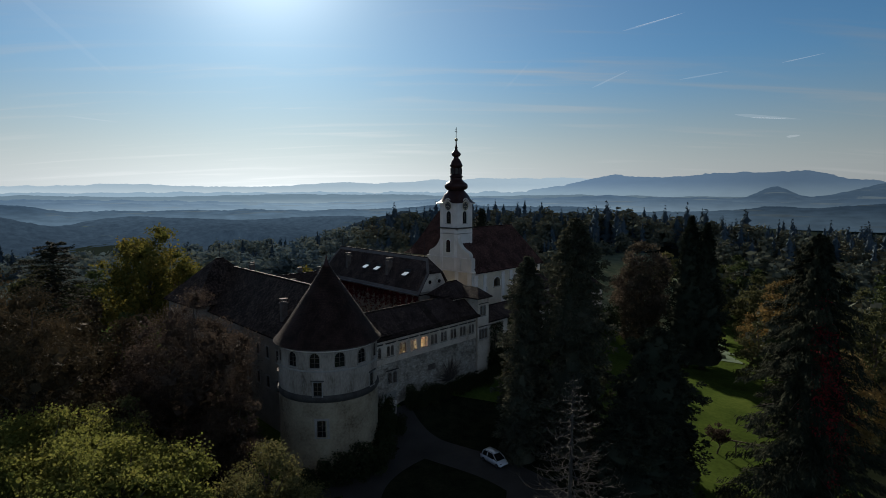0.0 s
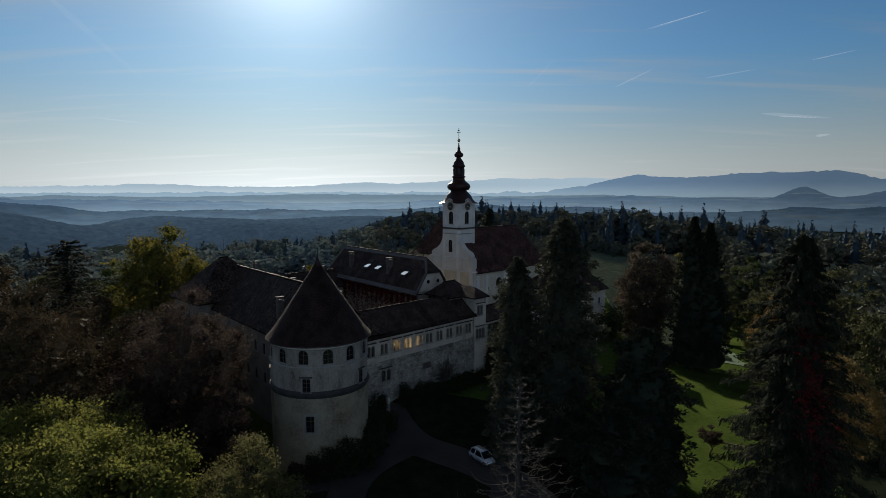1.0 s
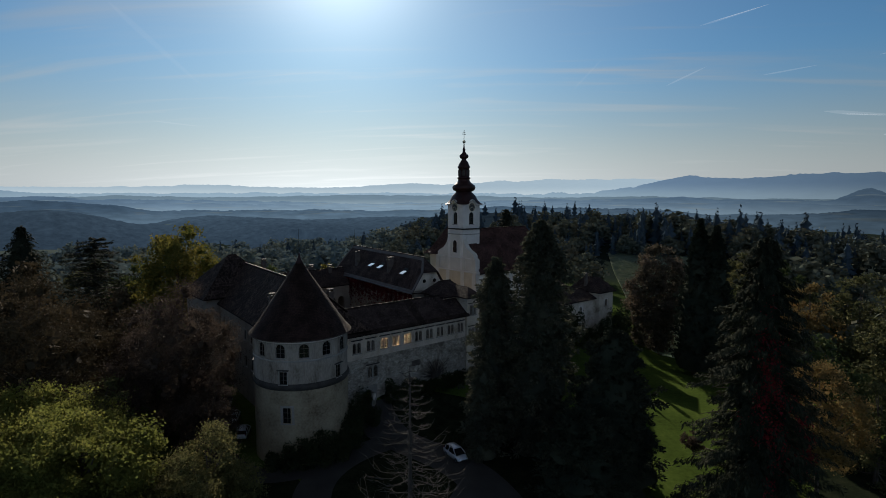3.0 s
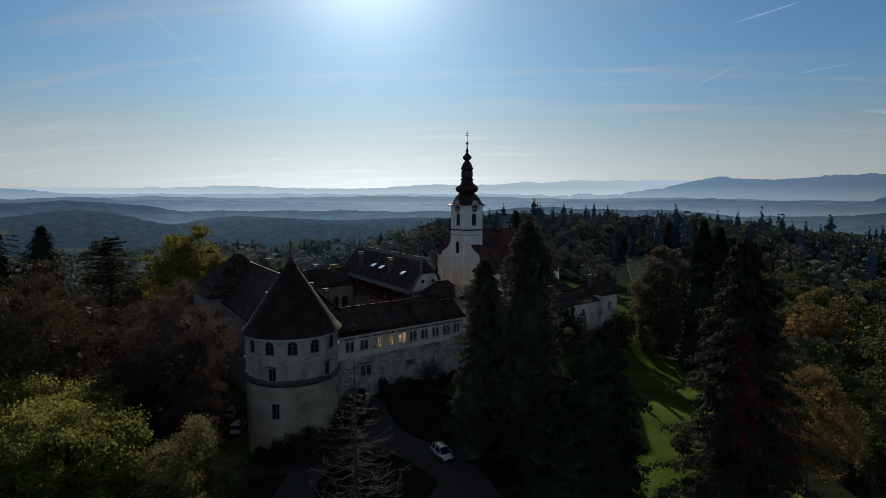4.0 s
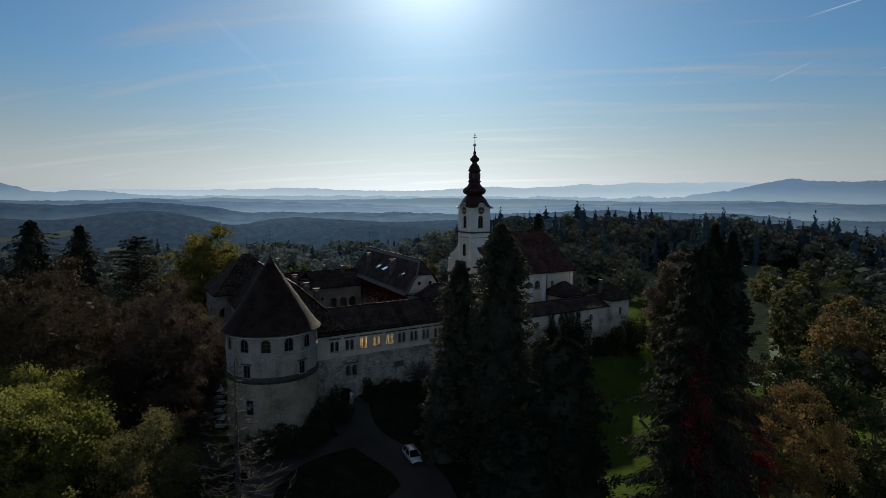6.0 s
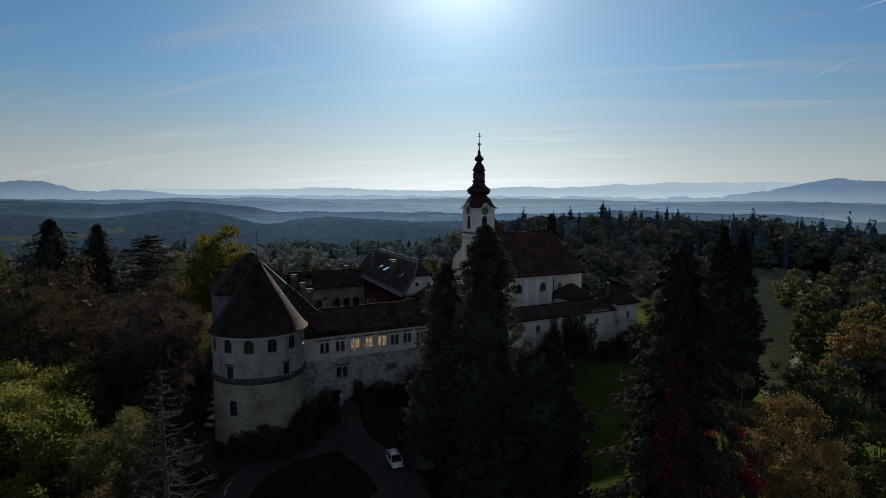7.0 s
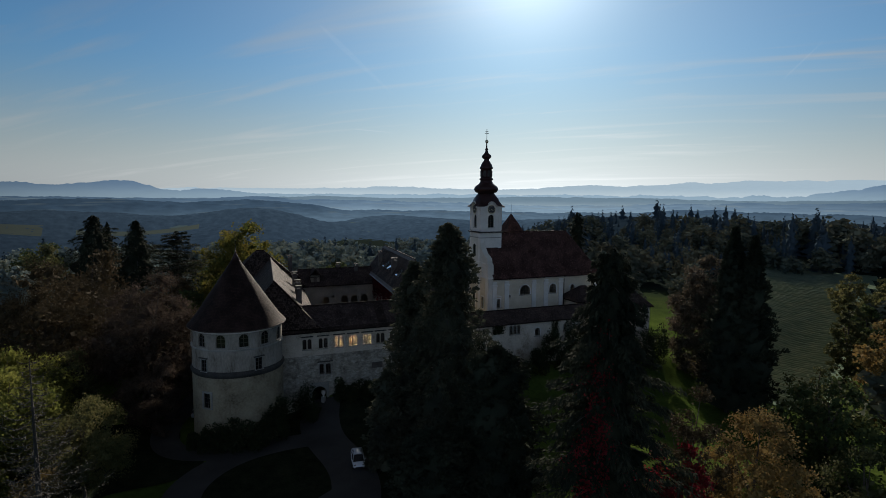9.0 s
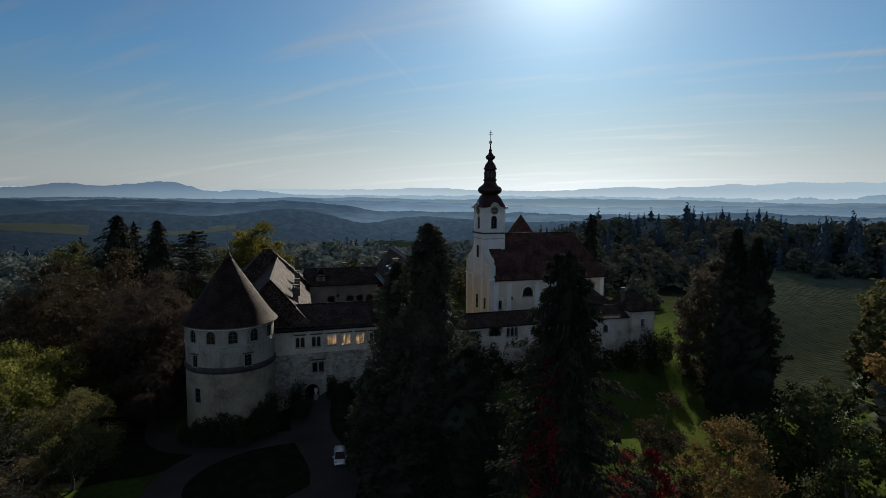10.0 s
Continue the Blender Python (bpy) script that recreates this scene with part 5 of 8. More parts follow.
edge_band(chap, (-half, -0.5, 16.9), (-half * 0.4, -0.5, 20.86), mid_slope, 0.65)
edge_band(chap, (-half * 0.4, -0.5, 20.86), (0, 1.9, 23.5), mid_slope, 0.6)
edge_band(chap, (-half, 37.2, 16.9), (0, 34.2, 23.5), mid_slope, 0.6)
mid_slope = (8.0, 1.6, 15.37)
edge_band(arcade, (A0, -0.75, 13.6), (A1 + 0.4, -0.75, 13.6), mid_slope, 0.7, TILES_LIGHT)
edge_band(arcade, (A0, 3.975, 17.15), (A1 + 0.4, 3.975, 17.15), mid_slope, 0.3, TILES_LIGHT)
edge_band(arcade, (A1 + 0.4, -0.75, 13.6), (A1 + 0.4, 3.975, 17.15), mid_slope, 0.5, TILES_LIGHT)
edge_band(arcade, (9.7, -0.05, 14.13), (9.7, 3.7, 16.94), (11.0, 1.6, 15.37), 1.6, TILES_LIGHT)
bm = bmesh.new()
box(bm, -HW - 1.0, -HW - 0.65, -0.4, 37, 16.72, 16.9, bevel=0.03)
part("gutter", bm, ZINC, chap)
lightning_rod(chap, 0, 3.0, 23.5, 4.0)
lightning_rod(chap, 0, 33.5, 23.5, 4.0)

# church --------------------------------------------------------------------
church = thing("church", at(0, 0, 0), "white baroque church with red tiled roof", "church")
CF, CN0, CN1, CM = 39.5, 16.3, 30.7, 23.5
nops = [(48.7 - 40.6 - 1.3, 48.7 - 40.6 + 1.3, 13.9, 16.1, True), (56.1 - 40.6 - 0.95, 56.1 - 40.6 + 0.95, 13.85, 16.05, True), (41.7 - 40.6 - 0.7, 41.7 - 40.6 + 0.7, 11.4, 13.3, False), (44.75 - 40.6 - 0.28, 44.75 - 40.6 + 0.28, 13.5, 14.1, False)]
plain_walls(church, 40.6, 58.8, CN0, CN1, 0.0, 17.9, OCHRE, {"front": nops}, 0.8, "pale ochre plastered nave wall")
plain_walls(church, 58.9, 70.0, 18.4, 28.6, 0.0, 17.5, OCHRE, {"front": [(3.5, 5.0, 12.5, 15.2, True)], "right": [(3.5, 5.0, 12.0, 15.2, True)]}, 0.8)
window(church, pose(48.7, CN0, 13.9), 2.6, 2.2, True, 2, 0.2, WHITE_TRIM)
window(church, pose(56.1, CN0, 13.85), 1.9, 2.2, True, 2, 0.2, WHITE_TRIM)
window(church, pose(41.7, CN0, 11.4), 1.4, 1.9, False, 2, 0.25, WHITE_TRIM)
window(church, pose(44.75, CN0, 13.5), 0.56, 0.6, False, 1, 0.1, WHITE_TRIM)
window(church, pose(62.85, 18.4, 12.5), 1.5, 2.7, True, 3, 0.2, WHITE_TRIM)
for c in (40.9, 44.0, 51.0, 54.2, 58.2):
    bm = bmesh.new()
    box(bm, c - 0.55, c + 0.55, CN0 - 0.2, CN0 + 0.02, 0, 17.2, bevel=0.03)
    box(bm, c - 0.7, c + 0.7, CN0 - 0.28, CN0 + 0.02, 16.2, 16.5, bevel=0.03)
    part("pilaster", bm, WHITE_TRIM, church, "white pilaster")
bm = bmesh.new()
for i in range(8):
    t0, t1 = math.pi * (0.15 + 0.7 * i / 8), math.pi * (0.15 + 0.7 * (i + 1) / 8)
    box(bm, 41.7 - 1.15 * math.cos(t0), 41.7 - 1.15 * math.cos(t1), CN0 - 0.3, CN0 + 0.02, 13.35 + 0.6 * math.sin((t0 + t1) / 2), 13.5 + 0.6 * math.sin((t0 + t1) / 2))
part("hood", bm, WHITE_TRIM, church, "curved white hood over the side door")
for c in (59.6, 69.4):
    bm = bmesh.new()
    box(bm, c - 0.5, c + 0.5, 18.2, 18.42, 0, 17.2, bevel=0.03)
    part("pilaster", bm, WHITE_TRIM, church, "white pilaster")
bm = bmesh.new()
box(bm, 40.4, 58.9, CN0 - 0.45, CN0 + 0.02, 17.5, 17.95, bevel=0.1)
part("cornice", bm, WHITE_TRIM, church)
bm = bmesh.new()
box(bm, 58.9, 70.3, 18.0, 18.42, 17.1, 17.55, bevel=0.1)
part("cornice", bm, WHITE_TRIM, church)
v, f = tube([(58.9, CN0 - 0.35, 17.2), (58.9, CN0 - 0.35, 8)], [0.09, 0.09], 6)
link_mesh("downpipe", quick_mesh("downpipe", v, f), IRON, church)
data, r0, r1 = roof_data("roof", 40.4, 59.2, CN0 - 0.7, CN1 + 0.7, 17.9, 27.7)
link_mesh("roof", data, TILES_RED, church, "steep red-brown tiled nave roof")
data, r0b, r1b = roof_data("roof", 57.5, 70.8, 17.6, 29.4, 17.5, 27.68, 0.0, 6.6)
link_mesh("roof", data, TILES_RED, church)
ridge_caps(church, r0, r1b, TILES_RED)
lightning_rod(church, 63.5, CM, 27.7, 3.6)
# gable front with swept shoulders
bm = bmesh.new()
right = [(CN0, 0.0), (CN0, 18.1), (CN0 + 0.1, 18.1), (CN0 + 0.1, 21.0), (CN0 + 0.75, 21.0), (CN0 + 0.75, 21.9)]
right += [(CN0 + p, z) for p, z in ((1.0, 22.35), (1.5, 22.65), (2.2, 22.95), (2.9, 23.35), (3.5, 23.9), (4.0, 24.6), (4.35, 25.3), (4.55, 26.0), (4.75, 27.0))]
outline = right + [(2 * CM - p, z) for p, z in reversed(right)]
for a in (CF - 0.05, CF + 1.2):
    bm.faces.new([bm.verts.new((a, p, z)) for p, z in outline])
for (p, z), (q, w) in zip(outline, outline[1:]):
    bm.faces.new([bm.verts.new(c) for c in ((CF - 0.05, p, z), (CF - 0.05, q, w), (CF + 1.2, q, w), (CF + 1.2, p, z))])
part("gable_front", bm, CREAM, church, "cream gable front with swept shoulders")
for z, o in ((17.9, 0.35), (21.0, 0.2)):
    for n0, n1 in ((CN0 - 0.3, CN1 + 0.3),):
        bm = bmesh.new()
        box(bm, CF - o, CF + 0.01, n0 + (0.6 if z > 20 else 0), n1 - (0.6 if z > 20 else 0), z, z + 0.3, bevel=0.06)
        part("cornice", bm, WHITE_TRIM, church)
bm = bmesh.new()
box(bm, CF - 0.3, CF + 1.4, CN0 - 0.42, CN0 + 0.02, 17.9, 18.25, bevel=0.06)
part("cornice", bm, WHITE_TRIM, church)
for c in (CN0 + 0.7, CN0 + 4.6, CN1 - 4.6, CN1 - 0.7):
    bm = bmesh.new()
    box(bm, CF - 0.22, CF + 0.01, c - 0.55, c + 0.55, 0.0, 17.9, bevel=0.03)
    part("pilaster", bm, WHITE_TRIM, church, "white pilaster")
for c in (CN0 + 0.75, CN0 + 4.0, CN1 - 4.0, CN1 - 0.75):
    bm = bmesh.new()
    box(bm, CF - 0.2, CF + 1.15, c - 0.6, c + 0.6, 18.2, 21.3, bevel=0.05)
    part("pedestal", bm, CREAM, church)
bm = bmesh.new()
box(bm, CF - 0.1, CF - 0.054, CN0 + 0.1, CN1 - 0.1, 0.0, 17.85)
part("wall", bm, OCHRE, church, "pale ochre front wall")
bm = bmesh.new()
top = [(CM - 0.62, 22.3), (CM + 0.62, 22.3)] + [(CM + 0.62 * math.cos(math.pi * i / 10), 24.6 + 0.62 * math.sin(math.pi * i / 10)) for i in range(11)]
for a, grow in ((CF - 0.14, 1.3), (CF - 0.06, 1.3)):
    bm.faces.new([bm.verts.new((a, CM + (n - CM) * grow, 23.6 + (z - 23.6) * 1.12)) for n, z in top])
part("window_frame", bm, WHITE_TRIM, church)
bm = bmesh.new()
for a in (CF - 0.18, CF - 0.145):
    bm.faces.new([bm.verts.new((a, n, z)) for n, z in top])
part("pane", bm, CAR_GLASS, church, "dark arched gable window")
for n, z, h in ((CN0 + 2.7, 11.0, 2.6), (CM, 10.6, 3.2)):
    bm = bmesh.new()
    box(bm, CF - 0.16, CF + 0.01, n - 0.75, n + 0.75, z - 0.2, z + h + 0.2, bevel=0.03)
    part("window_frame", bm, WHITE_TRIM, church)
    bm = bmesh.new()
    box(bm, CF - 0.2, CF - 0.15, n - 0.5, n + 0.5, z, z + h)
    part("pane", bm, CAR_GLASS, church)

steeple = thing("church_tower", at(CF + 2.65, CM, 0), "slender white church tower with dark onion spire", "church tower")
TW = 2.65


def tower_side(k):
    m = Matrix.Rotation(math.pi / 2 * k, 4, "Z")
    return lambda x, y, z: m @ Vector((-TW + x, -TW + y, z))


for k in range(4):
    bm = bmesh.new()
    facade(bm, 2 * TW, 16.0, 33.9, 0.6, [(TW - 0.72, TW + 0.72, 29.0, 31.9, True)], tower_side(k))
    part("wall", bm, WHITE_TRIM, steeple)
    m = Matrix.Rotation(math.pi / 2 * k, 4, "Z")
    window(steeple, m @ pose(0, -TW, 29.0), 1.44, 2.9, True, 4, 0.16, WHITE_TRIM, CAR_GLASS)
    for s in (-1, 1):
        bm = bmesh.new()
        box(bm, s * (TW - 0.42) - 0.42, s * (TW - 0.42) + 0.42, -TW - 0.13, -TW + 0.02, 28.4, 33.5, m, bevel=0.03)
        part("pilaster", bm, WHITE_TRIM, steeple)
        bm = bmesh.new()
        box(bm, s * (TW - 0.42) - 0.42, s * (TW - 0.42) + 0.42, -TW - 0.13, -TW + 0.02, 18.3, 27.7, m, bevel=0.03)
        part("pilaster", bm, WHITE_TRIM, steeple)
    for z, o, h in ((27.8, 0.42, 0.3), (26.6, 0.2, 0.16)):
        bm = bmesh.new()
        box(bm, -TW - o, TW + o, -TW - o, -TW + 0.02, z, z + h, m, bevel=0.06)
        part("cornice", bm, DARK_STONE if z > 27 else STONE, steeple)
    # eaves, arched up over the clock
    bm = bmesh.new()
    pts = []
    for i in range(33):
        x = -TW - 0.55 + (2 * TW + 1.1) * i / 32
        pts.append((x, 33.5 + 1.1 * max(0.0, math.cos(min(1.0, abs(x) / 1.25) * math.pi / 2)) ** 0.7 * (1 if abs(x) < 1.25 else 0)))
    for (x0, z0), (x1, z1) in zip(pts, pts[1:]):
        c = [(x0, z0), (x1, z1), (x1, z1 + 0.3), (x0, z0 + 0.3)]
        fr = [bm.verts.new(m @ Vector((x, -TW - 0.5, z))) for x, z in c]
        bk = [bm.verts.new(m @ Vector((x, -TW + 0.05, z))) for x, z in c]
        bm.faces.new(fr), bm.faces.new(bk)
        for i in range(4):
            j = (i + 1) % 4
            bm.faces.new((fr[i], fr[j], bk[j], bk[i]))
    part("cornice", bm, WHITE_TRIM, steeple)
    bm = bmesh.new()
    pts2 = [(x, z) for x, z in pts if abs(x) < TW]
    bm.faces.new([bm.verts.new(m @ Vector((x, -TW, z + 0.1))) for x, z in pts2] + [bm.verts.new(m @ Vector((TW, -TW, 33.4))), bm.verts.new(m @ Vector((-TW, -TW, 33.4)))])
    part("clock_gable", bm, WHITE_TRIM, steeple)
    clock = new("clock")
    clock.parent = steeple
    clock.matrix_basis = m @ pose(0, -TW - 0.16, 33.1, 90)
    bm = bmesh.new()
    lathe(bm, [(0.9, 0), (0.9, 0.1)], 32)
    part("dial", bm, CLOCK_FACE, clock)
    bm = bmesh.new()
    for i in range(32):
        a0, a1 = 2 * math.pi * i / 32, 2 * math.pi * (i + 1) / 32
        bm.faces.new([bm.verts.new((r * math.cos(t), r * math.sin(t), 0.115)) for r, t in ((0.92, a0), (1.04, a0), (1.04, a1), (0.92, a1))])
    part("rim", bm, GILT, clock)
    bm = bmesh.new()
    for i in range(12):
        box(bm, 0.62, 0.8, -0.035, 0.035, 0.1, 0.13, Matrix.Rotation(math.pi / 6 * i, 4, "Z"))
    part("hour_marks", bm, GILT, clock)
    bm = bmesh.new()
    box(bm, -0.12, 0.7, -0.04, 0.04, 0.13, 0.16, Matrix.Rotation(radians(200), 4, "Z"))
    box(bm, -0.1, 0.48, -0.05, 0.05, 0.13, 0.16, Matrix.Rotation(radians(-35), 4, "Z"))
    part("clock_hand", bm, GILT, clock)
bm = bmesh.new()
# square skirt turning into the round spire
skirt = [(4.15, 33.75), (3.55, 34.15), (3.1, 34.8), (2.85, 35.6), (2.5, 36.1), (2.05, 36.6)]
rings = []
for k, (r, z) in enumerate(skirt):
    mixr = k / 5
    ring = []
    for i in range(32):
        t = 2 * math.pi * i / 32
        sq = 1 / max(abs(math.cos(t)), abs(math.sin(t)))
        rr = r * ((1 - mixr) * sq * 0.8 + mixr * 0.95)
        lift = 0.0
        if k < 3:
            off = min(abs(math.cos(t)), abs(math.sin(t))) / max(abs(math.cos(t)), abs(math.sin(t)))
            lift = (0.95, 0.6, 0.25)[k] * max(0, math.cos(min(1, off * 2.2) * math.pi / 2))
        ring.append(bm.verts.new((rr * math.cos(t), rr * math.sin(t), z + lift)))
    rings.append(ring)
for p, q in zip(rings, rings[1:]):
    for i in range(32):
        bm.faces.new((p[i], p[(i + 1) % 32], q[(i + 1) % 32], q[i]))
part("skirt_roof", bm, COPPER, steeple, smooth=True)
bm = bmesh.new()
lathe(bm, [(2.0, 36.4), (1.85, 36.75), (2.35, 36.95), (2.65, 37.3), (2.78, 37.75), (2.6, 38.2), (2.1, 38.6), (1.6, 39.0), (1.4, 39.4), (1.35, 39.7), (1.55, 39.85), (1.55, 40.1), (1.3, 40.2), (1.26, 42.2), (1.5, 42.35), (1.5, 42.65), (1.35, 42.8), (1.2, 43.3), (0.9, 43.8), (0.6, 44.2), (0.55, 44.5), (0.9, 44.7), (1.1, 45.05), (1.0, 45.4), (0.65, 45.7), (0.35, 46.1), (0.28, 46.5), (0.4, 46.65), (0.28, 46.8), (0.16, 47.2), (0.12, 48.1)], 24)
part("onion_spire", bm, COPPER, steeple, "dark onion domes and lantern", smooth=True)
for i in range(8):
    t = 2 * math.pi * i / 8
    bm = bmesh.new()
    box(bm, 1.22, 1.36, -0.3, 0.3, 40.5, 41.9, Matrix.Rotation(t, 4, "Z"))
    part("lantern_louvre", bm, DARK_STONE, steeple)
bm = bmesh.new()
lathe(bm, [(0.05, 48.1), (0.28, 48.22), (0.4, 48.5), (0.28, 48.78), (0.05, 48.9)], 16)
part("ball", bm, GILT, steeple, smooth=True)
bm = bmesh.new()
box(bm, -0.045, 0.045, -0.045, 0.045, 48.8, 51.3)
box(bm, -0.55, 0.55, -0.04, 0.04, 50.25, 50.35)
box(bm, -0.35, 0.35, -0.04, 0.04, 50.7, 50.79)
part("cross", bm, IRON, steeple)

# chapel with a swept pyramid roof behind the church
spire = thing("chapel_tower", at(62.3, 47.8, 0), "square chapel tower with swept red tiled roof", "tower")
plain_walls(spire, -6.0, 6.0, -6.0, 6.0, 0, 19.2, OCHRE)
bm = bmesh.new()
uv = bm.loops.layers.uv.new("UVMap")
prof = [(7.6, 18.6), (6.2, 19.8), (4.8, 22.0), (3.1, 25.2), (1.5, 28.4), (0.1, 31.0)]
for (ra, za), (rb, zb) in zip(prof, prof[1:]):
    for i in range(4):
        t0, t1 = math.pi / 4 + math.pi / 2 * i, math.pi / 4 + math.pi / 2 * (i + 1)
        q = [(ra, t0, za), (ra, t1, za), (rb, t1, zb), (rb, t0, zb)]
        fc = bm.faces.new([bm.verts.new((r * 1.414 * math.cos(t), r * 1.414 * math.sin(t), z)) for r, t, z in q])
        for lp, (r, t, z) in zip(fc.loops, q):
            lp[uv].uv = (r * (1 if t == t1 else -1), z * 1.2)
sp = bpy.data.meshes.new("roof")
bm.to_mesh(sp)
bm.free()
link_mesh("roof", sp, TILES_RED, spire)
lightning_rod(spire, 0, 0, 30.4, 4.0)

# sacristy between the church and the low wing
sac = thing("sacristy", at(0, 0, 0), "small sacristy with tent roof beside the church", "annex")
plain_walls(sac, 59.5, 66.5, 11.0, 18.0, 0, 12.6, PLASTER, {"front": [(1.0, 1.7, 10.5, 11.5, False), (3.0, 3.7, 10.5, 11.5, False)]})
data, r0, r1 = roof_data("roof", 58.9, 67.1, 10.4, 18.3, 12.5, 15.6, 3.4, 3.4)
link_mesh("roof", data, TILES, sac)
# wall linking sacristy and pavilion
wallp = thing("court_wall", at(0, 0, 0), "tile-capped court wall running to the pavilion", "wall")
bm = bmesh.new()
box(bm, 66.6, 67.2, 8.0, 14.0, 0, 12.4)
part("wall", bm, PLASTER, wallp)
bm = bmesh.new()
for s in (-1, 1):
    vs = [bm.verts.new(c) for c in ((66.9 + s * 0.6, 8, 12.3), (66.9 + s * 0.6, 14, 12.3), (66.9, 14, 12.8), (66.9, 8, 12.8))]
    bm.faces.new(vs)
part("coping", bm, BRICK, wallp)

# trees ---------------------------------------------------------------------
def leaf_quads(pos, along, wide, length, width):
    """Kite-shaped leaves or sprays: one quad each, from arrays of places and axes."""
    n = len(pos)
    a, w = along * length[:, None], wide * width[:, None]
    v = np.stack([pos - a * 0.5, pos + w * 0.5 - a * 0.05, pos + a * 0.5, pos - w * 0.5 - a * 0.05], 1).reshape(-1, 3)
    return v, np.arange(n * 4).reshape(-1, 4)


def unit(v):
    return v / (np.linalg.norm(v, axis=-1, keepdims=True) + 1e-9)


def crown_leaves(rng, r, z0, z1, blobs, per, size, flat=1.0, clump=1.0, core=0.45):
    """Leaf clumps in an uneven crown: boughs that reach out by different lengths, each with clumps of small outer and larger inner leaves."""
    zc, hz = (z0 + z1) / 2, (z1 - z0) / 2
    boughs = max(13, blobs // 4)
    i = np.arange(boughs) + 0.5
    cz = 1 - 2 * i / boughs
    phi = i * 2.39996 + rng.uniform(-0.4, 0.4, boughs)
    d = np.stack([np.sqrt(1 - cz ** 2) * np.cos(phi), np.sqrt(1 - cz ** 2) * np.sin(phi), cz], -1)
    if z0 > 0:
        d[:, 2] = np.where(d[:, 2] < -0.7, -0.4, d[:, 2])
    reach = rng.uniform(0.66, 0.92, boughs)
    reach[0] = 1.0
    reach[1::4] *= 0.68
    bough = d * reach[:, None]
    centre, br = [], []
    for b in bough:
        for k in range(4):
            o = b + rng.normal(0, 0.15, 3) * (0.4 if k == 0 else 1.0)
            nrm = np.linalg.norm(o)
            o = o / max(1.0, nrm / 0.94)
            centre.append((o[0] * r, o[1] * r, zc + o[2] * hz * flat))
            br.append(r * clump * rng.uniform(0.12, 0.26))
    centre, br = np.array(centre), np.array(br)
    pos, out, inner, wide_in = [], [], [], []
    for c, b in zip(centre, br):
        m = int(per * blobs / len(br) * rng.uniform(0.6, 1.3) * (b / (0.19 * r * clump)) ** 1.5)
        e = unit(rng.normal(size=(m, 3)) + np.array([0, 0, 0.45]))
        q = b * np.abs(0.8 + rng.normal(0, 0.24, m))
        pos.append(c + e * q[:, None] * np.array([1.2, 1.2, 0.85]))
        out.append(e)
        inner.append(c + unit(rng.normal(size=(9, 3))) * b * core * rng.random((9, 1)))
        wide_in.append(np.full(9, b * 0.62))
    # the middle of the crown, thick with older leaves
    heart = unit(rng.normal(size=(260, 3))) * rng.uniform(0.2, 0.62, (260, 1))
    inner.append(np.array([0, 0, zc]) + heart * np.array([r, r, hz * flat]))
    wide_in.append(np.full(260, r * 0.13))
    inner, wide_in = np.concatenate(inner), np.concatenate(wide_in)
    pos, out = np.concatenate(pos), np.concatenate(out)
    nrm = unit(out * 0.3 + unit(rng.normal(size=pos.shape)))
    along = unit(np.cross(nrm, unit(rng.normal(size=pos.shape))))
    wide = np.cross(nrm, along)
    ln = size * rng.uniform(0.6, 1.4, len(pos))
    in_a = unit(rng.normal(size=inner.shape))
    in_w = unit(np.cross(in_a, unit(rng.normal(size=inner.shape))))
    return joined([leaf_quads(pos, along, wide, ln, ln * 0.75), leaf_quads(inner, in_a, in_w, wide_in, wide_in * 0.8)]), centre


def tree(name, x, y, top, r, leaf, label, low=0.25, blobs=55, per=330, size=0.34, seed=1, trunk=0.4, flat=1.0, bark=None, group="park trees", clump=1.0, core=0.45):
    """A broad-leaved tree: trunk, limbs to the clumps, and a crown."""
    rng = np.random.default_rng(seed)
    z = ground_at(x, y)
    h = top - z
    t = thing(name, pose(x, y, z), label, "tree", group)
    near = y < 90
    (v, q), centre = crown_leaves(rng, r, h * low, h * 0.95, int(blobs * 1.25), int(per * (0.5 if near else 0.24)), size * (1.08 if near else 1.4), flat, clump, core)
    stem = [(0.15 * math.sin(i * 1.7 + seed), 0.15 * math.cos(i * 2.1 + seed), h * 0.8 * i / 7 - 0.4) for i in range(8)]
    tv, tq = tube(stem, [trunk * (1.25 - i / 7 * 1.05) for i in range(8)], 9)
    link_mesh("trunk", quick_mesh("trunk", tv, tq, True), bark or BARK, t)
    for c in centre[:: max(1, blobs // 12)]:
        zs = max(h * 0.12, min(c[2] * 0.62, h * 0.6))
        p0, p3 = np.array([0, 0, zs]), c
        mid = p0 * 0.5 + p3 * 0.5 + np.array([0, 0, -0.06 * h + rng.uniform(-0.3, 0.6)])
        s = np.linspace(0, 1, 7)[:, None]
        pts = (1 - s) ** 2 * p0 + 2 * s * (1 - s) * mid + s ** 2 * p3
        tv, tq = tube(pts, np.linspace(trunk * 0.42, 0.03, 7), 5)
        link_mesh("limb", quick_mesh("limb", tv, tq, True), bark or BARK, t)
    link_mesh("crown", quick_mesh("crown", v, q), leaf, t)
    return t


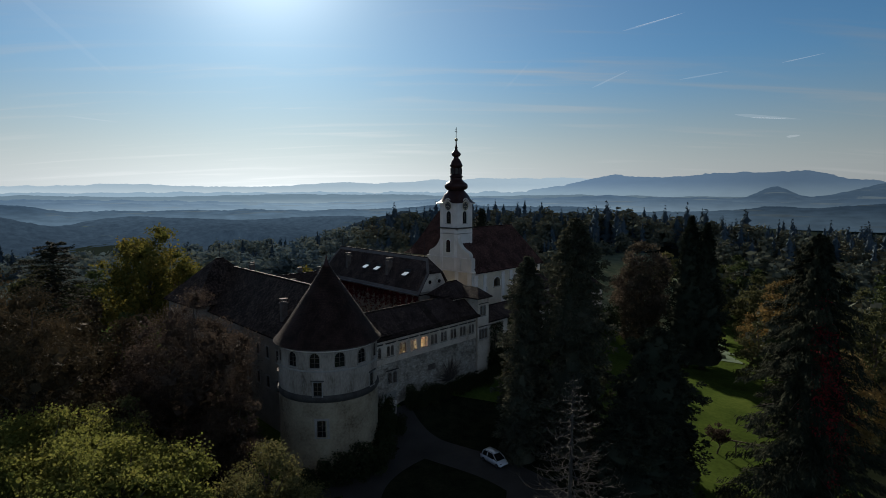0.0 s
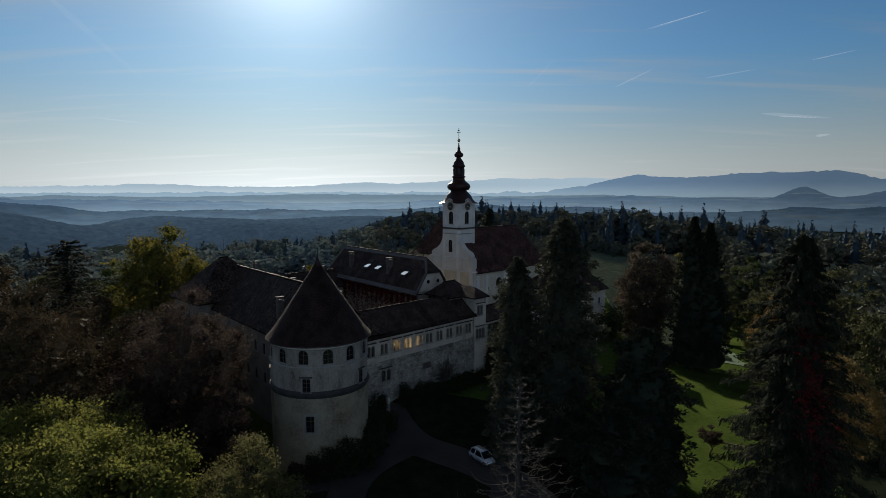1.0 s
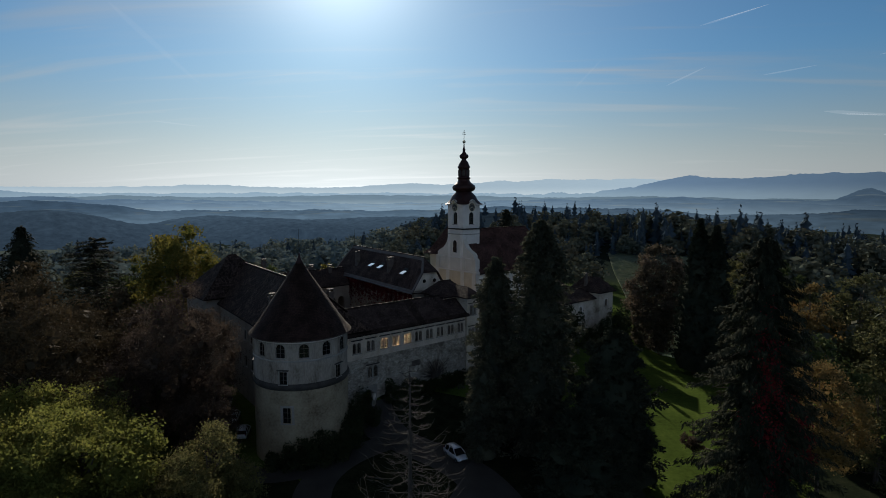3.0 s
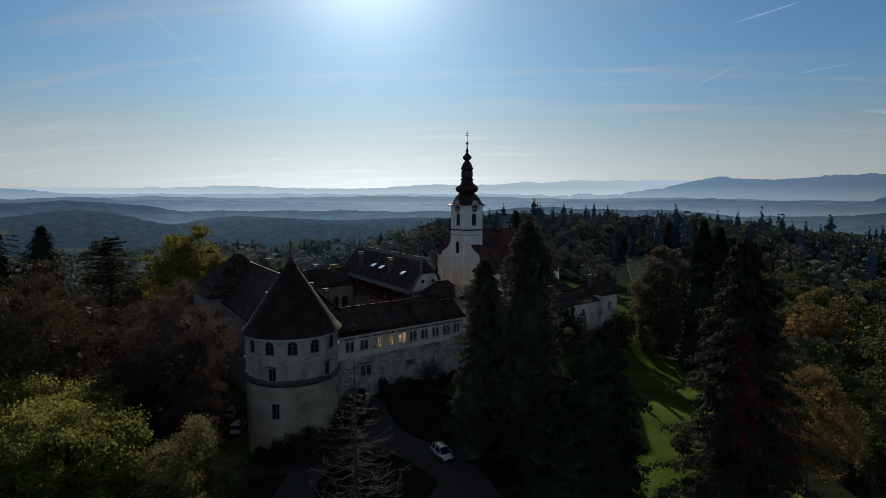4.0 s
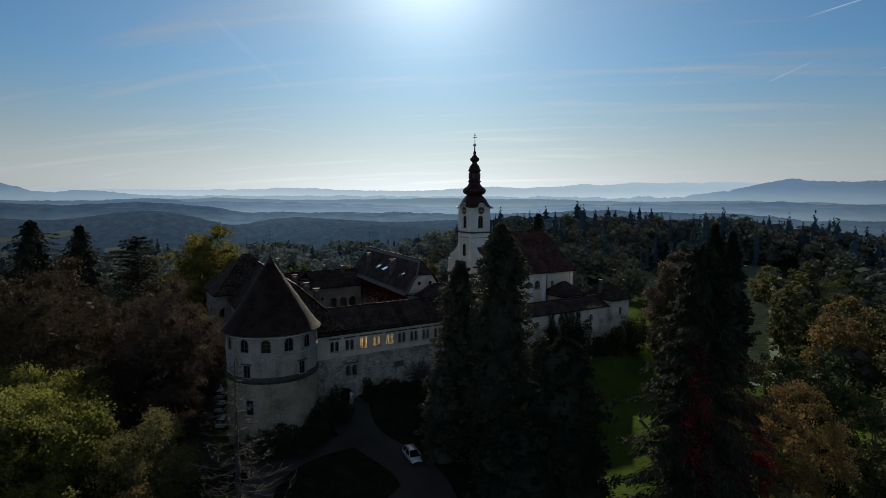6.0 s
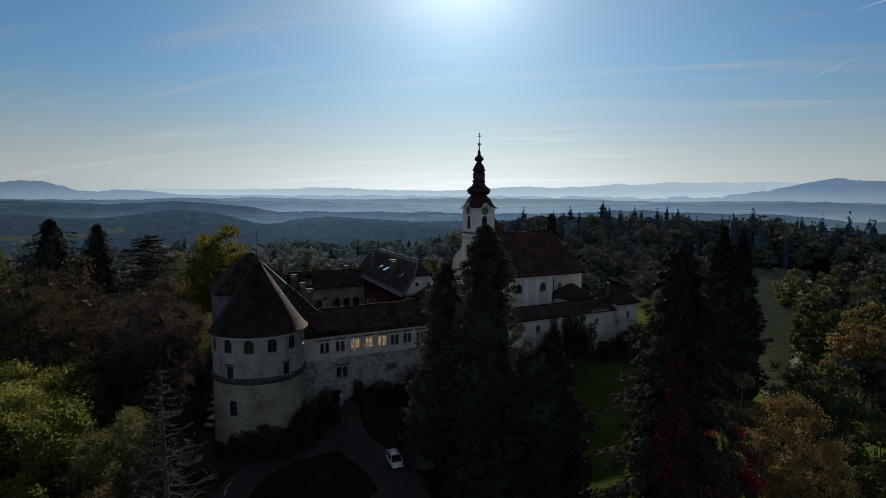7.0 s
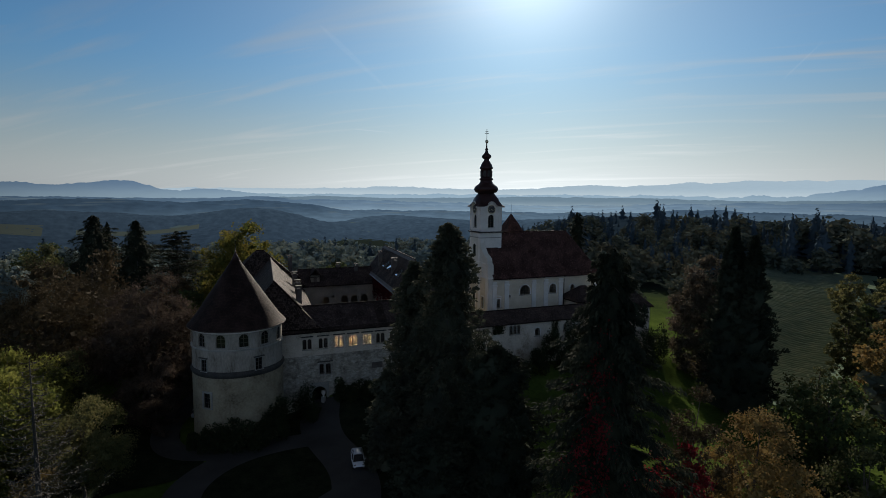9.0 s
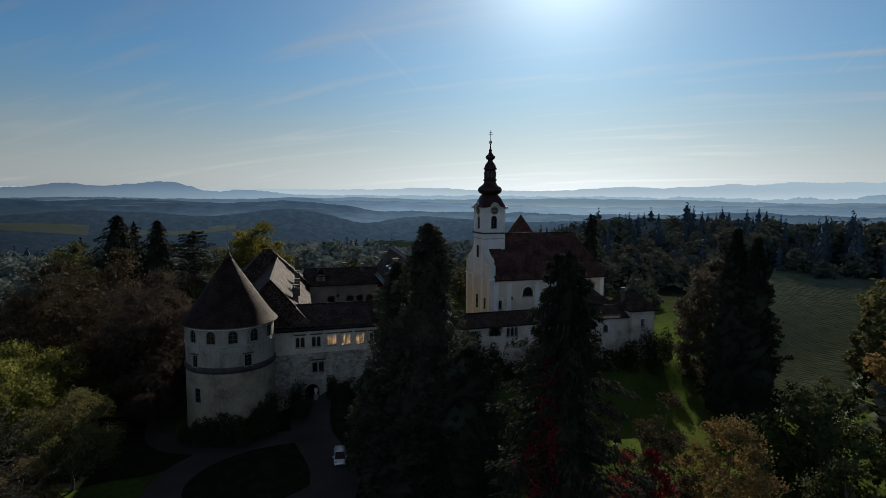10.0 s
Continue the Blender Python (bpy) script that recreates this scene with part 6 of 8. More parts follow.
def needle_sprays(rng, h, r, start, shape, nb, per, rise, droop, size, lift=0.0, spread=0.5, aspect=0.45, bare=0.0, hang=0.0):
    """Boughs round a stem, each a plume of sprays: spread is the plume's half width against its length, bare the leafless inner share, hang the twigs' droop."""
    u = start + (1 - start) * (np.arange(nb) + rng.uniform(0, 1, nb)) / nb
    az = np.arange(nb) * 2.39996 + rng.uniform(-0.5, 0.5, nb)
    ph = rng.uniform(0, 6.28, 4)
    rag = 0.5 * np.sin(az * 2 + u * 19 + ph[0]) + 0.5 * np.sin(az * 3 - u * 33 + ph[1]) + 0.6 * np.sin(u * 47 + az + ph[2])
    length = r * shape(u) * (rng.uniform(0.62, 1.12, nb) + 0.15 * rag)
    tilt = rng.normal(0, 0.1, nb)
    s = bare + (1 - bare) * rng.random((nb, per)) ** 0.75
    side_off = length[:, None] * spread * (1.05 - 0.8 * s) * rng.uniform(-1, 1, (nb, per))
    rad = length[:, None] * s
    a2 = az[:, None] + np.arctan2(side_off, rad + 0.15)
    z = u[:, None] * h + length[:, None] * ((rise + tilt[:, None]) * s - droop * s ** 2) + rng.normal(0, 0.22, (nb, per)) * size - hang * rng.random((nb, per)) ** 2
    pos = np.stack([np.cos(a2) * rad, np.sin(a2) * rad, z], -1).reshape(-1, 3)
    a3 = (az[:, None] + np.sign(side_off) * rng.uniform(0.1, 1.0, (nb, per))).ravel()
    slope = ((rise + tilt[:, None]) - 2 * droop * s + lift).ravel() + rng.uniform(-0.35, 0.25, nb * per) - (1.2 if hang else 0.0) * (rng.random(nb * per) < 0.4)
    along = unit(np.stack([np.cos(a3), np.sin(a3), slope], -1))
    side = unit(np.stack([-np.sin(a3), np.cos(a3), rng.uniform(-0.7, 0.7, nb * per)], -1))
    ln = size * rng.uniform(0.6, 1.35, nb * per) * (0.6 + 0.4 * np.repeat(shape(u) ** 0.3, per))
    return leaf_quads(pos, along, side, ln, ln * aspect)


def tuft_sprays(rng, h, r, start, shape, nb, tufts, per, rise, droop, size, tuft):
    """Boughs that end in rounded tufts of sprays, close together, as on old sequoias, yews and cypresses."""
    u = start + (1 - start) * ((np.arange(nb) + rng.uniform(0, 1, nb)) / nb) ** 0.9
    az = np.arange(nb) * 2.39996 + rng.uniform(-0.5, 0.5, nb)
    ph = rng.uniform(0, 6.28, 3)
    rag = 0.5 * np.sin(az * 2 + u * 17 + ph[0]) + 0.5 * np.sin(az * 3 - u * 29 + ph[1]) + 0.5 * np.sin(u * 43 + az + ph[2])
    length = r * shape(u) * (rng.uniform(0.7, 1.1, nb) + 0.16 * rag)
    s = np.linspace(1.0, 0.5, tufts)[None, :] * rng.uniform(0.9, 1.03, (nb, tufts))
    a2 = az[:, None] + rng.normal(0, 0.12, (nb, tufts))
    rad = length[:, None] * s
    z = u[:, None] * h + length[:, None] * (rise * s - droop * s ** 2)
    c = np.stack([np.cos(a2) * rad, np.sin(a2) * rad, z], -1).reshape(-1, 1, 3)
    big = (tuft * rng.uniform(0.65, 1.25, (nb, tufts)) * (0.45 + 0.55 * np.minimum(1, shape(u)))[:, None]).reshape(-1, 1, 1)
    e = unit(rng.normal(size=(nb * tufts, per, 3)))
    pos = (c + e * big * rng.uniform(0.45, 1.0, (nb * tufts, per, 1)) * np.array([1.0, 1.0, 0.62])).reshape(-1, 3)
    outw = unit(c * np.array([1, 1, 0])).repeat(per, 1).reshape(-1, 3)
    along = unit(outw * 0.9 + e.reshape(-1, 3) + np.array([0, 0, rise - droop]) + rng.normal(0, 0.3, pos.shape))
    side = unit(np.cross(along, unit(rng.normal(size=pos.shape))))
    ln = size * rng.uniform(0.6, 1.35, len(pos))
    return leaf_quads(pos, along, side, ln, ln * 0.42)


def spruce_shape(u):
    return (1 - u) ** 0.85 * (0.9 + 0.1 * np.sin(u * 40)) + 0.03


def old_spruce_shape(u):
    return (1.002 - u) ** 0.54 * (0.93 + 0.07 * np.sin(u * 60))


def sequoia_shape(u):
    return np.minimum(1.0, (1 - u) ** 0.44 * 1.15) * (0.84 + 0.16 * np.sin(u * 23 + 1)) + 0.02


def column_shape(u):
    return np.minimum(1.0, (1.01 - u) ** 0.85 * 1.3) * (0.9 + 0.1 * np.sin(u * 31)) + 0.01


def cedar_shape(u):
    return (0.04 + 0.96 * (1.001 - u) ** 0.38) * (0.8 + 0.2 * np.sin(u * 40))


def conifer(name, x, y, top, r, label, shape=spruce_shape, start=0.06, nb=420, per=26, rise=0.15, droop=0.4, size=0.8, leaf=None, seed=1, lift=0.0, spread=0.5, trunk=0.45, group="park conifers", aspect=0.45, bare=0.0, hang=0.0, core=0.4, tuft=0.0, tufts=3):
    rng = np.random.default_rng(seed)
    z = ground_at(x, y)
    h = top - z
    t = thing(name, pose(x, y, z), label, "tree", group)
    if tuft:
        v, q = tuft_sprays(rng, h, r, start, shape, nb, tufts, per, rise, droop, size, tuft)
    else:
        v, q = needle_sprays(rng, h, r, start, shape, nb, per, rise, droop, size, lift, spread, aspect, bare, hang)
    if core:
        rows, sides = 30, 14
        us = np.linspace(max(0.0, start - 0.02), 0.97, rows + 1)
        uu, aa = np.meshgrid(us, np.arange(sides) * 2 * np.pi / sides, indexing="ij")
        rr = r * core * shape(uu) * rng.uniform(0.72, 1.12, uu.shape)
        cv = np.stack([np.cos(aa) * rr, np.sin(aa) * rr, uu * h + (rise - droop) * rr * 0.6], -1).reshape(-1, 3)
        i, j = np.meshgrid(np.arange(rows), np.arange(sides), indexing="ij")
        k = (j + 1) % sides
        v, q = joined([(v, q), (cv, np.stack([i * sides + j, i * sides + k, (i + 1) * sides + k, (i + 1) * sides + j], -1).reshape(-1, 4))])
    link_mesh("crown", quick_mesh("crown", v, q), leaf or SPRUCE_LEAF, t)
    pieces = [tube([(0, 0, -0.4), (0, 0, h * 0.3), (0, 0, h * 0.7), (0, 0, h * 0.99)], [trunk * 1.2, trunk, trunk * 0.5, 0.03], 9)]
    for i in range(70):
        u = start + (0.97 - start) * (i + 0.5) / 70
        a = i * 2.39996
        ln = r * float(shape(np.array([u]))[0]) * 0.8
        s = np.linspace(0, 1, 5)
        pieces.append(tube(np.stack([np.cos(a) * ln * s, np.sin(a) * ln * s, u * h + ln * (rise * s - droop * s ** 2)], -1), np.linspace(0.09, 0.02, 5), 4))
    tv, tq = joined(pieces)
    link_mesh("trunk", quick_mesh("trunk", tv, tq, True), BARK, t)
    return t


# park in front of and beside the castle
conifer("giant_sequoia", 18.7, 80.0, 32.6, 7.3, "giant dark sequoia with dense drooping branches", sequoia_shape, 0.03, 330, 46, 0.12, 0.35, 0.5, SEQUOIA_LEAF, 3, trunk=0.8, core=0.5, tuft=0.95)
conifer("giant_sequoia", 12.3, 82.0, 27.0, 5.4, "lower second sequoia stem with dense branches", sequoia_shape, 0.05, 230, 44, 0.12, 0.35, 0.48, SEQUOIA_LEAF, 4, trunk=0.5, core=0.5, tuft=0.85)
conifer("young_sequoia", 10.7, 77.4, 12.6, 3.4, "low rounded sequoia beside the drive", sequoia_shape, 0.0, 170, 40, 0.1, 0.3, 0.42, SEQUOIA_LEAF, 44, trunk=0.3, core=0.7, tuft=0.75)
conifer("yew", 28.0, 73.2, 18.6, 7.0, "broad black-green yew cone on the lawn", sequoia_shape, 0.0, 380, 34, 0.3, 0.2, 0.5, CYPRESS_LEAF, 5, core=0.8, tuft=0.85)
conifer("yew", 23.0, 66.0, 10.5, 6.0, "low dark yew beside the drive", sequoia_shape, 0.0, 240, 34, 0.3, 0.2, 0.5, CYPRESS_LEAF, 6, core=0.8, tuft=0.85)
conifer("spruce", 42.0, 63.6, 31.6, 10.3, "tall spruce with drooping branches, vine in its crown", old_spruce_shape, 0.03, 360, 200, 0.16, 0.3, 0.58, seed=7, spread=0.27, trunk=0.5, aspect=0.3, bare=0.2, hang=0.35, core=0.36)
conifer("columnar_cypress", 54.3, 124.8, 30.8, 5.1, "tall black columnar cypress with twin tips", column_shape, 0.0, 360, 30, 0.9, 0.1, 0.6, CYPRESS_LEAF, 8, core=0.8, tuft=0.8)
conifer("columnar_cypress", 57.4, 124.0, 29.4, 4.9, "tall black columnar cypress beside its twin", column_shape, 0.0, 360, 30, 0.9, 0.1, 0.6, CYPRESS_LEAF, 9, core=0.8, tuft=0.8)
conifer("fir", 12.7, 192.4, 30.8, 6.8, "dark fir behind the church choir", sequoia_shape, 0.05, 170, 46, 0.1, 0.3, 0.9, seed=10, spread=0.3)
conifer("cedar", -87.0, 126.7, 25.0, 15.0, "cedar with flat spreading tiers", cedar_shape, 0.12, 120, 170, 0.1, 0.08, 0.7, seed=11, spread=0.42, trunk=0.5, core=0.0)
conifer("fir", -121.4, 125.6, 29.2, 26.0, "broad dark fir west of the castle", spruce_shape, 0.05, 190, 60, 0.15, 0.35, 0.95, seed=12, spread=0.28)
conifer("fir", -113.0, 133.7, 27.5, 21.0, "dark pointed fir west of the castle", spruce_shape, 0.05, 180, 50, 0.15, 0.35, 0.9, seed=13, spread=0.28)
conifer("fir", -150.0, 150.0, 25.0, 9.5, "dark fir at the edge of the park", spruce_shape, 0.05, 130, 46, 0.15, 0.35, 1.0, seed=14, spread=0.28)

tree("lime_tree", -41.0, 56.0, 14.6, 9.6, LIME_LEAF, "broad yellow-green lime tree in sunlight", 0.12, 200, 380, 0.26, 21, 0.5, clump=0.85, core=0.6)
tree("lime_tree", -30.0, 51.0, 14.2, 8.6, LIME_LEAF, "yellow-green lime tree with rounded clumps", 0.1, 190, 380, 0.26, 22, 0.5, clump=0.85, core=0.6)
tree("lime_tree", -52.0, 44.0, 14.0, 9.0, LIME_LEAF, "yellow-green lime tree at the lawn's edge", 0.12, 110, 420, 0.22, 23, 0.5)
tree("lime_tree", -34.0, 41.5, 9.5, 7.5, LIME_LEAF, "low yellow-green lime in front of its neighbours", -0.1, 100, 330, 0.25, 121, 0.3, clump=0.85, core=0.6)
tree("lime_tree", -23.0, 44.5, 8.0, 5.2, LIME_LEAF, "young lime tree beside the hornbeam", -0.1, 70, 320, 0.25, 122, 0.25, clump=0.85, core=0.6)
tree("copper_beech", -42.0, 84.0, 15.0, 7.0, COPPER_LEAF, "dark copper beech by the west track", -0.1, 60, 240, 0.32, 123, 0.35)
tree("copper_beech", -60.0, 86.0, 17.0, 8.5, BROWN_LEAF, "russet tree crowded among beeches", -0.1, 70, 300, 0.36, 124, 0.35)
tree("copper_beech", -66.0, 62.0, 20.0, 9.0, BROWN_LEAF, "russet beech at the park's edge", -0.1, 80, 300, 0.36, 125, 0.4)
tree("hornbeam", -38.5, 63.5, 13.5, 6.0, OLIVE_LEAF, "dark olive tree below the beeches", -0.1, 60, 300, 0.28, 126, 0.3)
tree("hornbeam", -17.4, 53.0, 12.6, 5.8, PALE_LEAF, "small hornbeam turning pale yellow", 0.02, 100, 400, 0.18, 24, 0.2)
tree("shrub", -12.0, 44.0, 8.2, 4.2, AMBER_LEAF, "young amber tree by the drive", 0.1, 40, 300, 0.26, 25, 0.18)
tree("copper_beech", -35.2, 77.5, 23.8, 9.2, COPPER_LEAF, "copper beech with open dark crown", -0.05, 150, 700, 0.18, 26, 0.45)
tree("copper_beech", -27.0, 70.5, 11.0, 4.8, COPPER_LEAF, "young copper beech below the larger one", -0.05, 60, 520, 0.15, 127, 0.25)
tree("copper_beech", -51.5, 69.5, 25.0, 10.6, BROWN_LEAF, "russet beech with broad dark crown", -0.05, 130, 640, 0.2, 27, 0.5)
tree("copper_beech", -49.0, 84.0, 18.0, 7.0, BROWN_LEAF, "russet beech half hidden by its neighbours", 0.1, 60, 320, 0.38, 28, 0.4)
tree("copper_beech", -83.0, 99.0, 23.4, 11.0, BROWN_LEAF, "russet tree west of the castle", -0.1, 70, 300, 0.45, 29, 0.45)
tree("tulip_tree", -68.0, 131.0, 30.2, 11.2, YELLOW_LEAF, "tall yellow tulip tree behind the west wing", 0.02, 130, 420, 0.4, 30, 0.5)
tree("tulip_tree", -60.0, 127.0, 21.0, 7.0, YELLOW_LEAF, "lower yellow tree beside the tulip tree", 0.1, 50, 280, 0.5, 31, 0.4)
tree("copper_beech", 50.4, 144.0, 25.4, 7.4, BEECH_LEAF, "weeping copper beech hanging to the ground", -0.05, 170, 520, 0.34, 32, 0.4)
tree("maple", 55.3, 76.5, 14.8, 5.6, AMBER_LEAF, "amber maple standing on the lawn", 0.04, 90, 330, 0.22, 33, 0.25, core=0.75)
tree("maple", 49.0, 73.2, 18.6, 3.8, BROWN_LEAF, "slender russet maple beside the spruce", 0.1, 60, 260, 0.2, 34, 0.18, core=0.75)
tree("maple", 48.0, 70.6, 13.0, 3.6, RED_LEAF, "crimson maple beside the amber one", 0.05, 60, 260, 0.22, 35, 0.15, core=0.75)
tree("oak", 65.5, 100.0, 12.6, 8.6, GREEN_LEAF, "green oak standing on the slope", -0.12, 65, 247, 0.34, 36, 0.35, core=0.75)
tree("oak", 79.0, 88.0, 14.0, 7.6, GREEN_LEAF, "green oak beside the lawn", -0.12, 65, 247, 0.34, 37, 0.35, core=0.75)
tree("oak", 82.0, 106.0, 14.5, 7.0, OLIVE_LEAF, "olive-green oak at the vineyard's edge", -0.12, 60, 240, 0.36, 38, 0.35, core=0.75)
tree("oak", 90.0, 120.0, 17.0, 8.0, OLIVE_LEAF, "olive-green oak in the park", -0.12, 60, 240, 0.4, 39, 0.35, core=0.75)
tree("linden", 81.0, 133.0, 17.6, 6.5, AMBER_LEAF, "amber tree beyond the lawn", -0.12, 60, 300, 0.42, 40, 0.3, core=0.75)
tree("oak", 96.0, 104.0, 16.0, 8.0, GREEN_LEAF, "green oak in the park", -0.12, 60, 240, 0.4, 41, 0.35, core=0.75)
tree("oak", 108.0, 126.0, 18.0, 9.0, GREEN_LEAF, "broad green park tree", -0.12, 60, 225, 0.45, 42, 0.4, core=0.75)
tree("oak", 67.0, 119.0, 9.6, 5.2, OLIVE_LEAF, "small olive tree at the vineyard's foot", -0.12, 40, 195, 0.3, 43, 0.2, core=0.75)
tree("oak", 100.0, 148.0, 18.0, 8.5, OLIVE_LEAF, "turning oak in the park", -0.12, 60, 225, 0.45, 44, 0.4, core=0.75)
tree("oak", 124.0, 150.0, 19.0, 9.0, GREEN_LEAF, "broad green tree at the park's edge", -0.12, 60, 210, 0.5, 45, 0.4, core=0.75)
tree("oak", 60.0, 56.0, 9.0, 5.5, OLIVE_LEAF, "olive-green shrubby oak near the spruce", -0.12, 50, 225, 0.28, 46, 0.25, core=0.75)
tree("birch", 80.0, 166.0, 13.5, 3.9, OLIVE_LEAF, "tall pale olive tree at the vineyard's edge", -0.12, 80, 260, 0.42, 47, 0.3, core=0.75)
tree("birch", 91.0, 163.0, 13.0, 6.4, OLIVE_LEAF, "olive tree at the vineyard's edge", -0.12, 70, 260, 0.42, 247, 0.3, core=0.75)
tree("linden", 84.0, 148.0, 5.5, 5.4, AMBER_LEAF, "low amber tree at the vineyard's edge", -0.12, 60, 260, 0.4, 248, 0.3, core=0.75)
tree("oak", 96.0, 170.0, 12.0, 7.0, OLIVE_LEAF, "olive-green oak beyond the vines", -0.12, 70, 195, 0.45, 249, 0.3, core=0.75)
for i, (x, y, top) in enumerate(((92, 204, 10), (99, 222, 11), (88, 188, 9), (106, 238, 13), (94, 240, 11), (110, 214, 13))):
    tree("oak", x, y, top, 6.0, (OLIVE_LEAF, PALE_LEAF, GREEN_LEAF)[i % 3], ("olive-green", "pale yellowing", "green")[i % 3] + " oak on the slope beyond the vines", -0.1, 50, 230, 0.5, 260 + i, 0.3, core=0.75)
tree("oak", 104.0, 196.0, 13.0, 7.5, GREEN_LEAF, "green oak beyond the vines", -0.12, 70, 195, 0.5, 250, 0.3, core=0.75)
tree("oak", 66.0, 82.0, 10.5, 5.2, OLIVE_LEAF, "olive-green young oak on the slope", -0.12, 45, 225, 0.28, 48, 0.25, core=0.75)
for i, (x, y, top, r, lf) in enumerate(((-100, 108, 18, 8, BROWN_LEAF), (-95, 150, 16, 8, GREEN_LEAF), (-120, 165, 15, 8, OLIVE_LEAF), (-72, 112, 15, 7, BROWN_LEAF), (-58, 104, 14, 6.5, GREEN_LEAF), (-72, 84, 19, 7.5, BROWN_LEAF), (-140, 120, 20, 9, OLIVE_LEAF), (-165, 135, 19, 9, GREEN_LEAF), (-40, 158, 16, 7, YELLOW_LEAF), (-22, 172, 17, 7, OLIVE_LEAF), (-62, 165, 14, 8, GREEN_LEAF), (-30, 190, 15, 8, GREEN_LEAF), (-80, 190, 10, 8, OLIVE_LEAF))):
    tree("park_tree", x, y, top, r, lf, ("russet", "green", "olive-green")[i % 3] + " broad-leaved park tree near the castle", 0.06, 36, 210, 0.58, 60 + i, 0.35, group="trees behind the castle")


# dead larch in front of the drive
def dead_tree(x, y, top, seed):
    rng = np.random.default_rng(seed)
    z = ground_at(x, y)
    h = top - z
    t = thing("dead_larch", pose(x, y, z), "bare dead larch with curved drooping branches", "tree")
    v, q = tube([(0, 0, -0.4), (0.1, 0, h * 0.3), (0, 0.08, h * 0.65), (0.05, 0, h)], [0.4, 0.3, 0.17, 0.02], 9)
    link_mesh("trunk", quick_mesh("trunk", v, q, True), DEAD_BARK, t)
    for i in range(200):
        u = 0.2 + 0.79 * (i + rng.random()) / 200
        a = i * 2.39996 + rng.uniform(-0.3, 0.3)
        ln = (0.4 + 8.2 * (1 - u) ** 0.8) * rng.uniform(0.55, 1.1)
        s = np.linspace(0, 1, 12)
        wob = rng.uniform(-0.6, 0.6)
        rad = ln * s
        zz = u * h + ln * (-0.42 * s + 0.62 * s ** 3) + 0.09 * np.sin(s * 9 + i) * ln / 3
        aa = a + wob * s ** 2 + 0.1 * np.sin(s * 11 + i)
        pts = np.stack([np.cos(aa) * rad, np.sin(aa) * rad, zz], -1)
        pieces = [tube(pts, np.linspace(0.04, 0.01, 12) * (0.6 + 0.5 * (1 - u)), 4)]
        for k in range(8):
            j = int(rng.integers(3, 11))
            p0 = pts[j]
            a4 = aa[j] + rng.choice([-1, 1]) * rng.uniform(0.4, 1.1)
            l2 = ln * rng.uniform(0.12, 0.34)
            s2 = np.linspace(0, 1, 6)
            a5 = a4 + rng.uniform(-0.7, 0.7) * s2
            pieces.append(tube(np.stack([p0[0] + np.cos(a5) * l2 * s2, p0[1] + np.sin(a5) * l2 * s2, p0[2] + l2 * (-0.3 * s2 + 0.55 * s2 ** 2)], -1), np.linspace(0.02, 0.008, 6), 3))
        v, q = joined(pieces)
        link_mesh("branch", quick_mesh("branch", v, q, True), DEAD_BARK, t)


dead_tree(7.9, 34.0, 25.4, 50)


# climbing plants and shrubs
def leaf_patch(name, rng, pts, leaf, size, label, category="climber", parent_m=None):
    pos = np.asarray(pts)
    nrm = unit(rng.normal(size=pos.shape))
    along = unit(np.cross(nrm, unit(rng.normal(size=pos.shape))))
    ln = size * rng.uniform(0.6, 1.4, len(pos))
    v, q = leaf_quads(pos, along, np.cross(nrm, along), ln, ln * 0.8)
    ob = link_mesh(name, quick_mesh(name, v, q), leaf)
    if parent_m is not None:
        ob.matrix_basis = parent_m
    return tagged(ob, label, category)


rng = np.random.default_rng(70)
# scarlet vine up the spruce's trunk and lower boughs
n = 2100
tuft = rng.integers(0, 90, n)
tz = rng.triangular(3, 24, 29, 90)
ta = radians(-98) + rng.normal(0.0, 1.0, 90) * (0.2 + 0.4 * np.maximum(0, 1 - tz / 20))
tr = 9.4 * (1 - tz / 33.5) ** 0.62 * rng.uniform(0.5, 0.92, 90)
px = np.cos(ta[tuft]) * tr[tuft] + rng.normal(0, 0.3, n)
py = np.sin(ta[tuft]) * tr[tuft] + rng.normal(0, 0.3, n)
pz = tz[tuft] - 0.3 * tr[tuft] + rng.normal(0, 0.55, n)
leaf_patch("scarlet_vine", rng, np.stack([px, py, pz], -1), RED_LEAF, 0.22, "scarlet creeper climbing through the spruce", parent_m=pose(42.0, 63.6, ground_at(42, 63.6)))


def shrub(x, y, r, h, leaf, label, seed, count=2600, size=0.24, name="shrub", category="shrub", z=None):
    rng = np.random.default_rng(seed)
    lumps = 14
    c = np.stack([rng.uniform(-0.6, 0.6, lumps) * r, rng.uniform(-0.6, 0.6, lumps) * r, rng.uniform(0.15, 0.75, lumps) * h], -1)
    k = rng.integers(0, lumps, count)
    e = unit(rng.normal(size=(count, 3)))
    rad = np.stack([np.full(count, r * 0.5), np.full(count, r * 0.5), np.full(count, h * 0.28)], -1)
    pos = c[k] + e * rad * rng.uniform(0.6, 1.08, (count, 1))
    pos[:, 2] = np.maximum(pos[:, 2], 0.02)
    return leaf_patch(name, rng, pos, leaf, size, label, category, pose(x, y, (ground_at(x, y) if z is None else z) - 0.1))


def castle_xy(a, n):
    p = at(a, n).translation
    return p.x, p.y


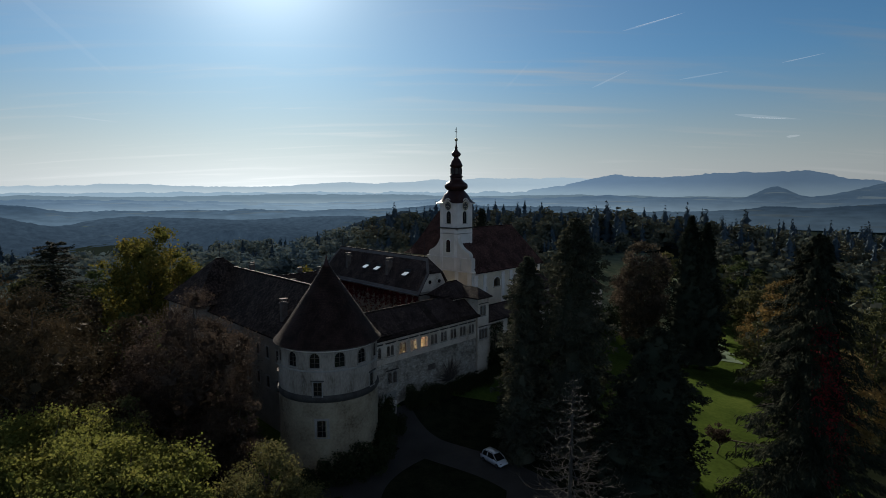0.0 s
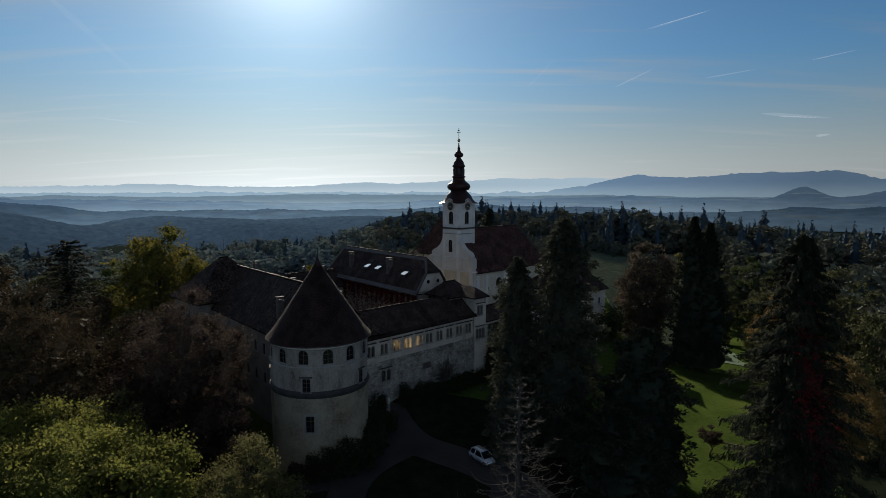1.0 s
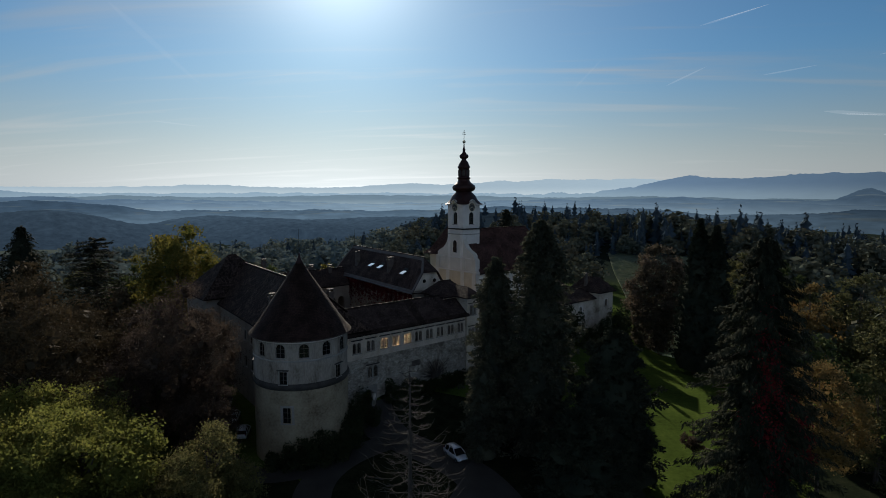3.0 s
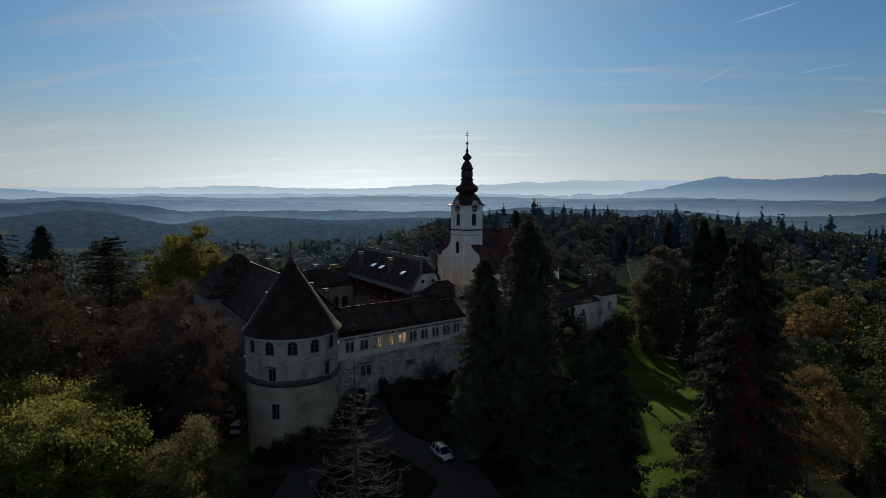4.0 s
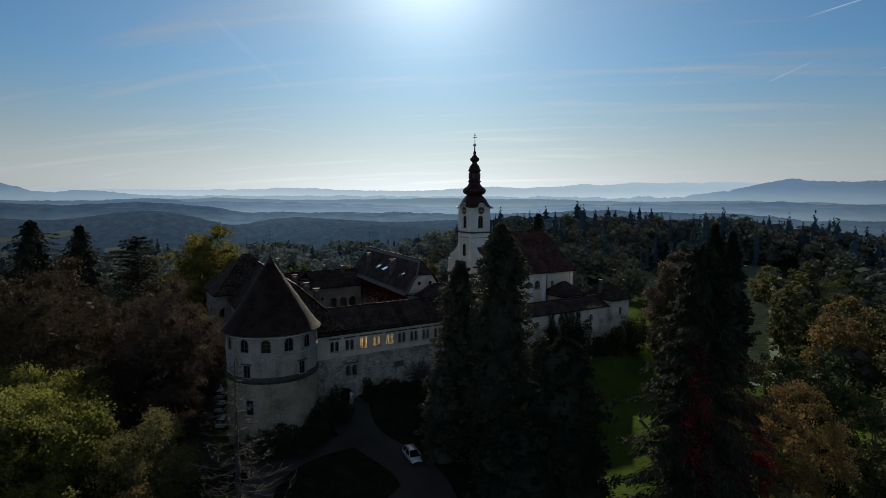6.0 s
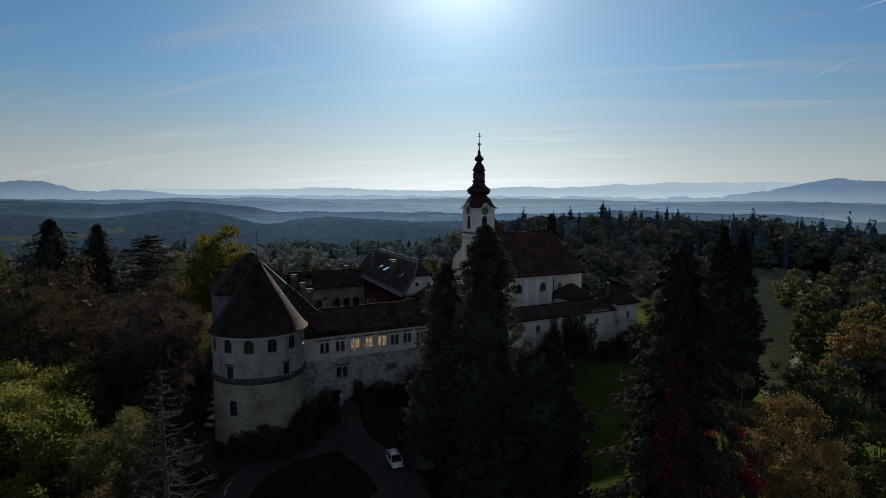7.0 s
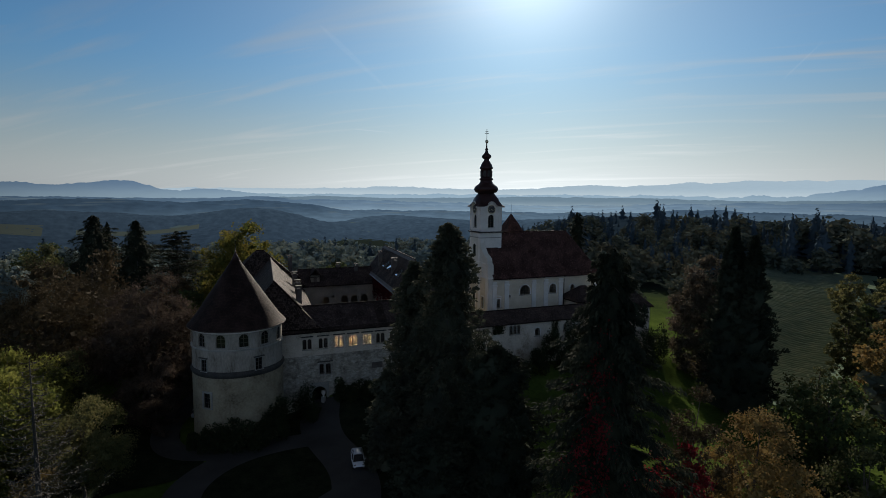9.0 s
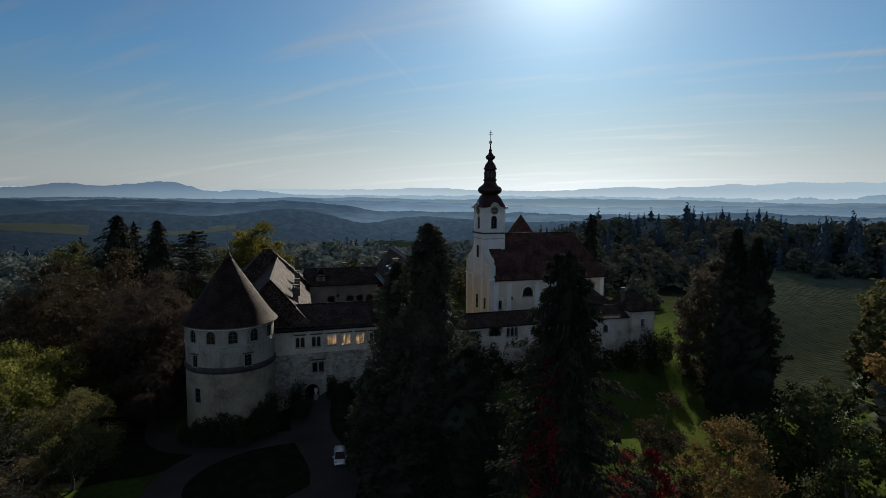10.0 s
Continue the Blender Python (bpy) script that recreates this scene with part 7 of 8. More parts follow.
# ivy and shrubs round the tower's foot and along the arcade wing
for i, (deg, r, h) in enumerate(((-112, 1.9, 5.0), (-95, 2.0, 5.4), (-80, 2.0, 5.2), (-65, 1.9, 5.2), (-50, 1.9, 5.8), (-38, 1.7, 7.4), (-128, 1.7, 4.0), (-145, 1.6, 3.0))):
    x, y = castle_xy(RT_A + 7.6 * math.cos(radians(deg)), RT_N + 7.6 * math.sin(radians(deg)))
    shrub(x, y, r, h, IVY_LEAF, "dark ivy and laurel mounded against the tower's foot", 80 + i, 2400, 0.26, "ivy_shrub")
for i, (a, n, r, h) in enumerate(((-3.9, -2.6, 1.9, 6.0), (-3.0, -4.6, 1.6, 3.2), (2.3, -2.2, 1.0, 4.2), (4.6, -2.4, 1.6, 3.4), (6.8, -2.6, 1.9, 3.9), (9.6, -2.6, 1.9, 3.0), (12.0, -2.8, 2.0, 2.6), (15.5, -2.6, 2.0, 2.8), (18.5, -2.6, 2.2, 2.6), (21.8, -2.8, 2.0, 3.0))):
    x, y = castle_xy(a, n)
    shrub(x, y, r, h, IVY_LEAF, "clipped dark yew shrub below the castle wall", 100 + i, 2200, 0.24, "yew_shrub")
for i, (a, n, r, h) in enumerate(((26, -1.5, 2.2, 6), (29, -2.5, 2.4, 8), (33, -2, 2.2, 7), (37, -2.6, 2.4, 3.6), (41, -2.4, 2.0, 5.5), (44.5, -1.5, 2.0, 8.6), (50.5, -1.6, 2.2, 9.6), (53.5, -1.6, 2.0, 8.4), (47.5, -2, 2.4, 5), (58, -2.5, 2.2, 4.2), (62, -3.4, 2.3, 7.4), (66.5, -3.4, 2.4, 9.6), (70.2, -2.4, 2.2, 9.0), (72.2, 2.5, 1.8, 3.2))):
    x, y = castle_xy(a, n)
    shrub(x, y, r, h, IVY_LEAF, "dark evergreen shrub along the low wing", 120 + i, 2200, 0.32, "evergreen_shrub")
rng = np.random.default_rng(150)
for a0, a1, z0, z1 in ((49.5, 53.5, 4, 11.2), (46.2, 47.6, 6, 11.3), (54.4, 55.4, 7, 11.3), (27.0, 31.0, 4, 10.8), (33.0, 35.0, 9.6, 11.4)):
    k = int(300 * (a1 - a0))
    pts = np.stack([rng.uniform(a0, a1, k) + rng.normal(0, 0.25, k), 1.2 - np.abs(rng.normal(0, 0.14, k)), rng.uniform(z0, z1, k)], -1)
    leaf_patch("ivy", rng, pts, IVY_LEAF, 0.3, "dark ivy hanging on the white wall", parent_m=CASTLE)
k = 5200
drape = rng.integers(0, 17, k)
fall = np.abs(rng.normal(0, 1.0, k)) * (1.6 + 1.3 * ((drape * 7) % 5) / 4)
along_n = np.where(rng.random(k) < 0.3, rng.uniform(0.5, 33, k), 1.2 + drape * 1.9 + rng.normal(0, 0.34, k))
fall = np.where(rng.random(k) < 0.3, fall * 0.25, fall)
pts = np.stack([rng.uniform(-HW - 0.5, -HW - 0.02, k), along_n, 16.3 - fall], -1)
leaf_patch("red_creeper", rng, pts, DULL_RED_LEAF, 0.34, "dull red creeper hanging in drapes over the courtyard arcade", parent_m=at(20.6, 10.0, 0, -5.5))
# leafless climber fanned on the rubble wall
fan = []
for i in range(80):
    a = radians(90 + rng.uniform(-75, 75))
    ln = rng.uniform(1.8, 5.2) * (1.0 - 0.35 * abs(math.cos(a)))
    s = np.linspace(0, 1, 8)
    bend = rng.uniform(-0.5, 0.5)
    fan.append(tube(np.stack([13.6 + np.cos(a + bend * s) * ln * s, -0.32 - 0.3 * s * rng.random(), 3.2 + np.sin(a + bend * s) * ln * s], -1), np.linspace(0.09, 0.02, 8), 4))
v, q = joined(fan)
fan_ob = link_mesh("bare_climber", quick_mesh("bare_climber", v, q, True), BARK)
fan_ob.matrix_basis = CASTLE
tagged(fan_ob, "leafless climber fanned over the rubble wall", "climber")
tree("fruit_tree", 41.2, 82.2, 2.0, 1.9, COPPER_LEAF, "small gnarled fruit tree on the lawn", 0.3, 26, 110, 0.2, 160, 0.12, group="")
shrub(44.5, 74.0, 2.6, 3.0, OLIVE_LEAF, "olive shrub at the spruce's foot", 161, 2600, 0.24)
shrub(36.5, 68.5, 2.4, 2.2, OLIVE_LEAF, "low flowering shrub by the lawn", 162, 2400, 0.22)
shrub(48.0, 150.0, 2.2, 2.0, AMBER_LEAF, "yellowing shrub by the vineyard", 163, 1500, 0.3)

# vineyard: rows of vines on the far slope, with turf between them
rng = np.random.default_rng(170)
si, sj = np.meshgrid(np.linspace(-4, 172, 60), np.linspace(0, 74, 34), indexing="ij")
vx, vy = 50 + si * 0.1 + sj, 146 + si - 0.42 * sj
fi, fj = np.meshgrid(np.arange(59), np.arange(33), indexing="ij")
inside = (vx < 74 + 0.26 * (vy - 146))[:-1, :-1]
fi, fj = fi[inside], fj[inside]
fq = np.stack([fi * 34 + fj, fi * 34 + fj + 1, (fi + 1) * 34 + fj + 1, (fi + 1) * 34 + fj], -1)
turf = link_mesh("vineyard_ground", quick_mesh("vineyard_ground", np.stack([vx, vy, height(vx, vy) + 0.14], -1).reshape(-1, 3), fq, True), VINE_TURF)
tagged(turf, "pale turf between the vine rows", "ground", kind="structure")
vineyard = thing("vineyard", pose(60, 150, ground_at(60, 150)), "rows of vines trained along the slope", "vineyard")
base = np.array([60, 150, ground_at(60, 150)])
for i in range(78):
    # each row a trimmed wall of leaves, thin and uneven
    s0 = np.arange(0, 72, 0.9)
    x, y = 50 + i * 0.215 + s0, 146 + i * 2.15 - 0.42 * s0 + 0.3 * np.sin(s0 / 17 + i * 0.05)
    ok = (np.hypot(x - 56, y - 124) > 9) & (x < 72 + 0.25 * (y - 146))
    x, y = x[ok], y[ok]
    if len(x) < 4:
        continue
    z, nx = height(x, y), len(x)
    thick, top = rng.uniform(0.06, 0.2, nx), rng.uniform(0.85, 1.1, nx)
    ring = [np.column_stack([x + 0.38 * sd * thick, y + 0.92 * sd * thick, z + hh * top]) for sd, hh in ((-1, 0.2), (-1, 0.9), (0.2, 1.0), (1, 0.85), (1, 0.2))]
    v = np.stack(ring, 1).reshape(-1, 3)
    a_, b_ = np.meshgrid(np.arange(nx - 1), np.arange(4), indexing="ij")
    q = np.stack([a_ * 5 + b_, a_ * 5 + b_ + 1, (a_ + 1) * 5 + b_ + 1, (a_ + 1) * 5 + b_], -1).reshape(-1, 4)
    link_mesh("vine_hedge", quick_mesh("vine_hedge", v - base, q, True), VINES, vineyard)


# woods on the rise behind, and down the valley sides
def ragged_spruce(rng, tiers=6, sides=10):
    """A distant spruce one unit high: tiers of separate drooping boughs round a stem."""
    rings = []
    wide, power, blunt = rng.uniform(0.14, 0.24), rng.uniform(0.42, 0.8), rng.uniform(0.82, 0.98)
    for k in range(tiers):
        u = 0.05 + 0.93 * k / tiers * blunt
        big = wide * (1 - u) ** power + 0.012
        a = np.arange(sides) * 2 * np.pi / sides + k * 0.63
        bough = np.where(np.arange(sides) % 2, 0.42, 1.0) * rng.uniform(0.7, 1.25, sides)
        for rad, dz in ((big, -0.05), (big * 0.35, 0.05)):
            rr = rad * (bough if rad == big else 1.0)
            rings.append(np.stack([np.cos(a) * rr, np.sin(a) * rr, u + dz * rng.uniform(0.4, 1.3, sides)], -1))
    rings.append(np.tile([[rng.normal(0, 0.02), rng.normal(0, 0.02), 0.06 + 0.94 * blunt]], (sides, 1)) + rng.normal(0, 0.003, (sides, 3)))
    v = np.concatenate(rings)
    i, j = np.meshgrid(np.arange(len(rings) - 1), np.arange(sides), indexing="ij")
    k = (j + 1) % sides
    q = np.stack([i * sides + j, i * sides + k, (i + 1) * sides + k, (i + 1) * sides + j], -1).reshape(-1, 4)
    return joined([(v, q), needle_sprays(rng, 1.0, wide * 1.15, 0.06, spruce_shape, 20, 5, 0.1, 0.35, 0.085, 0, 0.3, 0.5, 0.5)])


def rounded_crown(rng, clumps=13, per=18):
    """A distant broad-leaved crown one unit high: clumps of leaf sprays round a thick middle."""
    pieces = []
    for k in range(clumps):
        t, u = k * 2.39996 + rng.uniform(-0.4, 0.4), (k + 0.5) / clumps
        cr = 0.3 * math.sin(math.pi * min(0.93, 0.2 + 0.78 * u)) * rng.uniform(0.6, 1.1)
        c = np.array([cr * math.cos(t), cr * math.sin(t), 0.2 + 0.66 * u])
        b = rng.uniform(0.09, 0.17)
        d = unit(rng.normal(size=(per, 3)) + np.array([0, 0, 0.35]))
        nrm = unit(d * 0.5 + unit(rng.normal(size=(per, 3))))
        along = unit(np.cross(nrm, unit(rng.normal(size=(per, 3)))))
        ln = 0.105 * rng.uniform(0.5, 1.4, per)
        pieces.append(leaf_quads(c + d * b * rng.uniform(0.3, 1.15, (per, 1)), along, np.cross(nrm, along), ln, ln * 0.8))
    m = 46
    heart = unit(rng.normal(size=(m, 3))) * rng.uniform(0.05, 0.24, (m, 1)) + np.array([0, 0, 0.48])
    along = unit(rng.normal(size=(m, 3)))
    pieces.append(leaf_quads(heart, along, unit(np.cross(along, rng.normal(size=(m, 3)))), np.full(m, 0.2), np.full(m, 0.17)))
    return joined(pieces)


def woods(name, spots, leaf, label, kind_of, seed):
    rng = np.random.default_rng(seed)
    protos = [ragged_spruce(rng) if kind_of == "conifer" else rounded_crown(rng) for k in range(7)]
    pieces = []
    for x, y, h in spots:
        p, q = protos[int(rng.integers(0, 7))]
        t = rng.uniform(0, 6.28)
        c, s = math.cos(t), math.sin(t)
        w = rng.uniform(0.9, 1.3) if kind_of == "conifer" else rng.uniform(1.15, 1.55)
        m = np.array([[c * w, -s * w, 0], [s * w, c * w, 0], [0, 0, 1]]) * h
        pieces.append((p @ m.T + np.array([x, y, ground_at(x, y) - 0.3]), q))
    v, q = joined(pieces)
    ob = link_mesh(name, quick_mesh(name, v, q, True), leaf)
    return tagged(ob, label, "woods", kind="stuff")


rng = np.random.default_rng(200)


def scatter(count, az0, az1, r0, r1, h0, h1):
    out = []
    while len(out) < count:
        az, r = radians(rng.uniform(az0, az1)), math.sqrt(rng.uniform(r0 ** 2, r1 ** 2))
        x, y = r * math.sin(az), r * math.cos(az)
        if 48 < x < 128 and 138 < y < 296 and x < 70 + 0.35 * (y - 138):
            continue
        stand = 0.95 + 0.3 * math.sin(x / 31 + 2.0 * math.sin(y / 47)) * math.cos(y / 38 + 0.7)
        out.append((x, y, rng.uniform(h0, h1) * stand * rng.choice((0.8, 1.0, 1.0, 1.2))))
    return out


woods("woods", scatter(560, -9, 50, 290, 440, 9, 18), WOODS_HAZY_GREEN, "dark spruce wood on the rise behind the castle", "conifer", 201)
woods("woods", scatter(460, -9, 50, 215, 420, 9, 15), WOODS_HAZY_MIXED, "mixed broad-leaved wood on the rise", "broad", 202)
woods("woods", scatter(210, -36, -6, 195, 380, 9, 14), WOODS_HAZY_VALLEY, "mixed wood falling to the valley", "broad", 203)
woods("woods", scatter(250, -40, -5, 260, 430, 8, 14), WOODS_HAZY_GREEN, "spruce wood on the valley side", "conifer", 204)
woods("woods", scatter(300, -84, -26, 165, 400, 8, 14), WOODS_HAZY_VALLEY, "mixed woods below the park", "broad", 205)
woods("woods", scatter(90, -84, -36, 300, 430, 9, 15), WOODS_HAZY_GREEN, "dark woods across the valley floor", "conifer", 206)
woods("woods", scatter(85, 30, 54, 150, 260, 9, 16), WOODS_HAZY_MIXED, "mixed trees beyond the vineyard", "broad", 207)

# closed canopy of the farther woods and fields down the valley: a rolling sheet
rc = 390 * np.exp(np.arange(0, 192) * 0.0088)
ac = np.radians(np.arange(-96, 62, 0.34))
cr_, ca_ = np.meshgrid(rc, ac, indexing="ij")
cx_, cy_ = cr_ * np.sin(ca_), cr_ * np.cos(ca_)
dome = np.zeros(cx_.shape)
rng = np.random.default_rng(230)
for cell, amp in ((10.0, 5.0), (19.0, 6.0)):
    gx0, gy0 = np.floor(cx_ / cell), np.floor(cy_ / cell)
    best = np.full(cx_.shape, 9.0)
    for ox in (-1, 0, 1):
        for oy in (-1, 0, 1):
            ix, iy = gx0 + ox, gy0 + oy
            jx = (np.sin(ix * 127.1 + iy * 311.7) * 43758.5453) % 1.0
            jy = (np.sin(ix * 269.5 + iy * 183.3) * 24634.6345) % 1.0
            best = np.minimum(best, np.hypot(cx_ / cell - ix - jx, cy_ / cell - iy - jy))
    dome += amp * np.sqrt(np.clip(1 - best, 0, 1))
azd = np.degrees(ca_)
hills = 9 * np.sin(cx_ / 260 + 0.6) * np.cos(cy_ / 190 + 1.1) + 6 * np.sin(cx_ / 110 + cy_ / 125 + 2) * ease((cr_ - 500) / 400)
for caz, far, up, spread, deep in ((-40, 1500, 34, 7, 260), (-56, 1700, 30, 12, 300), (-74, 1400, 40, 12, 300), (-20, 1250, 12, 8, 160), (-6, 1600, 14, 7, 200), (-30, 900, 10, 6, 120)):
    hills += up * np.exp(-(((azd - caz) / spread) ** 2) - ((cr_ - far) / deep) ** 2)
patch = np.sin(cx_ / 170 + 0.6) * np.cos(cy_ / 120 + 1.1) + 0.5 * np.sin(cx_ / 60 + cy_ / 75)
cover = ease((1.15 - patch) / 0.15)
zc_ = height(cx_, cy_) + hills * ease((cr_ - 460) / 300) + cover * (3.0 + dome) * ease((cr_ - 385) / 50) - 1.5
zc_ -= 34 * ease((azd + 9) / 7) * ease((cr_ - 440) / 130)
nr, na = cx_.shape
ii, jj = np.meshgrid(np.arange(nr - 1), np.arange(na - 1), indexing="ij")
jj_ok = azd[0, :-1] < 44.0
ii, jj = ii[:, jj_ok], jj[:, jj_ok]
cq = np.stack([ii * na + jj, ii * na + jj + 1, (ii + 1) * na + jj + 1, (ii + 1) * na + jj], -1).reshape(-1, 4)
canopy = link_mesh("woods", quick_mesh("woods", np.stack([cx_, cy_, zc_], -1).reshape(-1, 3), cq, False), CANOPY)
for a0, a1, r0_, r1_ in ((-44.5, -37.5, 880, 1010), (-66, -58, 1230, 1400), (-56, -46, 1280, 1370)):
    pi_, pj_ = np.where((rc > r0_) & (rc < r1_))[0], np.where((azd[0] > a0) & (azd[0] < a1))[0]
    mx_, my_, mz_ = (g[np.ix_(pi_, pj_)] for g in (cx_, cy_, height(cx_, cy_) + hills * ease((cr_ - 460) / 300) + 11))
    k1, k2 = len(pi_), len(pj_)
    mi, mj = np.meshgrid(np.arange(k1 - 1), np.arange(k2 - 1), indexing="ij")
    mq = np.stack([mi * k2 + mj, mi * k2 + mj + 1, (mi + 1) * k2 + mj + 1, (mi + 1) * k2 + mj], -1).reshape(-1, 4)
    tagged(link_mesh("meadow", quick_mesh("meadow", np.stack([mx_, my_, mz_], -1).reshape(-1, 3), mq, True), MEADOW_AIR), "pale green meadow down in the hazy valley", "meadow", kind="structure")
tagged(canopy, "closed canopy of the woods down the valley", "woods", kind="stuff")

# cars ----------------------------------------------------------------------
def car(x, y, heading, paint, label, name="car"):
    """A compact people carrier: body from lofted sections, glasshouse, wheels with rims, lights, mirrors."""
    z = ground_at(x, y) + 0.14
    c = thing(name, pose(x, y, z, 0, 0, heading), label, "car", "parked cars")
    # sections along the length: x, half width, sill height, shoulder height
    secs = [(-2.08, 0.74, 0.42, 0.86), (-1.98, 0.82, 0.3, 0.98), (-1.2, 0.87, 0.24, 1.0), (0.0, 0.88, 0.24, 0.98), (0.9, 0.87, 0.24, 0.96), (1.5, 0.84, 0.26, 0.88), (1.98, 0.76, 0.32, 0.74), (2.12, 0.6, 0.42, 0.62)]
    bm = bmesh.new()
    rings = []
    for sx, w, lo, hi in secs:
        ring = [(sx, -w * 0.92, lo), (sx, -w, (lo + hi) / 2), (sx, -w * 0.97, hi - 0.06), (sx, -w * 0.88, hi), (sx, w * 0.88, hi), (sx, w * 0.97, hi - 0.06), (sx, w, (lo + hi) / 2), (sx, w * 0.92, lo)]
        rings.append([bm.verts.new(p) for p in ring])
    for p, q in zip(rings, rings[1:]):
        for i in range(8):
            bm.faces.new((p[i], p[(i + 1) % 8], q[(i + 1) % 8], q[i]))
    bm.faces.new(rings[0]), bm.faces.new(rings[-1])
    part("body", bm, paint, c, smooth=True)
    top = [(-1.92, 0.76, 0.95), (-1.55, 0.64, 1.5), (-1.0, 0.63, 1.58), (0.2, 0.62, 1.57), (0.55, 0.6, 1.5), (1.35, 0.74, 0.93)]
    bm = bmesh.new()
    rings = []
    for sx, w, h in top:
        rings.append([bm.verts.new(p) for p in ((sx, -w, h), (sx, w, h))])
    base = [(-1.92, 0.8, 0.93), (-1.5, 0.82, 0.95), (-1.0, 0.83, 0.96), (0.2, 0.83, 0.95), (0.55, 0.82, 0.94), (1.35, 0.78, 0.9)]
    bl = [[bm.verts.new(p) for p in ((sx, -w, h), (sx, w, h))] for sx, w, h in base]
    for i in range(5):
        bm.faces.new((rings[i][0], rings[i + 1][0], rings[i + 1][1], rings[i][1]))
        for k in (0, 1):
            bm.faces.new((bl[i][k], bl[i + 1][k], rings[i + 1][k], rings[i][k]))
    part("glasshouse", bm, CAR_GLASS, c, "dark windows")
    bm = bmesh.new()
    vs = [[bm.verts.new(p) for p in ((sx, -w, h), (sx, w, h))] for sx, w, h in ((-1.62, 0.64, 1.46), (-1.5, 0.66, 1.55), (-1.0, 0.66, 1.62), (0.2, 0.64, 1.61), (0.5, 0.62, 1.55))]
    for p, q in zip(vs, vs[1:]):
        bm.faces.new((p[0], q[0], q[1], p[1]))
    r = bmesh.ops.extrude_face_region(bm, geom=bm.faces[:])
    for v in r["geom"]:
        if isinstance(v, bmesh.types.BMVert):
            v.co.z += 0.04
    part("roof", bm, paint, c, smooth=True)
    for s in (-1, 1):
        for p, q in (((-1.5, 0.66, 1.5), (-1.6, 0.83, 0.95)), ((-0.55, 0.65, 1.58), (-0.6, 0.84, 0.96)), ((0.4, 0.63, 1.54), (1.3, 0.78, 0.92))):
            a, b = Vector((p[0], s * p[1], p[2])), Vector((q[0], s * q[1], q[2]))
            v, f = tube([tuple(a), tuple((a + b) / 2), tuple(b)], [0.05, 0.05, 0.06], 5)
            link_mesh("pillar", quick_mesh("pillar", v, f), paint, c)
        bm = bmesh.new()
        box(bm, 0.72, 0.9, s * 0.93 - 0.1, s * 0.93 + 0.1, 0.93, 1.06, bevel=0.03)
        part("mirror", bm, paint, c)
        bm = bmesh.new()
        box(bm, 1.82, 2.02, s * 0.58 - 0.16, s * 0.58 + 0.16, 0.62, 0.76, bevel=0.03)
        part("headlight", bm, SKYGLASS, c, "clear headlight")
        bm = bmesh.new()
        box(bm, -2.06, -1.94, s * 0.68 - 0.09, s * 0.68 + 0.09, 0.75, 1.05, bevel=0.02)
        part("tail_light", bm, RED_LEAF, c, "red tail light")
        v, f = tube([(-1.35, s * 0.58, 1.67), (-0.5, s * 0.58, 1.7), (0.3, s * 0.56, 1.66)], [0.025] * 3, 5)
        link_mesh("roof_rail", quick_mesh("roof_rail", v, f), RUBBER, c)
        for wx in (-1.3, 1.35):
            wheel = new("wheel")
            wheel.parent = c
            wheel.matrix_basis = pose(wx, s * 0.78, 0.32, 90)
            bm = bmesh.new()
            lathe(bm, [(0.2, -0.1), (0.29, -0.11), (0.32, -0.07), (0.32, 0.07), (0.29, 0.11), (0.2, 0.1)], 20)
            part("tyre", bm, RUBBER, wheel)
            bm = bmesh.new()
            lathe(bm, [(0.2, -0.115), (0.06, -0.125), (0.06, 0.125), (0.2, 0.115)], 14)
            part("rim", bm, ZINC, wheel)
    bm = bmesh.new()
    box(bm, 2.02, 2.14, -0.5, 0.5, 0.36, 0.5, bevel=0.03)
    part("grille", bm, RUBBER, c)
    return c


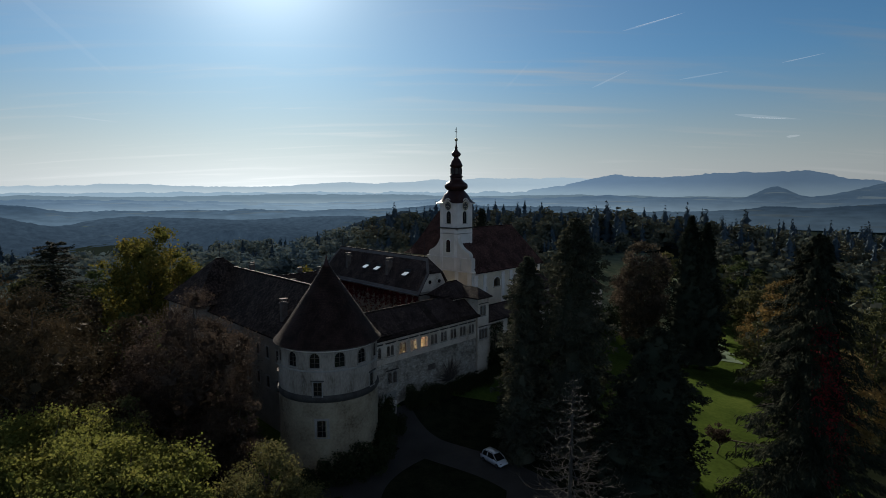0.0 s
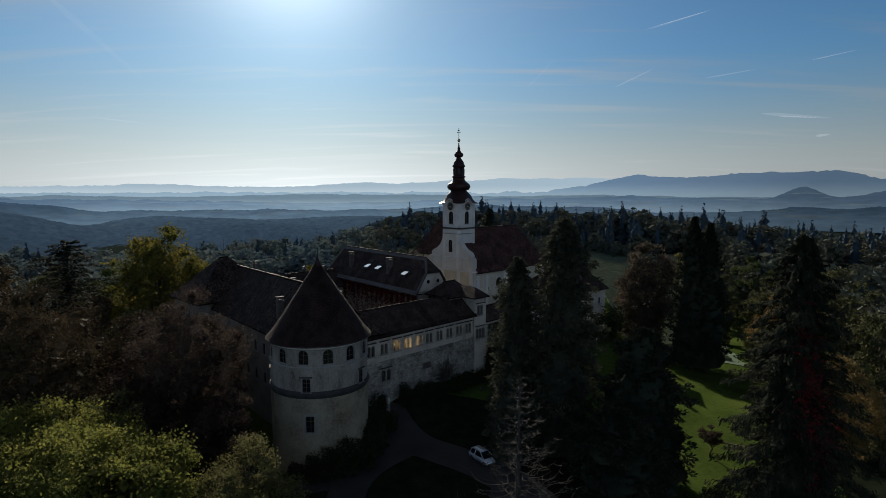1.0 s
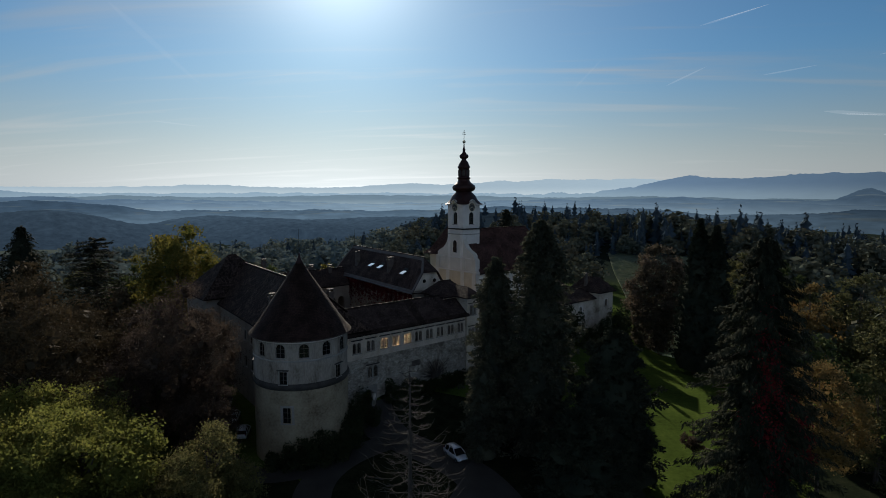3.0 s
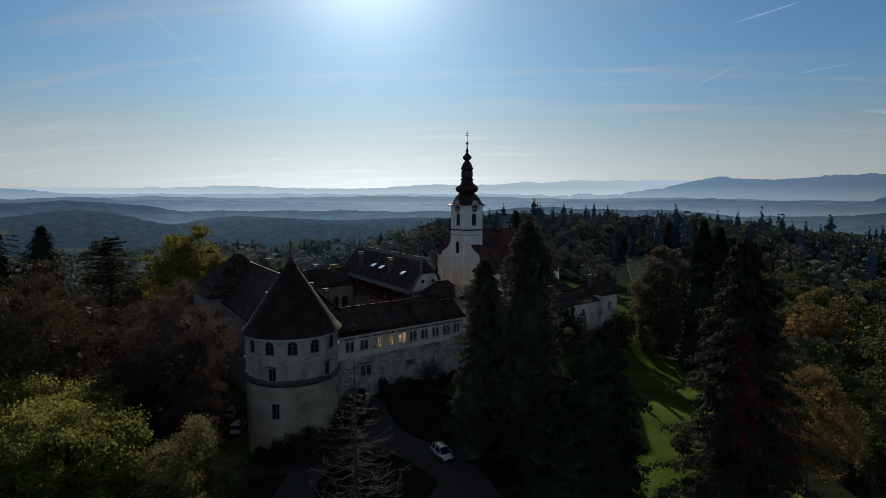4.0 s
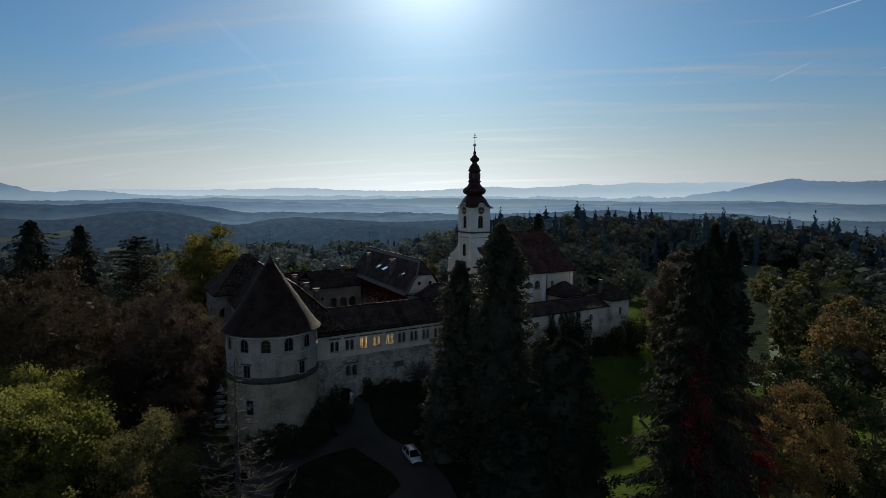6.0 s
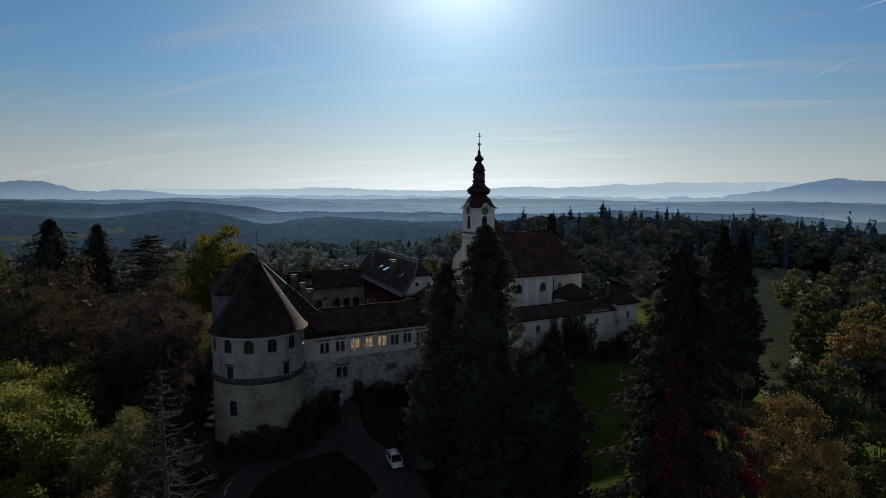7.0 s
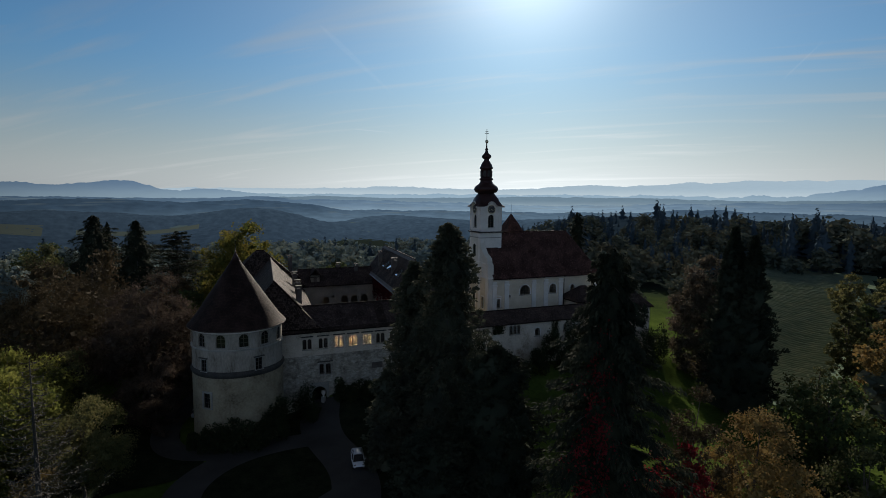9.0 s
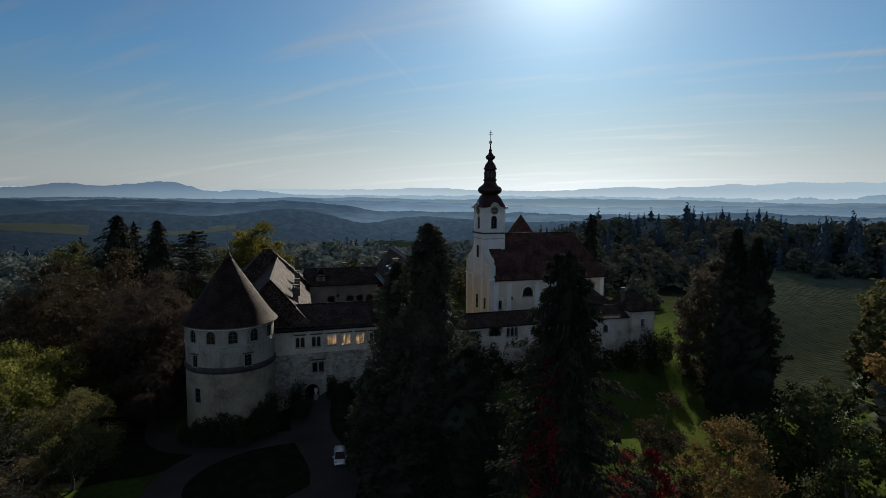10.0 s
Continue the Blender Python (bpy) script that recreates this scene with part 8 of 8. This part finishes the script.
car(7.0, 75.6, -52, CAR_PAINT, "silver compact people carrier parked on the drive")
car(-26.2, 79.0, 105, CAR_PAINT, "pale car parked beside the west wing")
car(-34.8, 90.2, 112, CAR_PAINT, "pale car parked along the west wing track")
car(-30.6, 84.6, 108, CAR_PAINT, "pale car parked between two others")

# wooden frame on the lawn
fr = thing("wooden_frame", pose(44.3, 82.3, ground_at(44.3, 82.3), 0, 0, -28), "weathered timber beam on posts on the lawn", "garden frame")
for x in (-0.4, 3.4):
    bm = bmesh.new()
    box(bm, x - 0.1, x + 0.1, -0.1, 0.1, -0.2, 1.95, bevel=0.02)
    part("post", bm, WOOD, fr)
bm = bmesh.new()
box(bm, -2.2, 4.2, -0.09, 0.09, 1.95, 2.13, bevel=0.02)
part("beam", bm, WOOD, fr)
bm = bmesh.new()
box(bm, -0.06, 0.06, -0.06, 0.06, 0, 0.9, pose(-0.4, 0, 1.3, 0, 45, 0))
part("brace", bm, WOOD, fr)

# slender garden figure on a pedestal
st = thing("garden_sculpture", pose(39.6, 101.2, ground_at(39.6, 101.2)), "slender dark garden sculpture on a low plinth", "sculpture")
bm = bmesh.new()
box(bm, -0.28, 0.28, -0.28, 0.28, -0.1, 0.35, bevel=0.03)
part("plinth", bm, STONE, st)
bm = bmesh.new()
lathe(bm, [(0.12, 0.35), (0.3, 0.6), (0.36, 0.95), (0.22, 1.25), (0.1, 1.5), (0.16, 1.75), (0.1, 2.0), (0.03, 2.5)], 16)
part("figure", bm, DARK_STONE, st, smooth=True)
# pale stone figure beside the gate
gx_, gy_ = castle_xy(-0.2, -1.2)
gs = thing("gate_vase", pose(gx_, gy_, ground_at(gx_, gy_)), "pale stone vase on a pedestal by the gate", "vase")
bm = bmesh.new()
box(bm, -0.3, 0.3, -0.3, 0.3, -0.1, 1.0, bevel=0.03)
part("pedestal", bm, STONE, gs)
bm = bmesh.new()
lathe(bm, [(0.15, 1.0), (0.1, 1.15), (0.3, 1.45), (0.36, 1.75), (0.28, 1.95), (0.34, 2.0)], 18)
part("vase", bm, WHITE_TRIM, gs, smooth=True)
